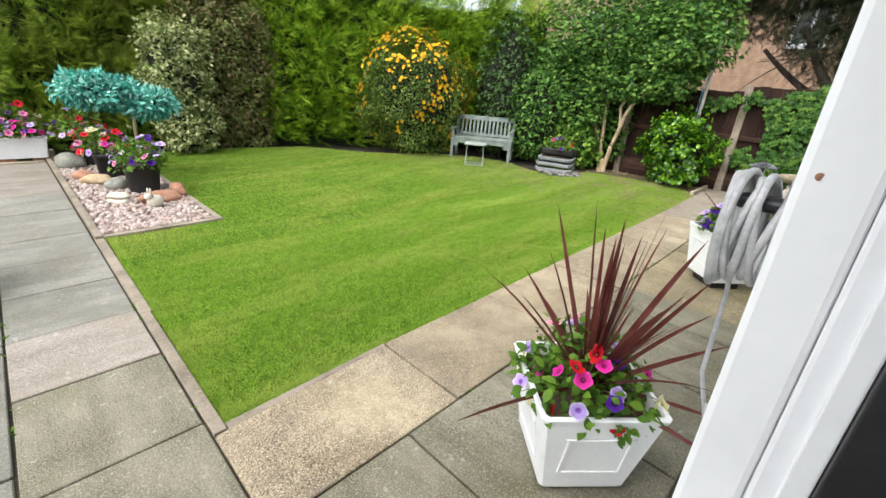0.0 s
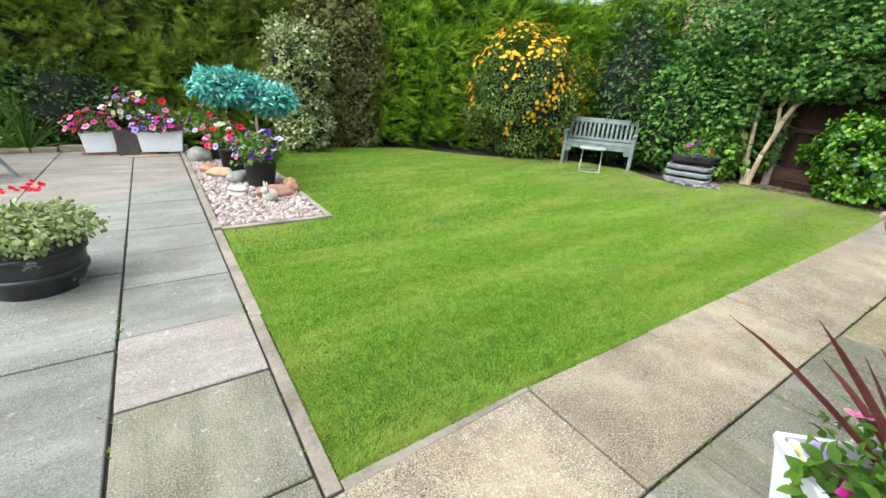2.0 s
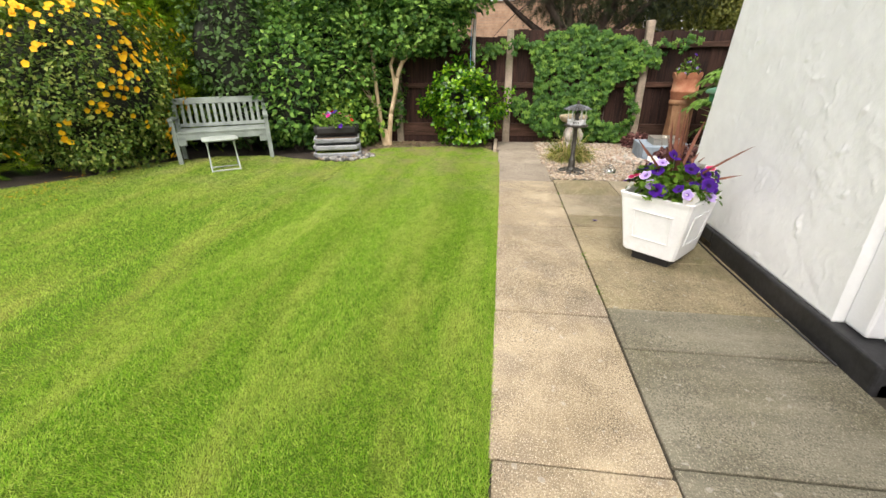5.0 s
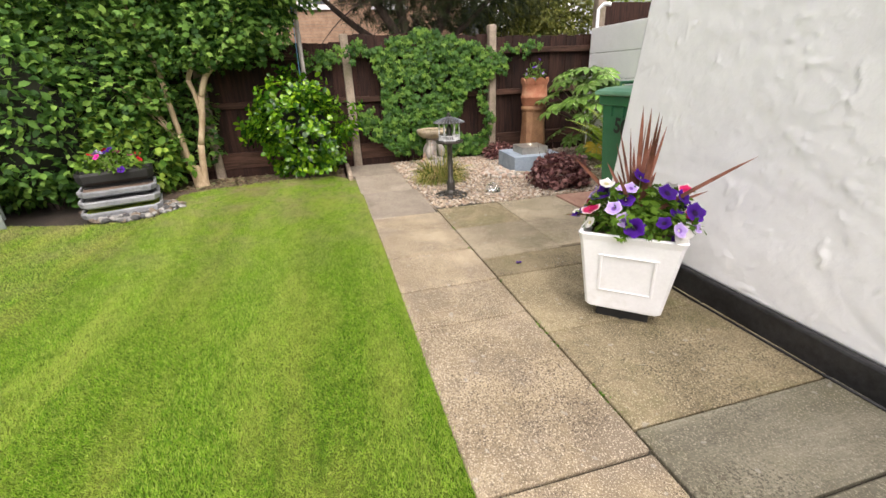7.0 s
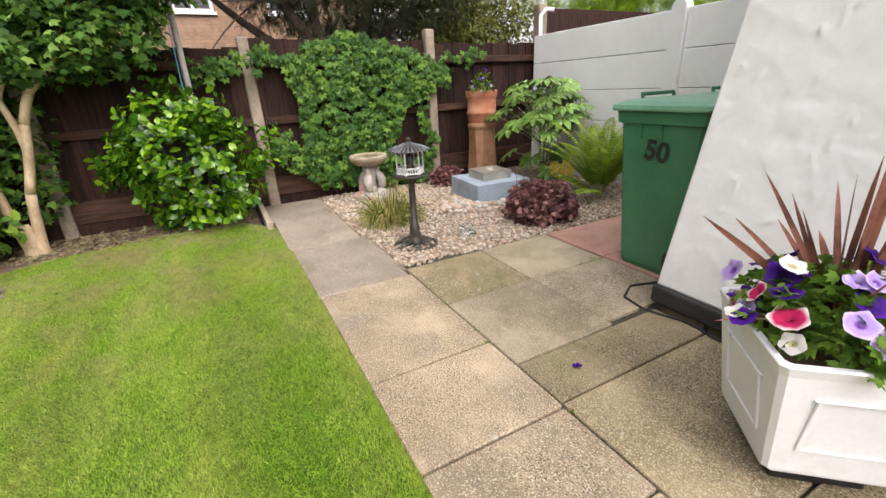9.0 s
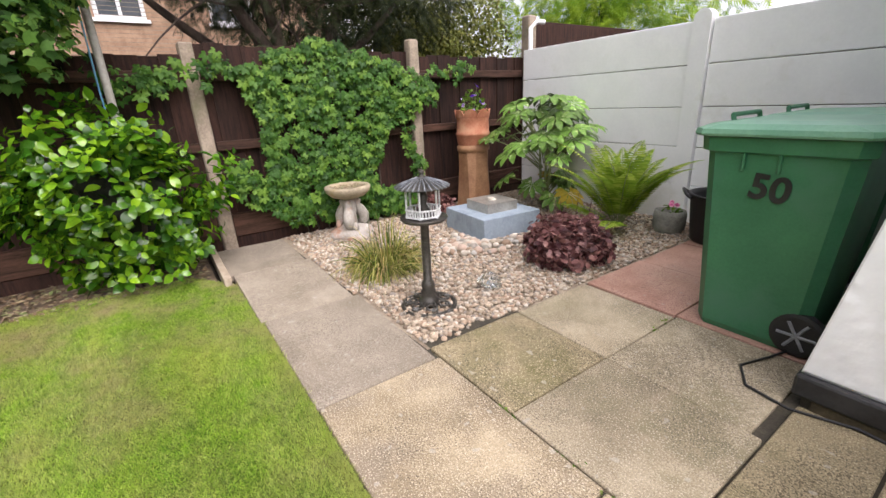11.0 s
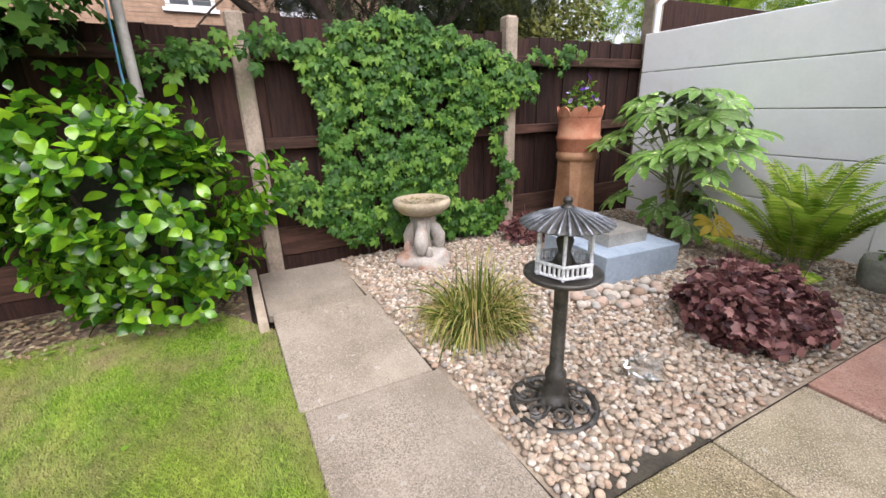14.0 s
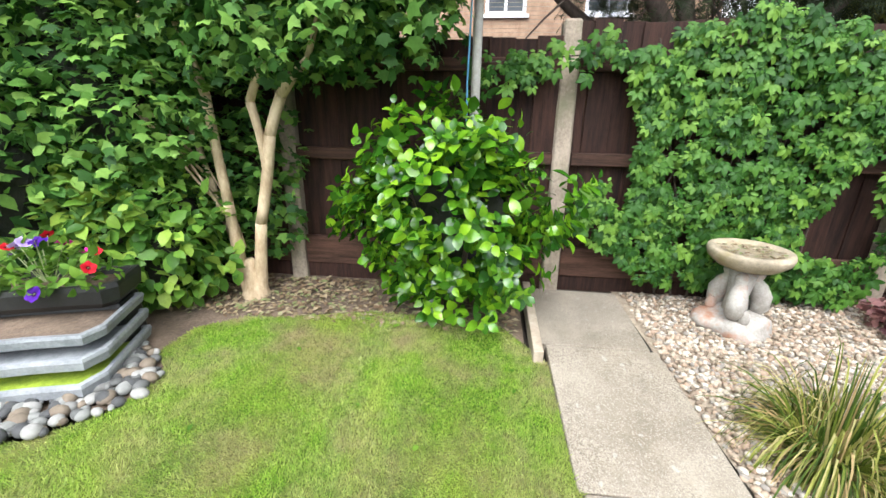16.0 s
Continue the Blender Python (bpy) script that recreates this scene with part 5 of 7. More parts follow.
def strap_plant(name, label, at, n, length, width, mat, seed, upright=0.7, z0=0.0, droop=0.25, category="plant", seg=6, fold=0.15, clump=0.02, single=False):
    """Arching sword-shaped leaves from one centre."""
    t = thing(name, label, category, at=at)
    r = np.random.default_rng(seed)
    v, f = [], []
    for i in range(n):
        az, up = r.uniform(0, 2 * math.pi), np.clip(r.normal(upright, 0.28), 0.05, 1.0)
        d = np.array((math.cos(az) * (1 - up), math.sin(az) * (1 - up), up))
        d = d / np.linalg.norm(d)
        l, w = length * r.uniform(0.55, 1.1), width * r.uniform(0.7, 1.2)
        side = unit(np.cross(d, (math.sin(az + r.normal(0, 0.6)), math.cos(az), 0.3)))
        b = len(v)
        c0 = clump * math.sqrt(r.random())
        p = np.array((c0 * math.cos(az), c0 * math.sin(az), z0))
        dr = droop * r.uniform(0.2, 1.6) * (1.2 - up)
        for k in range(seg + 1):
            q = k / seg
            ww = w * (0.55 + 1.2 * q) * (1 - q) ** 0.7 if q < 1 else 0.0008
            ww = max(ww, 0.0008)
            dd = d - np.array((0, 0, dr * q * q * 2.0))
            dd = dd / np.linalg.norm(dd)
            lift = np.cross(side, dd) * ww * fold
            v += [p - side * ww / 2 + lift, p.copy(), p + side * ww / 2 + lift]
            p = p + dd * l / seg
            if k:
                c = b + 3 * k
                f += [(c - 3, c - 2, c + 1), (c - 3, c + 1, c), (c - 2, c - 1, c + 2), (c - 2, c + 2, c + 1)]
        if single:
            mesh_object("leaf", raw_mesh("leaf", v, f), mat, t)
            v, f = [], []
        elif n > 300 and (i + 1) % (n // 15) == 0:
            mesh_object("tuft", raw_mesh("tuft", v, f), mat, t)
            v, f = [], []
    if single or not v:
        return t
    mesh_object("leaves", raw_mesh("leaves", v, f), mat, t)["kind"] = "stuff"
    return t


# ---- white square planters ----
def square_planter(name, label, at, yaw, top, base, h, feet=0.06, panel=True):
    t = thing(name, label, "planter", "white square planters", at, yaw)
    bm = bmesh.new()
    z0 = feet
    loft(bm, [square(base, base, z0, 0.02), square(base + 0.004, base + 0.004, z0 + 0.01, 0.012), square(top - 0.01, top - 0.01, z0 + h - 0.035, 0.014), square(top, top, z0 + h - 0.004, 0.016),
              square(top - 0.004, top - 0.004, z0 + h, 0.014), square(top - 0.018, top - 0.018, z0 + h, 0.012), square(top - 0.03, top - 0.03, z0 + h - 0.06, 0.012)], cap=True)
    part("pot", bm, PLANTER_WHITE, t)
    bm = bmesh.new()
    loft(bm, [square(top - 0.032, top - 0.032, z0 + h - 0.062, 0.012), square(top - 0.04, top - 0.04, z0 + h - 0.045, 0.012)])
    part("compost", bm, SOIL, t, "dark compost")
    bm = bmesh.new()
    box(bm, (0, 0, feet / 2 - 0.005), (base * 1.45, base * 1.45, feet + 0.01), 0.008)
    part("foot", bm, RUBBER, t, "black plinth foot")
    if panel:
        for k in range(4):
            bm = bmesh.new()
            slope = math.atan2(top - base, h)
            for cx, cz, sx, sz in ((0, 0.27, 0.6, 0.012), (0, 0.75, 0.6, 0.012), (-0.29, 0.51, 0.03, 0.5), (0.29, 0.51, 0.03, 0.5)):
                half = base + (top - base) * cz
                box(bm, (cx * half * 2.0, 0, cz * h), (sx * half * 2.0, 0.008, sz * h * (1.0)), 0.002)
            ob = part("panel_moulding", bm, PLANTER_WHITE, t)
            ob.matrix_basis = pose(0, 0, 0, 0, 0, 90 * k) @ pose(0, -base - 0.002, z0, math.degrees(slope), 0, 0)
    return t


square_planter("square_planter", "white square tapered planter with recessed panels near the door", (1.43, 0.66, 0), 48, 0.225, 0.16, 0.38, 0.03)
strap_plant("cordyline", "burgundy cordyline with long pointed strap leaves", (1.43, 0.65, 0), 52, 0.64, 0.027, CORDYLINE_LEAF, 61, 0.64, 0.38, 0.22, single=True)
bedding("petunias", "mixed red, purple, cream and pink petunias", (1.43, 0.66, 0), (0.235, 0.235), 0.40, ("red", "magenta", "purple", "lilac", "red", "cream", "purple", "magenta", "pink", "cream", "lilac"), 40, 820, 62, 0.17, 0.06, 0.042, 0.05)
square_planter("square_planter", "white square tapered planter on a black foot by the wall", (3.97, 0.705, 0), 48, 0.22, 0.162, 0.385, 0.075)
strap_plant("cordyline", "reddish cordyline with upright strap leaves", (3.97, 0.705, 0), 24, 0.46, 0.03, CORDYLINE_PALE, 63, 0.58, 0.48, 0.10, single=True)
bedding("petunias", "deep purple, white and lilac petunias with fresh green leaves", (3.97, 0.705, 0), (0.225, 0.225), 0.475, ("purple", "purple", "purple", "lilac", "purple", "white", "lilac", "purple", "striped", "purple", "purple"), 46, 1100, 67, 0.15, 0.075, 0.03, 0.0, FROND)

# ---- hose on the house wall ----
reel = thing("hose_reel", "coiled grey garden hose on a black wall reel", "hose reel", at=(1.25, 0.212, 1.14))
bm = bmesh.new()
box(bm, (-0.01, -0.02, -0.05), (0.07, 0.05, 0.2), 0.012)
box(bm, (-0.01, 0.06, 0.06), (0.06, 0.16, 0.03), 0.01)
part("wall_bracket", bm, REEL_BLACK, reel)
bm = bmesh.new()
pts = []
hr = random.Random(3)
turns = [(hr.uniform(-0.012, 0.012), hr.uniform(-0.014, 0.014), hr.uniform(-0.02, 0.02)) for _ in range(14)]
for i in range(12 * 24):
    a, k = i * 2 * math.pi / 24, i / 24
    t0, t1, f = turns[int(k)], turns[int(k) + 1], k - int(k)
    dr, dz, lean = (u * (1 - f) + w * f for u, w in zip(t0, t1))
    across = 0.015 + 0.13 * (0.5 - 0.5 * math.cos(k * 0.85)) + lean * math.sin(a)
    pts.append(((0.092 + dr) * math.cos(a), across, dz + (0.122 + dr) * math.sin(a) - 0.012 * (0.5 - 0.5 * math.cos(2 * a))))
tube(bm, pts, 0.0088, 8)
tube(bm, [pts[-1], (0.09, 0.11, -0.2), (0.085, 0.1, -0.45), (0.10, 0.05, -0.62), (0.06, 0.02, -0.68), (0.02, 0.03, -0.62), (0.05, 0.06, -0.52), (0.10, 0.04, -0.62), (0.12, 0.02, -0.78), (0.1, 0.02, -0.9)], 0.0062, 8)
part("hose", bm, HOSE_GREY, reel, "grey ribbed hose", True)
tap = thing("garden_tap", "brass and black garden hose connector on the wall", "tap", at=(1.15, 0.3, 0.16))
bm = bmesh.new()
for z, rr_ in ((0.0, 0.016), (0.05, 0.014), (0.085, 0.018)):
    lathe(bm, [(rr_, z), (rr_ * 1.15, z + 0.008), (rr_, z + 0.03)], 12)
part("brass_connector", bm, BRASS, tap, smooth=False)
bm = bmesh.new()
box(bm, (0, -0.02, 0.06), (0.03, 0.06, 0.05), 0.008)
part("tap_body", bm, REEL_BLACK, tap)

# ---- patio, left ----
barrel = thing("barrel_planter", "black half-barrel planter with peeling paint", "planter", at=(-0.52, 3.80, 0))
bm = bmesh.new()
lathe(bm, [(0.20, 0.0), (0.215, 0.05), (0.23, 0.13), (0.24, 0.22), (0.245, 0.30), (0.25, 0.31), (0.235, 0.32), (0.22, 0.27), (0.0, 0.26)], 28, cap=False)
BARREL = surface("peeling_black_paint", (0.008, 0.008, 0.009), (0.03, 0.03, 0.033), 0.4, 5, 50, 0.3, 0.003, stain=(0.4, 0.38, 0.36), stain_scale=7, stain_cut=(0.62, 0.68))
part("tub", bm, BARREL, barrel, smooth=True)
for z in (0.10, 0.22):
    bm = bmesh.new()
    lathe(bm, [(0.222 + z * 0.1, z), (0.232 + z * 0.1, z + 0.005), (0.232 + z * 0.1, z + 0.03), (0.222 + z * 0.1, z + 0.035)], 28, cap=False)
    part("hoop", bm, BARREL, barrel, smooth=True)
tr = thing("variegated_trailing_plant", "cream and green trailing foliage with red geranium heads", "plant", at=(-0.52, 3.80, 0))
crown("foliage", tr, BARREL_LEAF, 2800, (0, 0, 0.36), (0.31, 0.31, 0.11), 0.036, LEAF, 71, 0.4, 0.35, 0.4, 0.22)
r_ = np.random.default_rng(3)
for cx, cy in ((-0.08, 0.02), (0.06, 0.06)):
    blooms(tr, [("red", Vector((cx + r_.normal(0, 0.03), cy + r_.normal(0, 0.03), 0.56 + r_.normal(0, 0.012))), Vector((r_.normal(0, 0.5), -0.4, 1))) for _ in range(14)], 4, 0.035)


def trough(at, yaw, w, d, h, mat, label, group="trough planters"):
    t = thing("trough_planter", label, "planter", group, at, yaw)
    bm = bmesh.new()
    loft(bm, [square(w / 2 - 0.03, d / 2 - 0.02, 0, 0.01), square(w / 2, d / 2, h - 0.02, 0.01), square(w / 2 + 0.008, d / 2 + 0.008, h - 0.02, 0.01), square(w / 2 + 0.008, d / 2 + 0.008, h, 0.01),
              square(w / 2 - 0.015, d / 2 - 0.015, h, 0.01), square(w / 2 - 0.02, d / 2 - 0.02, h - 0.03, 0.01)])
    part("box", bm, mat, t)
    bm = bmesh.new()
    loft(bm, [square(w / 2 - 0.022, d / 2 - 0.022, h - 0.03, 0.01), square(w / 2 - 0.025, d / 2 - 0.025, h - 0.022, 0.01)])
    part("compost", bm, SOIL, t, "dark compost")
    return t


trough((0.22, 8.25, 0.05), -4, 0.56, 0.22, 0.27, PLANTER_WHITE, "white trough planter raised on bricks")
trough((-0.5, 8.35, 0.05), 3, 0.4, 0.22, 0.26, PLANTER_WHITE, "white trough planter raised on bricks")
trough((-0.18, 8.3, 0.0), 0, 0.3, 0.28, 0.36, PLANTER_BROWN, "dark brown tapered square planter", "brown planters")
for x, y in ((0.05, 8.25), (0.40, 8.24), (-0.62, 8.35), (-0.42, 8.35)):
    tagged(slab_box("brick", (x - 0.1, y - 0.06, -0.004), (x + 0.1, y + 0.06, 0.05), BOULDER_RED, None, 0.006), "red brick propping up a trough planter", "brick", "bricks under troughs")
tagged(slab_box("paving_offcut", (-0.25, 8.0, 0.0), (0.4, 8.1, 0.025), SLAB_PALE, None, 0.005), "thin stone offcut lying before the planters", "stone")
bedding("petunias", "pink, lilac and purple petunias filling a trough", (0.22, 8.25, 0), (0.34, 0.2), 0.36, ("magenta", "purple", "pink", "lilac", "lilac", "magenta"), 60, 260, 72, 0.17, 0.085)
bedding("petunias", "magenta and pink petunias filling a trough", (-0.55, 8.35, 0), (0.3, 0.2), 0.36, ("magenta", "magenta", "pink", "red"), 40, 260, 73, 0.2, 0.085)
bedding("petunias", "tall mixed red, white and pink flowers", (0.0, 8.48, 0), (0.42, 0.2), 0.5, ("red", "white", "magenta", "pink", "lilac", "cream"), 55, 420, 74, 0.32, 0.08)


def round_pot(at, r0, r1, h, label, mat=POT_BLACK):
    t = thing("plant_pot", label, "plant pot", "black pots on the gravel", at)
    bm = bmesh.new()
    lathe(bm, [(r0, 0), (r1 - 0.01, h - 0.05), (r1, h - 0.045), (r1 + 0.004, h), (r1 - 0.012, h), (r1 - 0.016, h - 0.04), (0.0, h - 0.04)], 24, cap=False)
    part("pot", bm, mat, t, smooth=True)
    bm = bmesh.new()
    lathe(bm, [(r1 - 0.018, h - 0.038), (r1 * 0.6, h - 0.025)], 18)
    part("compost", bm, SOIL, t)
    return t


round_pot((1.09, 5.82, 0.02), 0.14, 0.185, 0.33, "black plastic pot on the gravel bed")
round_pot((0.95, 6.75, 0.02), 0.13, 0.17, 0.29, "black plastic pot behind the front pot")
round_pot((0.85, 7.6, 0.02), 0.12, 0.16, 0.28, "black plastic pot at the back of the gravel bed")
bedding("petunias", "lilac, purple and pink petunias spilling over a black pot", (1.09, 5.82, 0), (0.27, 0.27), 0.37, ("lilac", "purple", "pink", "lilac"), 34, 420, 75, 0.22, 0.075, 0.055, 0.06)
bedding("petunias", "mixed cream, red and lilac petunias in a black pot", (0.95, 6.75, 0), (0.32, 0.3), 0.34, ("red", "pink", "lilac", "cream", "white", "magenta"), 46, 300, 76, 0.26, 0.085)
bedding("petunias", "purple and red petunias at the back of the bed", (0.8, 7.6, 0), (0.28, 0.26), 0.4, ("purple", "red", "lilac"), 24, 220, 77, 0.34, 0.08)
teal = thing("teal_topiary", "small standard tree with teal-sprayed leaves on a thin stem", "tree", at=(1.25, 6.75, 0))
bm = bmesh.new()
tube(bm, [(0, 0, -0.02), (0.02, 0.02, 0.4), (0.03, 0.0, 0.8)], [0.025, 0.022, 0.018], 8)
part("stem", bm, BARK_PALE, teal, smooth=True)
crown("crown", teal, TEAL, 2600, (-0.26, 0.05, 1.02), (0.38, 0.3, 0.19), 0.09, LEAFLET, 78, 0.35, 0.35, 0.0, 0.4, 0.75, core=0.6)
crown("crown", teal, TEAL, 1900, (0.2, -0.05, 0.9), (0.32, 0.26, 0.16), 0.09, LEAFLET, 79, 0.35, 0.35, 0.0, 0.4, 0.75, core=0.6)


def boulder(at, s, mat, label, seed, group="boulders on the gravel"):
    bm = bmesh.new()
    stone(bm, (0, 0, 0), s, 0.3, 3, seed)
    for v in bm.verts:
        v.co.z = max(v.co.z, -s[2] * 0.6)
    ob = part("boulder", bm, mat, None, smooth=True)
    ob.matrix_basis = pose(at[0], at[1], at[2] + s[2] * 0.55, 0, 0, seed * 37)
    return tagged(ob, label, "stone", group)


boulder((1.13, 5.28, 0.02), (0.2, 0.1, 0.075), BOULDER_RED, "long red sandstone boulder on gravel", 0)
boulder((1.34, 5.50, 0.02), (0.07, 0.16, 0.085), BOULDER_RED, "red sandstone boulder by the pot", 0)
boulder((0.78, 5.45, 0.01), (0.11, 0.08, 0.04), BOULDER_PALE, "flat pale cream stone on gravel", 3)
boulder((0.79, 5.45, 0.065), (0.1, 0.075, 0.035), BOULDER_PALE, "flat pale stone stacked on another", 0)
boulder((0.75, 6.4, 0.02), (0.16, 0.1, 0.07), BOULDER_BUFF, "buff rounded boulder beside pots", 0)
boulder((0.66, 6.65, 0.02), (0.14, 0.1, 0.075), BOULDER_RED, "rounded brown-red sandstone boulder", 3)
boulder((0.9, 6.05, 0.02), (0.13, 0.08, 0.08), BOULDER_GREY, "mossy grey boulder beside the pot", 5)
boulder((0.63, 7.5, 0.02), (0.17, 0.14, 0.12), BOULDER_GREY, "large smooth grey boulder on gravel", 4)
bm = bmesh.new()
stone(bm, (0, 0, 0.07), (0.075, 0.06, 0.07), 0.1, 2, 1)
stone(bm, (-0.05, -0.02, 0.13), (0.04, 0.035, 0.035), 0.1, 2, 2)
stone(bm, (-0.045, 0.01, 0.18), (0.012, 0.01, 0.04), 0.05, 1, 3)
stone(bm, (-0.03, -0.03, 0.18), (0.012, 0.01, 0.04), 0.05, 1, 4)
rabbit = part("rabbit_ornament", bm, BOULDER_PALE, None, smooth=True)
rabbit.matrix_basis = pose(1.02, 5.08, 0.01)
tagged(rabbit, "small pale stone rabbit ornament on the gravel", "ornament")
strap_plant("daylily_clump", "arching bright green strap leaves at the patio edge", (-1.35, 8.85, 0), 110, 0.75, 0.03, STRAP_GREEN, 80, 0.62, 0.0, 0.5)
strap_plant("daylily_clump", "arching green strap leaves by the hedge", (-1.75, 8.8, 0), 90, 0.7, 0.03, STRAP_GREEN, 81, 0.62, 0.0, 0.5)

chair = thing("folding_chair", "blue-grey painted wooden folding garden chair", "chair", at=(-1.48, 6.98, 0), yaw=-35)
for i, (a, b) in enumerate((((0.28, -0.2, 0.0), (-0.22, -0.2, 0.62)), ((0.28, 0.2, 0.0), (-0.22, 0.2, 0.62)), ((-0.25, -0.23, 0.0), (0.18, -0.23, 0.42)), ((-0.25, 0.23, 0.0), (0.18, 0.23, 0.42)), ((-0.1, -0.2, 0.42), (-0.26, -0.2, 0.92)), ((-0.1, 0.2, 0.42), (-0.26, 0.2, 0.92)))):
    bm = bmesh.new()
    tube(bm, [a, b], 0.018, 4)
    part("leg" if i < 4 else "back_post", bm, BENCH_WOOD, chair)
for i in range(6):
    bm = bmesh.new()
    box(bm, (-0.15 + 0.066 * i, 0, 0.43), (0.055, 0.42, 0.018), 0.004)
    part("seat_slat", bm, BENCH_WOOD, chair)
for i in range(4):
    bm = bmesh.new()
    box(bm, (-0.14 - 0.033 * i, 0, 0.55 + 0.1 * i), (0.018, 0.4, 0.06), 0.004)
    part("back_slat", bm, BENCH_WOOD, chair)

# ---- bench and table ----
bench = thing("garden_bench", "grey-green painted wooden garden bench with slatted back", "bench", at=(6.80, 5.60, -0.005), yaw=-60)
def bpart(name, c, s, bevel=0.005, m=None, mat=BENCH_WOOD):
    bm = bmesh.new()
    box(bm, c, s, bevel, m)
    return part(name, bm, mat, bench)
for sx in (-1, 1):
    bpart("front_leg", (sx * 0.57, -0.20, 0.28), (0.055, 0.055, 0.56))
    bpart("back_leg", (sx * 0.57, 0.22, 0.20), (0.055, 0.055, 0.40))
    bpart("back_post", (sx * 0.57, 0, 0), (0.055, 0.05, 0.42), 0.005, pose(0, 0.255, 0.57, -9, 0, 0))
    bpart("armrest", (sx * 0.57, 0.0, 0.575), (0.065, 0.52, 0.035), 0.008)
    bpart("side_rail", (sx * 0.57, 0.01, 0.33), (0.035, 0.38, 0.07))
    bpart("bracket", (sx * 0.50, -0.205, 0.29), (0.10, 0.03, 0.10), 0.006)
bpart("front_rail", (0, -0.205, 0.35), (1.09, 0.03, 0.085))
for i in range(5):
    bpart("seat_slat", (0, -0.19 + 0.088 * i, 0.405), (1.10, 0.078, 0.022), 0.004)
bpart("top_rail", (0, 0, 0), (1.2, 0.04, 0.085), 0.008, pose(0, 0.287, 0.765, -9, 0, 0))
bpart("lower_back_rail", (0, 0, 0), (1.09, 0.035, 0.05), 0.005, pose(0, 0.23, 0.45, -9, 0, 0))
for i in range(13):
    bpart("back_slat", (-0.48 + 0.08 * i, 0, 0), (0.042, 0.016, 0.28), 0.003, pose(0, 0.255, 0.60, -9, 0, 0))
table = thing("folding_table", "small pale folding garden table on the lawn", "table", at=(6.14, 5.22, -0.005), yaw=-52)
bm = bmesh.new()
loft(bm, [square(0.19, 0.15, 0.37, 0.04), square(0.2, 0.16, 0.378, 0.04), square(0.2, 0.16, 0.392, 0.04), square(0.19, 0.15, 0.396, 0.04)])
TABLE_PAINT = surface("pale_table_paint", (0.25, 0.285, 0.26), (0.37, 0.41, 0.37), 0.5, 4, 60, 0.1, 0.001)
part("tabletop", bm, TABLE_PAINT, table)
for s_ in (-1, 1):
    for y0_, y1_ in ((-0.13, 0.1), (0.13, -0.1)):
        bm = bmesh.new()
        tube(bm, [(s_ * 0.16, y0_, 0.0), (s_ * 0.15, y1_, 0.37)], 0.009, 8)
        part("leg", bm, TABLE_PAINT, table)
for y0_ in (-0.125, 0.125):
    bm = bmesh.new()
    tube(bm, [(-0.16, y0_, 0.015), (0.16, y0_, 0.015)], 0.008, 8)
    part("stretcher", bm, TABLE_PAINT, table)

# ---- tiered cascade ----
casc = thing("tiered_water_cascade", "stacked grey slate-look cascade of four troughs", "fountain", at=(7.14, 4.10, -0.01), yaw=-72)
def tray(name, y0, z, w, d, h, mat, inner):
    bm = bmesh.new()
    def ring(f, zz):
        hw, hd = w / 2 - f, d / 2 - f
        return [(-hw, y0 + hd, zz), (-hw, y0 - hd * 0.62, zz), (-hw * 0.84, y0 - hd * 0.96, zz), (-hw * 0.3, y0 - hd, zz), (hw * 0.2, y0 - hd * 0.97, zz), (hw * 0.84, y0 - hd, zz), (hw, y0 - hd * 0.62, zz), (hw, y0 + hd, zz)]
    loft(bm, [ring(0.035, z), ring(0.01, z + h * 0.25), ring(0.002, z + h * 0.8), ring(0.006, z + h), ring(0.026, z + h), ring(0.034, z + h * 0.6)])
    bmesh.ops.recalc_face_normals(bm, faces=bm.faces)
    ob = part(name, bm, mat, casc)
    bm = bmesh.new()
    loft(bm, [ring(0.036, z + h * 0.6), ring(0.036, z + h * 0.72)])
    bmesh.ops.recalc_face_normals(bm, faces=bm.faces)
    part("filling", bm, inner, casc)
tray("tray", -0.02, 0.01, 0.66, 0.52, 0.075, SLATE, MOSS)
tray("tray", 0.01, 0.108, 0.66, 0.48, 0.07, SLATE, SLATE)
tray("tray", 0.04, 0.20, 0.64, 0.44, 0.065, SLATE, SOIL)
tray("top_trough", 0.15, 0.285, 0.64, 0.28, 0.12, POT_BLACK, SOIL)
bm = bmesh.new()
box(bm, (0, 0.2, 0.14), (0.58, 0.2, 0.28), 0.03)
part("core", bm, POT_BLACK, casc)
bedding("petunias", "red, purple and lilac petunias in the top trough", (7.27, 4.14, 0), (0.16, 0.3), 0.41, ("red", "purple", "lilac", "magenta", "lilac", "purple", "red"), 22, 300, 83, 0.15, 0.068, 0.05)


# ---- gravel garden ----
bath = thing("bird_bath", "round stone bird bath on carved bird-shaped supports", "bird bath", at=(8.02, 0.70, 0))
bm = bmesh.new()
lathe(bm, [(0.09, 0.36), (0.15, 0.38), (0.195, 0.42), (0.205, 0.45), (0.20, 0.47), (0.175, 0.475), (0.16, 0.455), (0.0, 0.45)], 32, cap=False)
part("basin", bm, BATH_STONE, bath, smooth=True)
bm = bmesh.new()
tube(bm, [(0, 0, 0.05), (0.01, 0, 0.2), (0, 0, 0.38)], [0.07, 0.055, 0.075], 14)
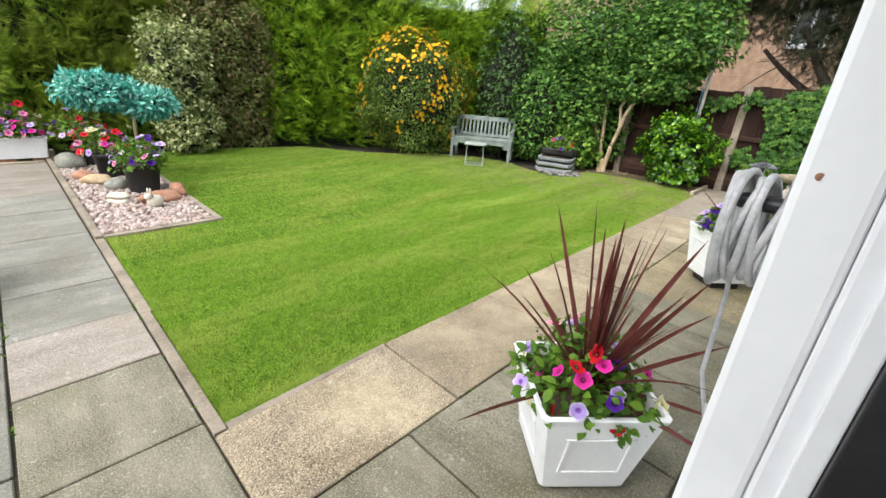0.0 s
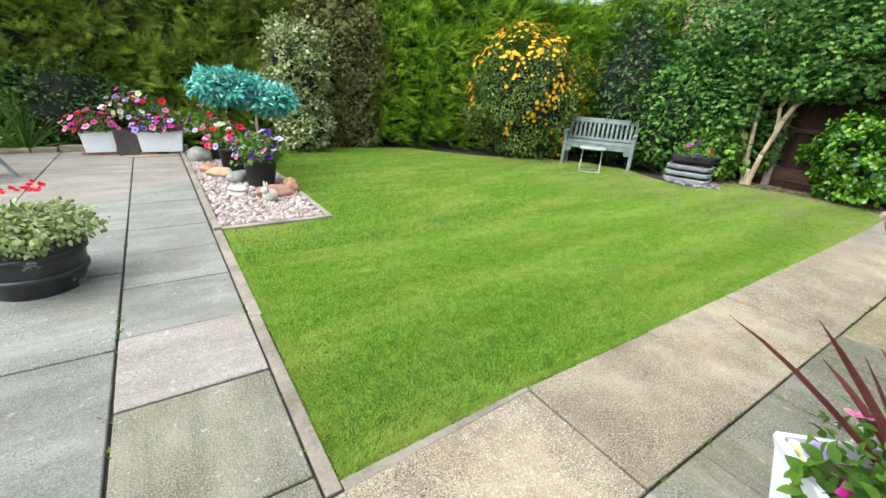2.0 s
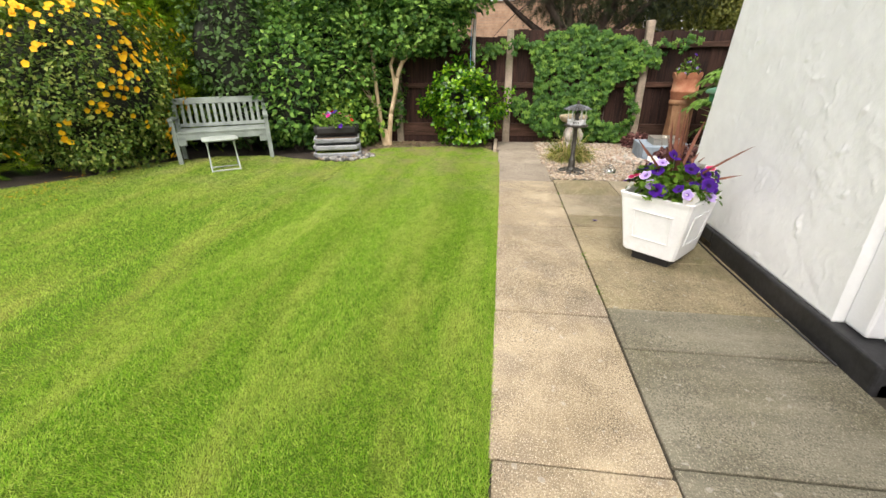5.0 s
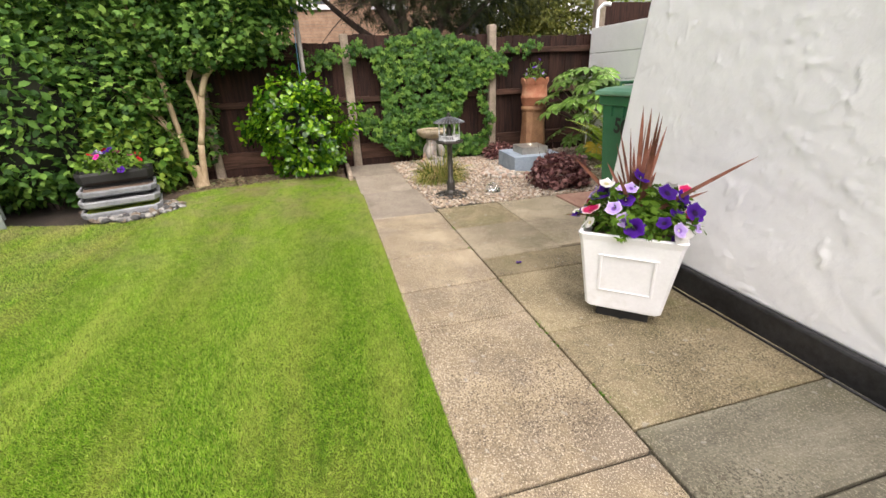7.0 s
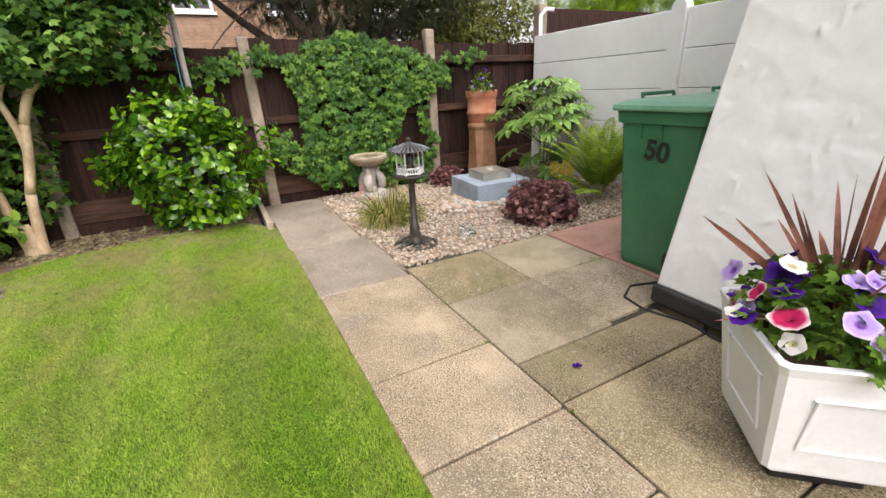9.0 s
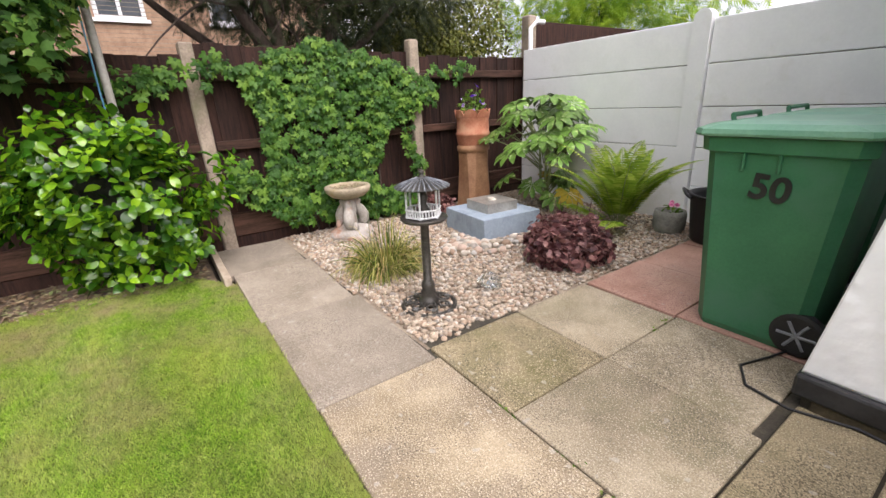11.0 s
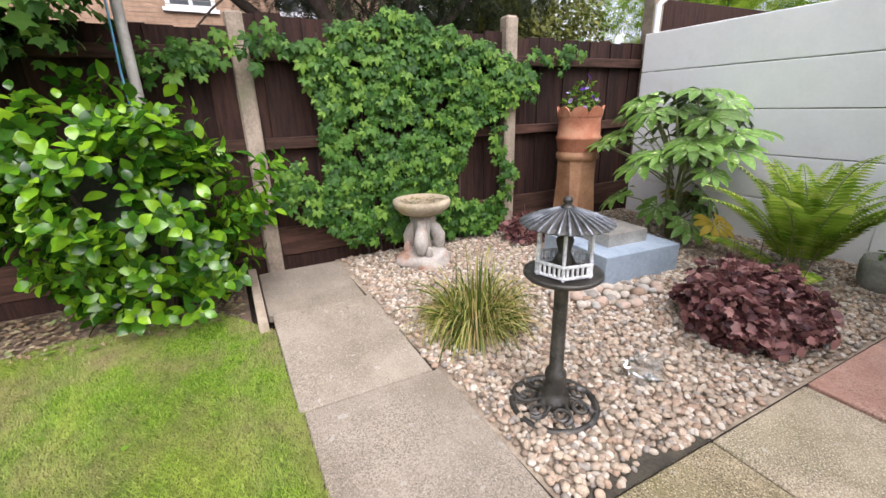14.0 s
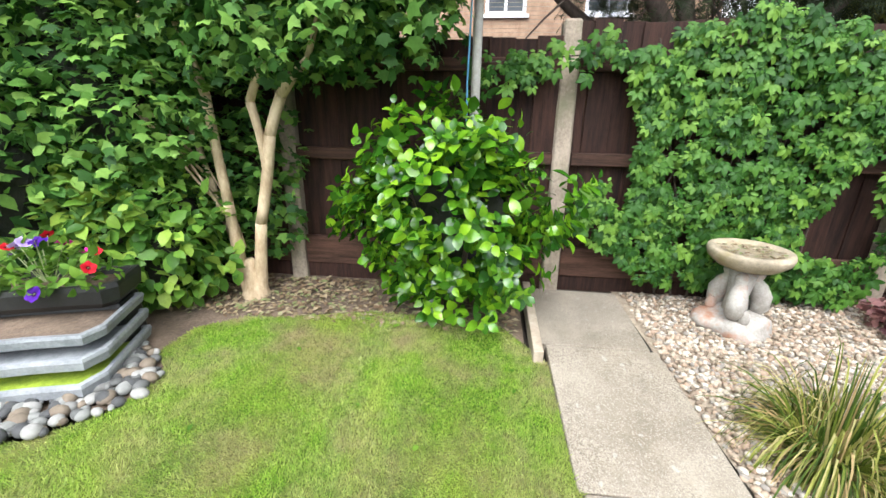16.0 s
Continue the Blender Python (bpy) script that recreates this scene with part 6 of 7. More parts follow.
for i in range(3):
    a = i * 2.09 + 0.5
    c, d = math.cos(a), math.sin(a)
    tube(bm, [(0.10 * c, 0.10 * d, 0.09), (0.125 * c, 0.125 * d, 0.13), (0.12 * c, 0.12 * d, 0.19), (0.095 * c, 0.095 * d, 0.25), (0.07 * c, 0.07 * d, 0.29), (0.075 * c, 0.075 * d, 0.325), (0.07 * c, 0.07 * d, 0.35)],
         [0.025, 0.045, 0.052, 0.042, 0.03, 0.036, 0.018], 14)
    stone(bm, (0.11 * c - 0.05 * d, 0.11 * d + 0.05 * c, 0.11), (0.03, 0.03, 0.045), 0.15, 2, i + 8)
part("pedestal", bm, BATH_PALE, bath, "weathered pale and rust carved pedestal", True)
bm = bmesh.new()
stone(bm, (0, 0, 0.03), (0.19, 0.19, 0.085), 0.3, 3, 9)
for v in bm.verts:
    v.co.z = max(v.co.z, -0.02)
part("base", bm, BATH_PALE, bath, smooth=True)
r_ = np.random.default_rng(9)
k = 160
a = r_.uniform(0, 6.28, k)
d = 0.15 * np.sqrt(r_.random(k))
p = np.column_stack([d * np.cos(a), d * np.sin(a), 0.455 + 0.012 * r_.random(k)])
ob = scatter("dry_leaves", LEAFLET, p, unit(r_.normal(size=(k, 3)) * (1, 1, 0.1)), np.tile((0, 0, 1.0), (k, 1)), 0.03 * r_.uniform(0.6, 1.3, k), LITTER, bath, "dry brown leaf scraps")
ob["kind"] = "stuff"

bt = thing("bird_table", "bronzed metal bird feeder with a ribbed umbrella roof on a column", "bird feeder", at=(6.355, 0.925, 0.0))
bm = bmesh.new()
lathe(bm, [(0.166, -0.02), (0.166, 0.018), (0.147, 0.022), (0.141, 0.012), (0.141, 0.0)], 36)
part("base_ring", bm, IRON, bt, smooth=True)
for i in range(7):
    bm = bmesh.new()
    a = 2 * math.pi * i / 7
    pts = []
    for j in range(15):
        q = j / 14 * 2 * math.pi * 1.25
        rad_ = 0.038 * (1 - 0.045 * j)
        pts.append((0.102 + rad_ * math.cos(q), rad_ * math.sin(q), 0.03 + 0.02 * (1 - (0.102 + rad_ * math.cos(q)) / 0.14)))
    tube(bm, pts, 0.007, 6)
    tube(bm, [(0.035, 0.02, 0.05), (0.09, 0.035, 0.035), (0.15, 0.03, 0.016)], 0.006, 6)
    ob = part("scroll", bm, IRON, bt)
    ob.matrix_basis = pose(0, 0, 0, 0, 0, math.degrees(a))
bm = bmesh.new()
lathe(bm, [(0.06, 0.0), (0.058, 0.05), (0.045, 0.06), (0.04, 0.085), (0.044, 0.10), (0.036, 0.115), (0.04, 0.14), (0.036, 0.16), (0.026, 0.17), (0.024, 0.5), (0.03, 0.51), (0.05, 0.525)], 20)
part("column", bm, IRON, bt, smooth=True)
bm = bmesh.new()
lathe(bm, [(0.05, 0.52), (0.124, 0.532), (0.133, 0.543), (0.130, 0.552), (0.121, 0.548), (0.0, 0.545)], 36, cap=False)
part("tray", bm, IRON, bt, smooth=True)
for i in range(6):
    a, b = 2 * math.pi * i / 6 + 0.3, 2 * math.pi * (i + 1) / 6 + 0.3
    bm = bmesh.new()
    tube(bm, [(0.095 * math.cos(a), 0.095 * math.sin(a), 0.55), (0.095 * math.cos(a), 0.095 * math.sin(a), 0.735)], 0.006, 8)
    part("pillar", bm, SILVER_WHITE, bt)
    bm = bmesh.new()
    for z in (0.56, 0.598):
        tube(bm, [(0.1 * math.cos(a), 0.1 * math.sin(a), z), (0.1 * math.cos(b), 0.1 * math.sin(b), z)], 0.006, 6)
    for q in np.linspace(0.15, 0.85, 5):
        px, py = 0.1 * (math.cos(a) * (1 - q) + math.cos(b) * q), 0.1 * (math.sin(a) * (1 - q) + math.sin(b) * q)
        tube(bm, [(px, py, 0.56), (px, py, 0.598)], 0.005, 5)
    part("railing", bm, SILVER_WHITE, bt, "silvery white railing")
bm = bmesh.new()
lathe(bm, [(0.035, 0.55), (0.04, 0.58), (0.02, 0.62), (0.03, 0.66), (0.01, 0.70)], 14)
part("seed_cup", bm, IRON, bt, smooth=True)
bm = bmesh.new()
pleats = 28
loft(bm, [circle(0.138, 0.714, pleats * 6, wave=0.0035, k=pleats), circle(0.145, 0.718, pleats * 6, wave=0.005, k=pleats), circle(0.098, 0.738, pleats * 6, wave=0.004, k=pleats), circle(0.052, 0.757, pleats * 6, wave=0.002, k=pleats),
          circle(0.018, 0.768, pleats * 6)])
roof = part("roof", bm, IRON, bt, "dark pleated umbrella roof with silver ridges")
for i in range(pleats):
    a = 2 * math.pi * i / pleats
    c, d = math.cos(a), math.sin(a)
    bm = bmesh.new()
    tube(bm, [(0.022 * c, 0.022 * d, 0.769), (0.056 * c, 0.056 * d, 0.7575), (0.101 * c, 0.101 * d, 0.7405), (0.150 * c, 0.150 * d, 0.719)], [0.0015, 0.003, 0.0045, 0.0052], 6)
    part("ridge", bm, IRON_SILVER, roof, smooth=True)
bm = bmesh.new()
lathe(bm, [(0.024, 0.762), (0.02, 0.775), (0.011, 0.781), (0.016, 0.790), (0.015, 0.80), (0.006, 0.806)], 14)
part("finial", bm, IRON, bt, smooth=True)

block = thing("fountain_block", "square blue-grey painted block with a steel box on top", "fountain", at=(7.32, -0.40, 0), yaw=-4)
bm = bmesh.new()
box(bm, (0, 0, 0.085), (0.62, 0.62, 0.21), 0.006)
part("block", bm, BLUE_BLOCK, block)
bm = bmesh.new()
inner = [square(0.165, 0.165, 0.19), square(0.165, 0.165, 0.275), [(0.05 * math.cos(a), 0.05 * math.sin(a), 0.276) for a in (-2.356, -0.785, 0.785, 2.356)], [(0.045 * math.cos(a), 0.045 * math.sin(a), 0.23) for a in (-2.356, -0.785, 0.785, 2.356)]]
loft(bm, inner)
part("steel_box", bm, STEEL, block, "stained steel box with an opening")
bm = bmesh.new()
stone(bm, (0.0, 0.0, 0.278), (0.05, 0.04, 0.018), 0.2, 2, 3)
part("pebble", bm, BOULDER_PALE, block, "pale pebble on the opening", True)

chim = thing("chimney_pot", "old terracotta chimney pot with a scalloped crown", "chimney pot", at=(8.12, -0.83, 0))
bm = bmesh.new()
rings = []
for z, a_, c_ in ((0.0, 0.155, 0.03), (0.06, 0.15, 0.04), (0.45, 0.14, 0.06), (0.62, 0.145, 0.07)):
    rings.append(square(a_, a_, z, c_))
loft(bm, rings)
part("lower_shaft", bm, BUFF_CLAY, chim, "buff glazed lower shaft")
bm = bmesh.new()
lathe(bm, [(0.145, 0.60), (0.175, 0.63), (0.178, 0.67), (0.160, 0.69), (0.160, 0.70)], 28)
part("collar", bm, BUFF_CLAY, chim, smooth=True)
bm = bmesh.new()
lathe(bm, [(0.16, 0.69), (0.172, 0.72), (0.178, 0.78), (0.185, 0.79), (0.187, 0.81), (0.175, 0.82), (0.17, 0.94), (0.18, 0.985), (0.16, 0.985), (0.15, 0.93), (0.0, 0.93)], 28, cap=False)
part("drum", bm, TERRACOTTA, chim, smooth=True)
bm = bmesh.new()
n_ = 48
lo, hi, li, hi2 = [], [], [], []
for i in range(n_):
    a = 2 * math.pi * i / n_
    h = 1.0 + 0.055 * abs(math.cos(4 * a)) ** 0.6
    lo.append((0.18 * math.cos(a), 0.18 * math.sin(a), 0.97))
    hi.append((0.192 * math.cos(a), 0.192 * math.sin(a), h))
    hi2.append((0.175 * math.cos(a), 0.175 * math.sin(a), h))
    li.append((0.162 * math.cos(a), 0.162 * math.sin(a), 0.97))
loft(bm, [lo, hi, hi2, li], cap=False)
part("scalloped_crown", bm, TERRACOTTA, chim)
bedding("lobelia", "small blue-violet flowers growing in the chimney pot", (8.12, -0.83, 0), (0.14, 0.14), 1.02, ("lilac", "purple", "lilac"), 12, 150, 91, 0.2, 0.04, 0.05)
strap_plant("striped_sedge", "striped green and gold ornamental sedge clump", (7.03, 0.86, 0.0), 1500, 0.44, 0.009, CAREX, 92, 0.40, 0.0, 5.0, "ornamental grass", clump=0.11, seg=7)


def heuchera(name, label, at, r_h, h, n, seed, size=0.085):
    t = thing(name, label, "plant", at=at)
    crown("foliage", t, HEUCHERA_LEAF, n, (0, 0, h * 0.42), (r_h, r_h, h * 0.6), size, CRINKLE, seed, 0.5, 0.25, 0.25, 0.0)
    bm = bmesh.new()
    rr = random.Random(seed)
    for i in range(14):
        a, q = rr.uniform(0, 6.28), rr.uniform(0.2, 0.8) * r_h
        tube(bm, [(0.3 * q * math.cos(a), 0.3 * q * math.sin(a), 0), (q * math.cos(a), q * math.sin(a), h * 0.8), (q * 1.2 * math.cos(a), q * 1.2 * math.sin(a), h * rr.uniform(1.1, 1.45))], [0.003, 0.0025, 0.0015], 5)
    part("flower_stem", bm, LEAFSTEM, t, "thin dark flower stems")["kind"] = "stuff"
    return t


LEAFSTEM = surface("plum_stem", (0.07, 0.03, 0.03), (0.16, 0.08, 0.06), 0.6, 9, 60, 0.1, 0.001)
heuchera("heuchera", "mound of plum-purple crinkled heuchera leaves", (6.33, -0.26, 0), 0.30, 0.31, 2300, 93, 0.036)
heuchera("heuchera", "small dark purple heuchera by the fence", (8.05, -0.28, 0), 0.2, 0.2, 420, 94, 0.04)

def hand_leaf(lobes=9):
    """A deeply cut hand of pointed lobes, each folded along its rib and drooping at the tip."""
    v, f = [(0, 0, 0.02)], []
    for i in range(lobes):
        a = radians(-128 + 256 * i / (lobes - 1))
        l = 0.66 + 0.34 * math.cos(a * 0.6)
        c, d = math.sin(a), math.cos(a)
        b = len(v)
        for q, w, z in ((0.32, 0.06, 0.035), (0.62, 0.165, 0.02), (0.84, 0.115, -0.06), (1.0, 0.0, -0.15)):
            v += [(c * l * q - d * w, d * l * q + c * w, z + 0.03 * (w > 0)), (c * l * q, d * l * q, z), (c * l * q + d * w, d * l * q - c * w, z + 0.03 * (w > 0))]
        f += [(0, b + 1, b), (0, b + 2, b + 1)]
        for k in range(3):
            o = b + 3 * k
            f += [(o, o + 1, o + 4), (o, o + 4, o + 3), (o + 1, o + 2, o + 5), (o + 1, o + 5, o + 4)]
    return v, f


fat = thing("fatsia", "variegated fatsia with big hand-shaped leaves on bare stems", "shrub", at=(7.48, -1.28, 0))
hand_mesh = raw_mesh("leaf_blade", *hand_leaf())
hand_mesh.materials.append(FATSIA_LEAF)
hand_old = raw_mesh("leaf_blade", *hand_leaf())
hand_old.materials.append(YELLOW_LEAF)
fr = random.Random(6)
stalk = bmesh.new()
heads = []
for i in range(66):
    a = fr.uniform(0, 6.28)
    if i < 12:
        q, z = fr.uniform(0.2, 0.45), fr.uniform(0.14, 0.38)
    else:
        k = fr.random() ** 0.6
        q, z = 0.12 + 0.46 * k, 1.12 - 0.42 * k * k + fr.uniform(-0.13, 0.05)
    q *= 0.72 if math.sin(a) < -0.3 else 1.0
    tip = Vector((q * math.cos(a), q * math.sin(a), z))
    root = Vector((0.06 * math.cos(a), 0.06 * math.sin(a), z * 0.62))
    tube(stalk, [root, root.lerp(tip, 0.55) + Vector((0, 0, 0.03)), tip], [0.006, 0.005, 0.0035], 6)
    heads.append((tip, a, i < 12))
for a in (0.4, 2.4, 4.4):
    tube(stalk, [(0, 0, -0.05), (0.05 * math.cos(a), 0.05 * math.sin(a), 0.35), (0.07 * math.cos(a), 0.07 * math.sin(a), 0.78)], [0.018, 0.014, 0.009], 8)
part("stem", stalk, STEM_GREEN, fat, smooth=True)["kind"] = "stuff"
for i, (tip, a, low) in enumerate(heads):
    ob = new("leaf", hand_old if i in (2, 6) else hand_mesh)
    out = Vector((math.cos(a), math.sin(a), -0.15 - fr.uniform(0, 0.45) - 0.4 * low))
    up = Vector((0.4 * math.cos(a) + fr.uniform(-0.2, 0.2), 0.4 * math.sin(a) + 0.2 + fr.uniform(-0.2, 0.2), 1.0))
    right = out.cross(up).normalized()
    f = out.normalized()
    u = right.cross(f)
    s = fr.uniform(0.15, 0.23)
    ob.matrix_basis = Matrix.Translation(tip) @ Matrix((right, f, u)).transposed().to_4x4() @ Matrix.Diagonal((s, s, s, 1))
    ob.parent = fat

fern = thing("fern", "arching green fern with feathery fronds beside the wall", "fern", at=(6.56, -1.24, 0))
fr = np.random.default_rng(12)
for i in range(26):
    a, up, l = 2.4 * i + fr.uniform(-0.3, 0.3), fr.uniform(0.62, 0.95), fr.uniform(0.72, 0.98)
    if i % 7 == 0:
        up, l = 0.35, 0.6
    if math.sin(a) < -0.1:
        l, up = l * 0.85, max(up, 0.86)
    p = np.array((0.03 * math.cos(a), 0.03 * math.sin(a), 0.02))
    d = unit(np.array((math.cos(a) * (1.05 - up), math.sin(a) * (1.05 - up), up)))
    pos, ahead, above, size, rib = [], [], [], [], [tuple(p)]
    side = unit(np.cross(d, (0, 0, 1)))
    for k in range(34):
        q = k / 33
        dd = unit(d + np.array((math.cos(a), math.sin(a), -0.85)) * q * q * 0.75)
        p = p + dd * l / 34
        rib.append(tuple(p))
        if k > 4:
            ln = 0.125 * math.sin(math.pi * min(1.0, 0.16 + 0.82 * q)) ** 0.9 + 0.006
            nrm = np.cross(side, dd)
            for s_ in (-1, 1):
                pos.append(p.copy())
                ahead.append(side * s_ + dd * 0.35 - np.array((0, 0, 0.15)))
                above.append(nrm)
                size.append((0.03, ln, ln))
    fo = scatter("frond", LEAFLET, np.array(pos), np.array(ahead), np.array(above), np.array(size) * (1.4, 1, 1), FERN_LEAF, fern)
    bm = bmesh.new()
    tube(bm, rib[::3], 0.003, 4)
    part("rib", bm, STEM_GREEN, fo)

tub = thing("rubber_tub", "black flexible rubber garden tub with two handles", "tub", at=(5.80, -1.45, 0.012))
bm = bmesh.new()
lathe(bm, [(0.205, 0.0), (0.215, 0.01), (0.25, 0.355), (0.262, 0.36), (0.262, 0.375), (0.245, 0.375), (0.235, 0.34), (0.2, 0.02), (0.0, 0.02)], 36, cap=False)
part("tub", bm, RUBBER, tub, smooth=True)
for s_ in (-1, 1):
    bm = bmesh.new()
    tube(bm, [(s_ * 0.25, -0.12, 0.35), (s_ * 0.285, -0.09, 0.375), (s_ * 0.30, 0, 0.4), (s_ * 0.285, 0.09, 0.375), (s_ * 0.25, 0.12, 0.35)], 0.013, 8)
    ob = part("handle", bm, RUBBER, tub, smooth=True)
    ob.matrix_basis = pose(0, 0, 0, 0, 0, 30)
cpot = thing("stone_pot", "round mossy stone pot with a small orange flower", "plant pot", at=(6.2, -1.42, 0))
bm = bmesh.new()
lathe(bm, [(0.10, 0), (0.125, 0.05), (0.13, 0.15), (0.12, 0.19), (0.105, 0.19), (0.1, 0.15), (0.0, 0.15)], 22, cap=False)
part("pot", bm, BOULDER_GREY, cpot, smooth=True)
r_ = np.random.default_rng(2)
blooms(cpot, [("pink", Vector((r_.normal(0, 0.03), r_.normal(0, 0.03), 0.24 + 0.02 * r_.random())), Vector((-0.5, 0.6, 1))) for _ in range(4)], 3, 0.045)
crown("foliage", cpot, BEDDING_LEAF, 40, (0, 0, 0.18), (0.07, 0.07, 0.06), 0.04, LEAF, 95, 0.3, 0.3, 0.1, 0.15)
bm = bmesh.new()
stone(bm, (0, 0, 0.045), (0.075, 0.06, 0.055), 0.6, 2, 3)
gl = part("glass_lump", bm, ROUGH_GLASS, None)
gl.matrix_basis = pose(6.30, 0.50, 0.015, 0, 0, 20)
tagged(gl, "lump of clear frosted slag glass on the pebbles", "glass")


# ---- wheelie bins ----
def wheelie_bin(at, yaw, label, number=False):
    t = thing("wheelie_bin", label, "wheelie bin", "wheelie bins", at, yaw)
    bm = bmesh.new()
    loft(bm, [square(0.205, 0.225, 0.0, 0.03), square(0.22, 0.235, 0.03, 0.04), square(0.275, 0.28, 0.86, 0.045), square(0.295, 0.30, 0.87, 0.045), square(0.30, 0.305, 0.93, 0.045), square(0.285, 0.29, 0.93, 0.045)])
    part("body", bm, PLASTIC_GREEN, t, "dark green plastic body")
    lid = bmesh.new()
    loft(lid, [square(0.325, 0.325, 0.935, 0.05), square(0.33, 0.33, 0.945, 0.05), square(0.325, 0.325, 0.965, 0.05), square(0.28, 0.29, 0.985, 0.06), square(0.2, 0.22, 0.995, 0.06)])
    lid_ob = part("lid", lid, LID_GREEN, t, "paler green lid")
    bm = bmesh.new()
    tube(bm, [(0.23, 0.14, 0.975), (0.24, 0.14, 1.015), (0.24, -0.14, 1.015), (0.23, -0.14, 0.975)], 0.011, 8)
    part("lid_handle", bm, PLASTIC_GREEN, lid_ob)
    bm = bmesh.new()
    tube(bm, [(-0.31, 0.2, 0.9), (-0.36, 0.2, 0.95), (-0.36, -0.2, 0.95), (-0.31, -0.2, 0.9)], 0.016, 8)
    part("rear_handle", bm, PLASTIC_GREEN, t)
    for s_ in (-1, 1):
        bm = bmesh.new()
        loft(bm, [[(-0.20 + 0.1 * k * math.cos(a), s_ * y_, 0.1 + 0.1 * k * math.sin(a)) for a in np.linspace(0, 2 * math.pi, 25)[:-1]] for y_, k in ((0.20, 0.85), (0.205, 1.0), (0.245, 1.0), (0.25, 0.85))])
        bmesh.ops.recalc_face_normals(bm, faces=bm.faces)
        w = part("wheel", bm, RUBBER, t)
        bm = bmesh.new()
        for a in np.linspace(0, 2 * math.pi, 7)[:-1]:
            tube(bm, [(-0.20, s_ * 0.252, 0.1), (-0.20 + 0.07 * math.cos(a), s_ * 0.252, 0.1 + 0.07 * math.sin(a))], 0.007, 5)
        part("rim", bm, SLATE, w)
    for cx in (-0.02, 0.11):
        bm = bmesh.new()
        box(bm, (0, 0, 0), (0.012, 0.02, 0.09), 0.003)
        ob = part("rib", bm, PLASTIC_GREEN, t)
        ob.matrix_basis = pose(cx, 0.283, 0.835, -3, 0, 0)
    if number:
        cu = bpy.data.curves.new("number_text", "FONT")
        cu.body, cu.size, cu.extrude, cu.align_x, cu.align_y = "50", 0.15, 0.0006, "CENTER", "CENTER"
        cu.offset = 0.004
        tmp = new("number", cu)
        dg = bpy.context.evaluated_depsgraph_get()
        me = bpy.data.meshes.new_from_object(tmp.evaluated_get(dg))
        bpy.data.objects.remove(tmp)
        ob = mesh_object("number", me, RUBBER, t, "hand-painted black number 50")
        ob.matrix_basis = pose(0.0, 0.274, 0.72, 93.1, 0, 180) @ pose(0, 0, 0.0045, 0, 0, -6)
    return t


wheelie_bin((5.10, -0.29, 0.012), 0, "green wheelie bin numbered 50 beside the house corner", True)
wheelie_bin((5.12, -1.0, 0.012), 0, "green wheelie bin standing behind another")
cable = thing("garden_cable", "thin black cable trailing along the wall foot", "cable")
bm = bmesh.new()
tube(bm, [(2.9, 0.32, 0.02), (3.3, 0.33, 0.016), (3.9, 0.34, 0.016), (4.35, 0.33, 0.016), (4.6, 0.3, 0.018), (4.78, 0.36, 0.016), (4.93, 0.33, 0.016), (5.0, 0.2, 0.016), (4.95, 0.05, 0.018), (4.9, -0.1, 0.03)], 0.0055, 6)
part("cord", bm, RUBBER, cable, smooth=True)
pet = thing("fallen_petal", "fallen purple petunia bloom on the paving", "petal", at=(4.62, 0.98, 0.017))
blooms(pet, [("purple", Vector((0, 0, 0.003)), Vector((0.2, 0, 1)))], 1, 0.05)

# ---- slabs, one by one ----
slab_cache = {}
def paving(x0, x1, y0, y1, mat, r):
    g = 0.0045
    w, d = round(x1 - x0 - 2 * g, 2), round(y1 - y0 - 2 * g, 2)
    key = (w, d, mat.name)
    if key not in slab_cache:
        bm = bmesh.new()
        loft(bm, [square(w / 2, d / 2, -0.045, 0.006), square(w / 2, d / 2, -0.004, 0.006), square(w / 2 - 0.004, d / 2 - 0.004, 0.0, 0.006)])
        me = bpy.data.meshes.new("slab")
        bm.normal_update()
        bm.to_mesh(me)
        bm.free()
        me.materials.append(mat)
        slab_cache[key] = me
    ob = new("slab", slab_cache[key])
    ob.matrix_basis = pose((x0 + x1) / 2, (y0 + y1) / 2, 0.008 + r.uniform(-0.003, 0.004), r.uniform(-0.15, 0.15), r.uniform(-0.15, 0.15), r.uniform(-0.25, 0.25))
    ob.parent = pavement
    return ob


pr = random.Random(17)
XS = [0.42, 1.34, 2.27, 3.19, 4.09, 4.48, 4.97, 5.87, 6.77, 7.66, 8.36]
for a, b in zip(XS, XS[1:]):
    dy = 0.0 if a < 5 else 0.01 if a < 6 else 0.03 if a < 7 else 0.05
    ob = paving(a, b, 1.18 + dy * 1.6, 1.765 + dy - (0.03 if a < 1.3 else 0.01 if a < 2 else 0.0), SLAB_BUFF if a < 5.8 else SLAB_DRAB, pr)
    if a < 1.3:
        for v in ob.data.vertices:
            if v.co.y > 0:
                v.co.y += 0.028 * (2 * v.co.x / (b - a)) - 0.022
XS = [-0.14, 0.42, 1.02, 1.66, 2.31, 2.93, 3.28, 3.88, 4.5, 4.77]
for i, (a, b) in enumerate(zip(XS, XS[1:])):
    paving(a, b, 0.30 if a > 0.5 else 0.25, 1.175, SLAB_OLIVE if b < 3.3 else SLAB_MOSS, pr)
for a, b, c, d, m in ((4.77, 5.39, 0.59, 1.175, SLAB_PALE), (5.39, 5.965, 0.59, 1.175, SLAB_MOSS), (4.81, 5.39, -0.02, 0.585, SLAB_PALE), (5.39, 5.965, -0.01, 0.585, SLAB_PALE)):
    paving(a, b, c, d, m, pr)
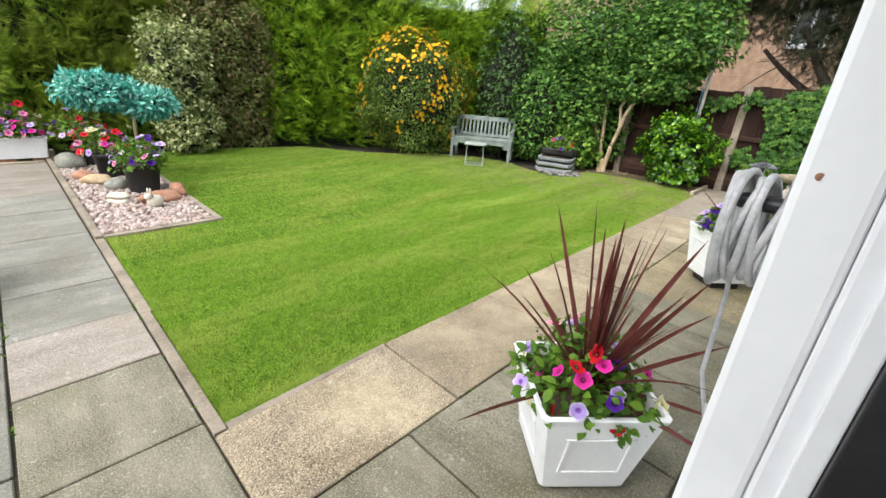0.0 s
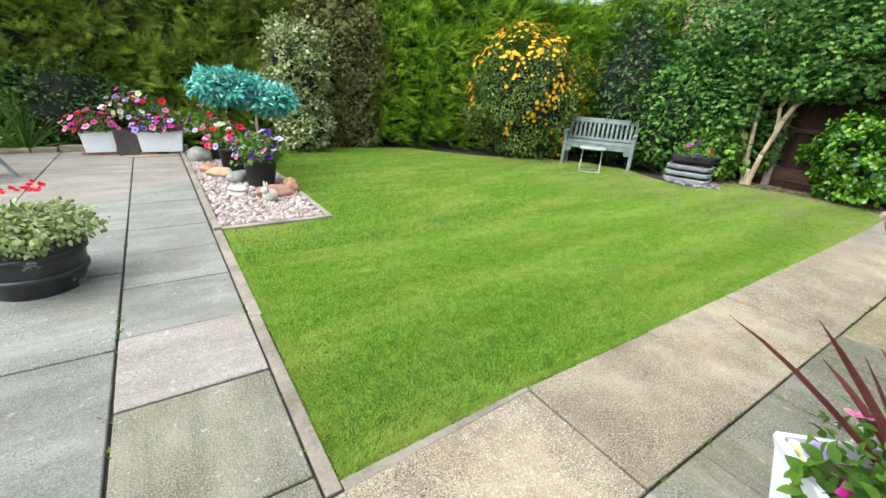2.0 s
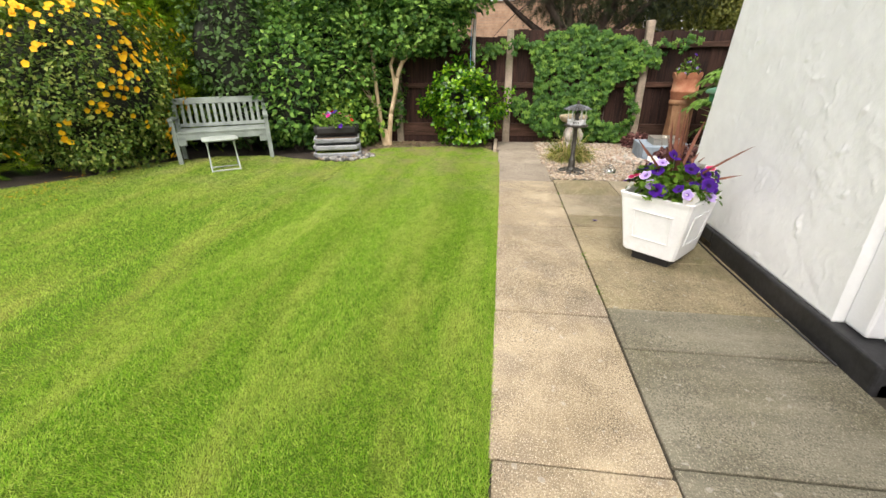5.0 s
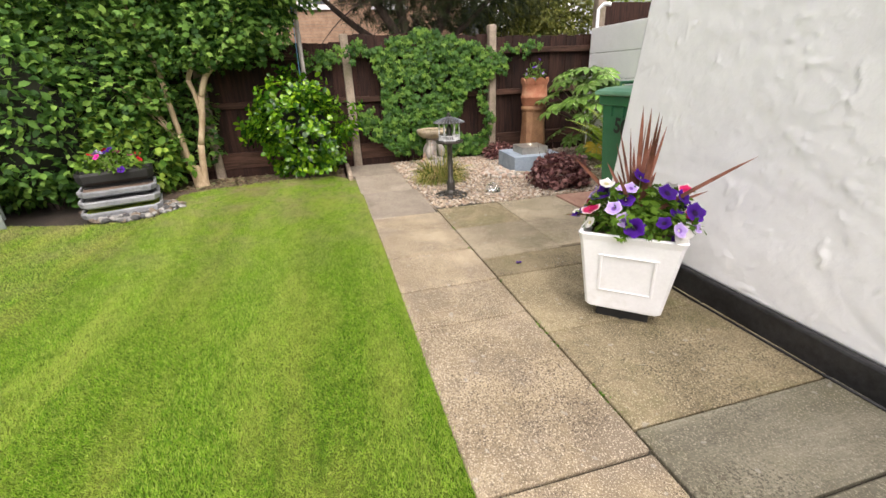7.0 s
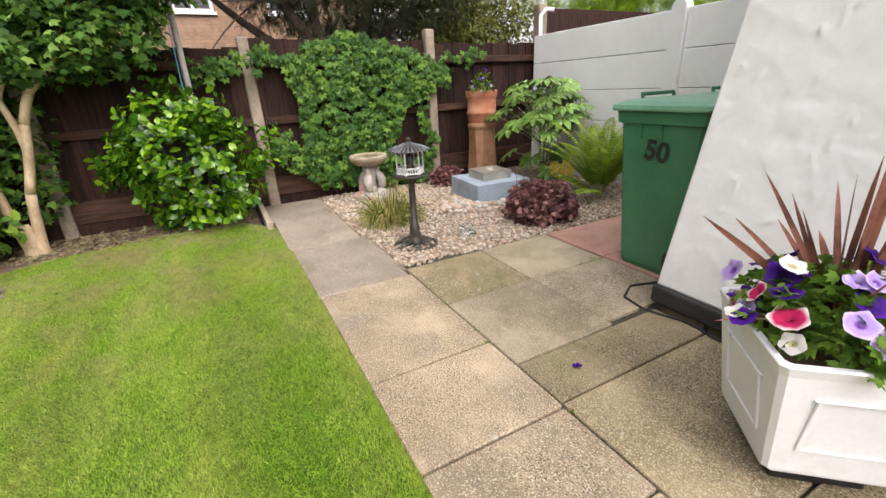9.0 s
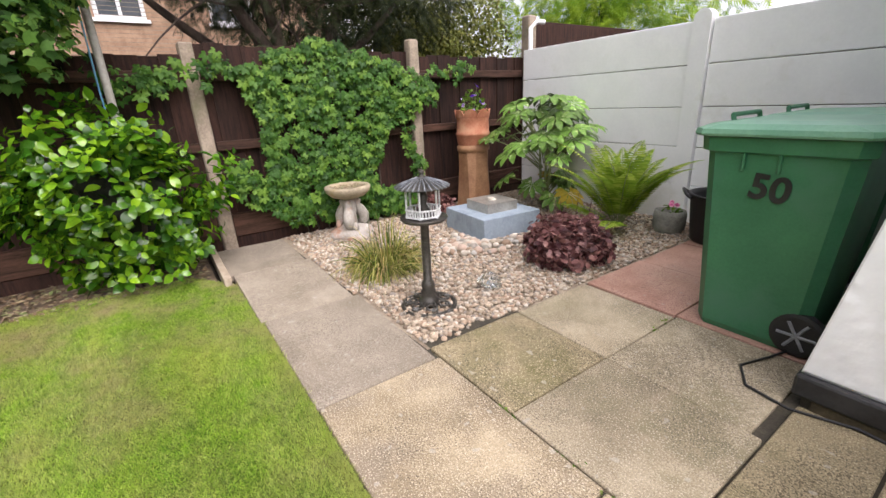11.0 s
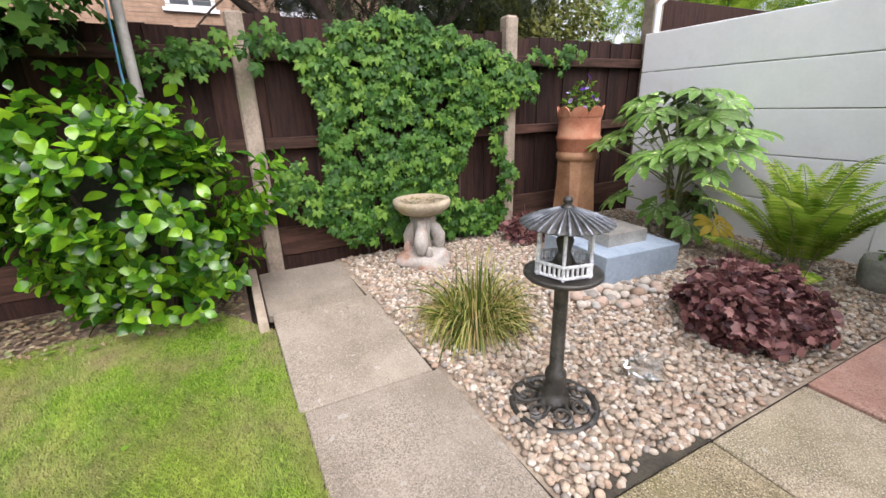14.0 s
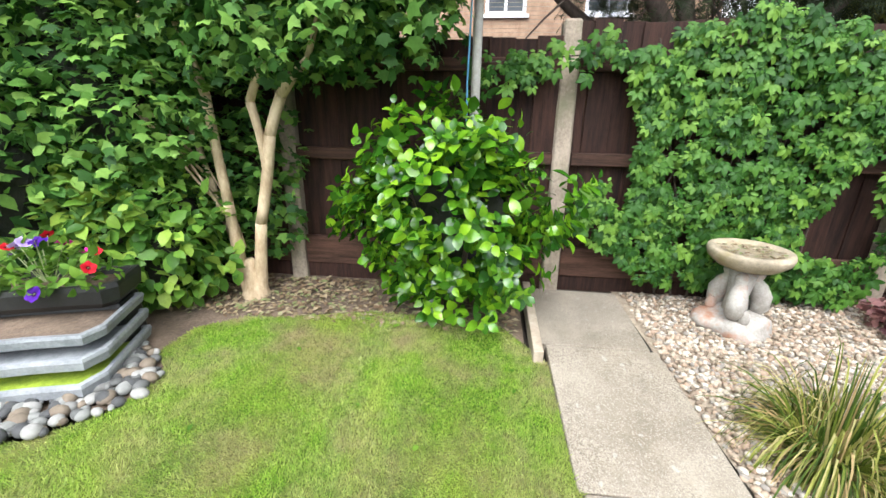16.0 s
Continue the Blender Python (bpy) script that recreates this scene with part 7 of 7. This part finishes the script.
for a, b in ((4.82, 5.40), (5.40, 5.965)):
    for c, d in ((-0.62, -0.025), (-1.2, -0.625), (-1.79, -1.205)):
        paving(a, b, c, d, SLAB_RED, pr)
YS = [1.18, 1.79, 2.42, 2.97, 3.54, 4.10, 4.65, 5.45, 6.15, 6.85, 7.55, 8.2, 8.65]
for i, (a, b) in enumerate(zip(YS, YS[1:])):
    paving(-0.14, 0.42, a, b, SLAB_OLIVE if i < 2 else SLAB_ROSE if i in (2, 8, 9, 10) else (SLAB_GREY if i < 8 else SLAB_PALE), pr)
YS = [0.25, 1.05, 1.95, 2.88, 3.8, 4.72, 5.62, 6.25, 6.85, 7.45, 8.05, 8.65]
for i, (a, b) in enumerate(zip(YS, YS[1:])):
    paving(-0.98, -0.145, a, b, SLAB_GREY if a < 5.5 else SLAB_ROSE, pr)
    paving(-1.75, -0.985, a - 0.2 if a > 0.3 else a, b - 0.2 if b < 8.6 else b, SLAB_GREY if a < 5 else SLAB_ROSE, pr)
    paving(-2.55, -1.755, a, b, SLAB_GREY if a < 5 else SLAB_ROSE, pr)
    paving(-3.35, -2.555, a, b, SLAB_GREY if a < 5 else SLAB_ROSE, pr)

# ---- pebbles, chippings, litter, grass ----
def ico(sub):
    bm = bmesh.new()
    bmesh.ops.create_icosphere(bm, subdivisions=sub, radius=0.5)
    v = [tuple(q.co) for q in bm.verts]
    f = [tuple(q.index for q in face.verts) for face in bm.faces]
    bm.free()
    return np.array(v), np.array(f)


def stones(name, label, category, pts, size, mat, r, sub=2, flat=(0.5, 0.75), smooth=True, jag=0.0, z0=0.0):
    tv, tf = ico(sub)
    if jag:
        tv = tv * (1 + jag * r.normal(size=(len(tv), 1)))
    n = len(pts)
    s = size * r.uniform(0.6, 1.35, n)
    sz = np.stack([s * r.uniform(0.7, 1.0, n), s, s * r.uniform(*flat, n)], 1)
    pos = np.column_stack([pts, z0 + sz[:, 2] * 0.3])
    yaw = r.uniform(0, 6.28, n)
    ahead = np.column_stack([np.cos(yaw), np.sin(yaw), r.normal(0, 0.18, n)])
    above = unit(np.column_stack([r.normal(0, 0.25, (n, 2)), np.ones(n)]))
    ob = scatter(name, (tv, tf), pos, ahead, above, sz, mat, None, "", smooth)
    return tagged(ob, label, category, kind="stuff")


r_ = np.random.default_rng(101)
n = 19500
gx = r_.uniform(5.985, 8.38, n)
gy = r_.uniform(-1.78, 1.22, n)
near = r_.random(n) < np.where((gy > -0.9) & (gx < 7.9), 1.0, 0.6)
ok = near & ~((gx < 6.8) & (gy > 1.175)) & ~((abs(gx - 7.34) < 0.3) & (abs(gy + 0.37) < 0.3))
gp = np.column_stack([gx, gy])[ok]
tagged(flat("gravel_base", [(5.97, -1.8), (8.42, -1.8), (8.42, 1.27), (5.97, 1.185)], -0.003, GRIT), "dark grit under the pebbles", "gravel", kind="structure")
gp = gp[~((gp[:, 0] < 6.0 + 0.018 * np.sin(gp[:, 1] * 17)) & (gp[:, 1] > 0.6))]
tagged(flat("soil_strip", [(5.968, 0.575), (6.05, 0.575), (6.05, 1.17), (5.968, 1.17)], 0.0015, JOINT), "strip of dark soil between slabs and pebbles", "soil", kind="structure")
close = (gp[:, 0] < 7.0) & (gp[:, 1] > 0.0)
stones("pebbles", "rounded buff, pink and cream pebbles over the gravel garden", "pebbles", gp[close], 0.027, PEBBLE, r_, 2)
stones("pebbles", "rounded buff and cream pebbles further back in the gravel garden", "pebbles", gp[~close], 0.029, PEBBLE, r_, 1)
small = np.column_stack([r_.uniform(6.04, 8.38, 5200), r_.uniform(-1.78, 1.17, 5200)])
stones("small_pebbles", "small mixed pebbles between larger ones", "pebbles", small, 0.026, PEBBLE, r_, 1, z0=-0.004)
a = r_.uniform(0, 6.28, 240)
d = r_.uniform(0.02, 0.38, 240)
cp = np.column_stack([7.02 + d * np.cos(a) * 0.75, 0.1 - d * 0.35 + d * np.sin(a) * 1.0])
cp = cp[~((abs(cp[:, 0] - 7.34) < 0.36) & (abs(cp[:, 1] + 0.37) < 0.36))]
stones("cobbles", "larger smooth pale cobbles round the fountain block", "cobbles", cp, 0.062, COBBLE, r_, 3, (0.55, 0.8), z0=0.012)
cobble_mesh = []
for i in range(5):
    bm = bmesh.new()
    stone(bm, (0, 0, 0), (0.5, 0.38, 0.28), 0.25, 2, i + 2)
    me = bpy.data.meshes.new("pebble")
    bm.to_mesh(me)
    bm.free()
    me.shade_smooth()
    cobble_mesh.append(me)
PEBBLE_SINGLE = surface("single_pebble", (0.24, 0.18, 0.125), (0.45, 0.37, 0.28), 0.7, 9, 60, 0.2, 0.002, per_object=0.35)
for me in cobble_mesh:
    me.materials.append(PEBBLE_SINGLE)
pebble_patch = thing("loose_pebbles", "loose rounded pebbles lying on the gravel by the path", "pebbles", kind="stuff")
for i in range(260):
    x, y = r_.uniform(6.0, 7.4), r_.uniform(0.3, 1.15)
    ob = new("pebble", cobble_mesh[i % 5])
    s = r_.uniform(0.026, 0.042)
    ob.matrix_basis = pose(x, y, 0.018, r_.uniform(-15, 15), r_.uniform(-15, 15), r_.uniform(0, 360)) @ Matrix.Diagonal((s, s, s, 1))
    ob.parent = pebble_patch
n = 4300
pk = np.column_stack([r_.uniform(0.5, 1.35, n), 4.48 + r_.random(n) ** 1.25 * 3.9])
tagged(flat("chipping_base", [(0.487, 4.462), (1.36, 4.462), (1.36, 8.4), (0.487, 8.4)], 0.0, EDGING), "pale grit under the pink chippings", "gravel", kind="structure")
stones("pink_chippings", "angular pink and white stone chippings in the edged bed", "gravel", pk, 0.05, PINK_CHIP, r_, 1, (0.55, 0.9), False, 0.1)
a = r_.uniform(0, 6.28, 330)
cx = np.column_stack([7.05 + 0.36 * np.sqrt(r_.random(330)) * np.cos(a) * 1.05, 3.99 + 0.44 * np.sqrt(r_.random(330)) * np.sin(a)])
stones("grey_cobbles", "smooth grey and white cobbles round the cascade", "cobbles", cx, 0.06, COBBLE_GREY, r_, 2, (0.5, 0.8), z0=0.0)

n = 2200
lp = np.column_stack([r_.uniform(7.75, 8.36, n), r_.uniform(1.95, 4.4, n), np.full(n, -0.05)])
tagged(flat("planting_bed", [(7.55, 1.9), (8.44, 1.9), (8.44, 4.4), (7.3, 4.6), (6.72, 4.1), (6.95, 3.62), (7.7, 3.2), (7.85, 2.8)], -0.012, SOIL), "leaf-strewn brown soil bed under the shrubs", "soil", kind="structure")
lp[:, 2] = -0.005 + 0.012 * r_.random(n)
tagged(scatter("leaf_litter", LEAFLET, lp, unit(r_.normal(size=(n, 3)) * (1, 1, 0.12)), np.tile((0, 0, 1.0), (n, 1)) + 0.25 * r_.normal(size=(n, 3)), 0.045 * r_.uniform(0.5, 1.3, n), LITTER), "dry leaf litter on the soil", "leaf litter", kind="stuff")
n = 130
fp = np.column_stack([r_.normal(5.0, 0.55, n), r_.normal(6.55, 0.22, n), np.full(n, 0.02)])
tagged(scatter("fallen_petals", LEAFLET, fp, unit(r_.normal(size=(n, 3)) * (1, 1, 0.1)), np.tile((0, 0, 1.0), (n, 1)), 0.035 * r_.uniform(0.5, 1.2, n), PETALS["yellow"]), "fallen yellow petals on the lawn", "petals", kind="stuff")


n = 8
fp = np.column_stack([r_.uniform(6.2, 7.8, n), r_.uniform(1.95, 3.3, n), np.full(n, 0.016)])
tagged(scatter("lawn_leaves", LEAF, fp, unit(r_.normal(size=(n, 3)) * (1, 1, 0.1)), np.tile((0, 0, 1.0), (n, 1)), 0.05 * r_.uniform(0.5, 1.2, n), BEDDING_LEAF), "a few fallen pale leaves on the lawn", "leaves", kind="stuff")
moss_at = []
for (x0, y0), (x1, y1), k in (((1.4, 1.178), (5.9, 1.178), 90), ((-0.142, 1.3), (-0.142, 6.5), 60), ((0.422, 1.9), (0.422, 4.4), 40), ((5.39, 0.0), (5.39, 1.17), 22)):
    t_ = r_.random(k)
    moss_at.append(np.column_stack([x0 + (x1 - x0) * t_, y0 + (y1 - y0) * t_]) + r_.normal(0, 0.004, (k, 2)))
moss_at = np.concatenate(moss_at)
moss_at = moss_at[[noise.noise((x * 2.5, y * 2.5, 0)) > 0.05 for x, y in moss_at]]
moss_at = np.repeat(moss_at, 6, 0) + r_.normal(0, 0.007, (len(moss_at) * 6, 2))
n = len(moss_at)
tagged(scatter("joint_weeds", LEAFLET, np.column_stack([moss_at, np.full(n, -0.002)]), unit(r_.normal(size=(n, 3)) * (1, 1, 0.2) + (0, 0, 0.8)), r_.normal(size=(n, 3)), 0.02 * r_.uniform(0.5, 1.4, n), BEDDING_LEAF), "tiny weeds and moss growing in the slab joints", "weeds", kind="stuff")


def inside(poly, x, y):
    hit = np.zeros(len(x), bool)
    for (x0, y0), (x1, y1) in zip(poly, poly[1:] + poly[:1]):
        cross = (y0 > y) != (y1 > y)
        hit ^= cross & (x < (x1 - x0) * (y - y0) / ((y1 - y0) if y1 != y0 else 1e-9) + x0)
    return hit


def grass(name, n, box_, seed, h, thin=0.0):
    r = np.random.default_rng(seed)
    x, y = r.uniform(box_[0], box_[2], n), r.uniform(box_[1], box_[3], n)
    ok = inside(LAWN, x, y) & (r.random(n) < 1 - thin * np.clip((y - 2.4) / 4.0, 0, 1))
    x, y = x[ok], y[ok]
    n = len(x)
    lean = 0.35 * np.tanh(3 * np.sin(2 * math.pi * (y + 0.05 * np.sin(x * 1.7)) / 0.8))
    ahead = unit(np.column_stack([lean + r.normal(0, 0.5, n), r.normal(0, 0.5, n), np.full(n, 1.0)]))
    yaw = r.uniform(0, 2 * math.pi, n)
    above = np.column_stack([np.cos(yaw), np.sin(yaw), np.full(n, 0.2)])
    s = h * r.uniform(0.5, 1.3, n)
    return scatter(name, GRASS, np.column_stack([x, y, np.full(n, -0.006)]), ahead, above, np.stack([0.0034 * r.uniform(0.7, 1.5, n), s, s], 1), GRASS_BLADES, lawn)


for nm, n, b, sd, h, th in (("grass_blades", 900000, (0.478, 1.73, 7.95, 8.5), 1, 0.020, 0.45), ("near_grass_blades", 520000, (0.478, 1.73, 7.95, 3.7), 2, 0.020, 0.5), ("edge_grass", 16000, (0.478, 1.73, 7.6, 1.80), 3, 0.032, 0.0), ("edge_grass", 5000, (0.478, 1.735, 0.55, 4.4), 4, 0.034, 0.0)):
    grass(nm, n, b, sd, h, th)["kind"] = "stuff"
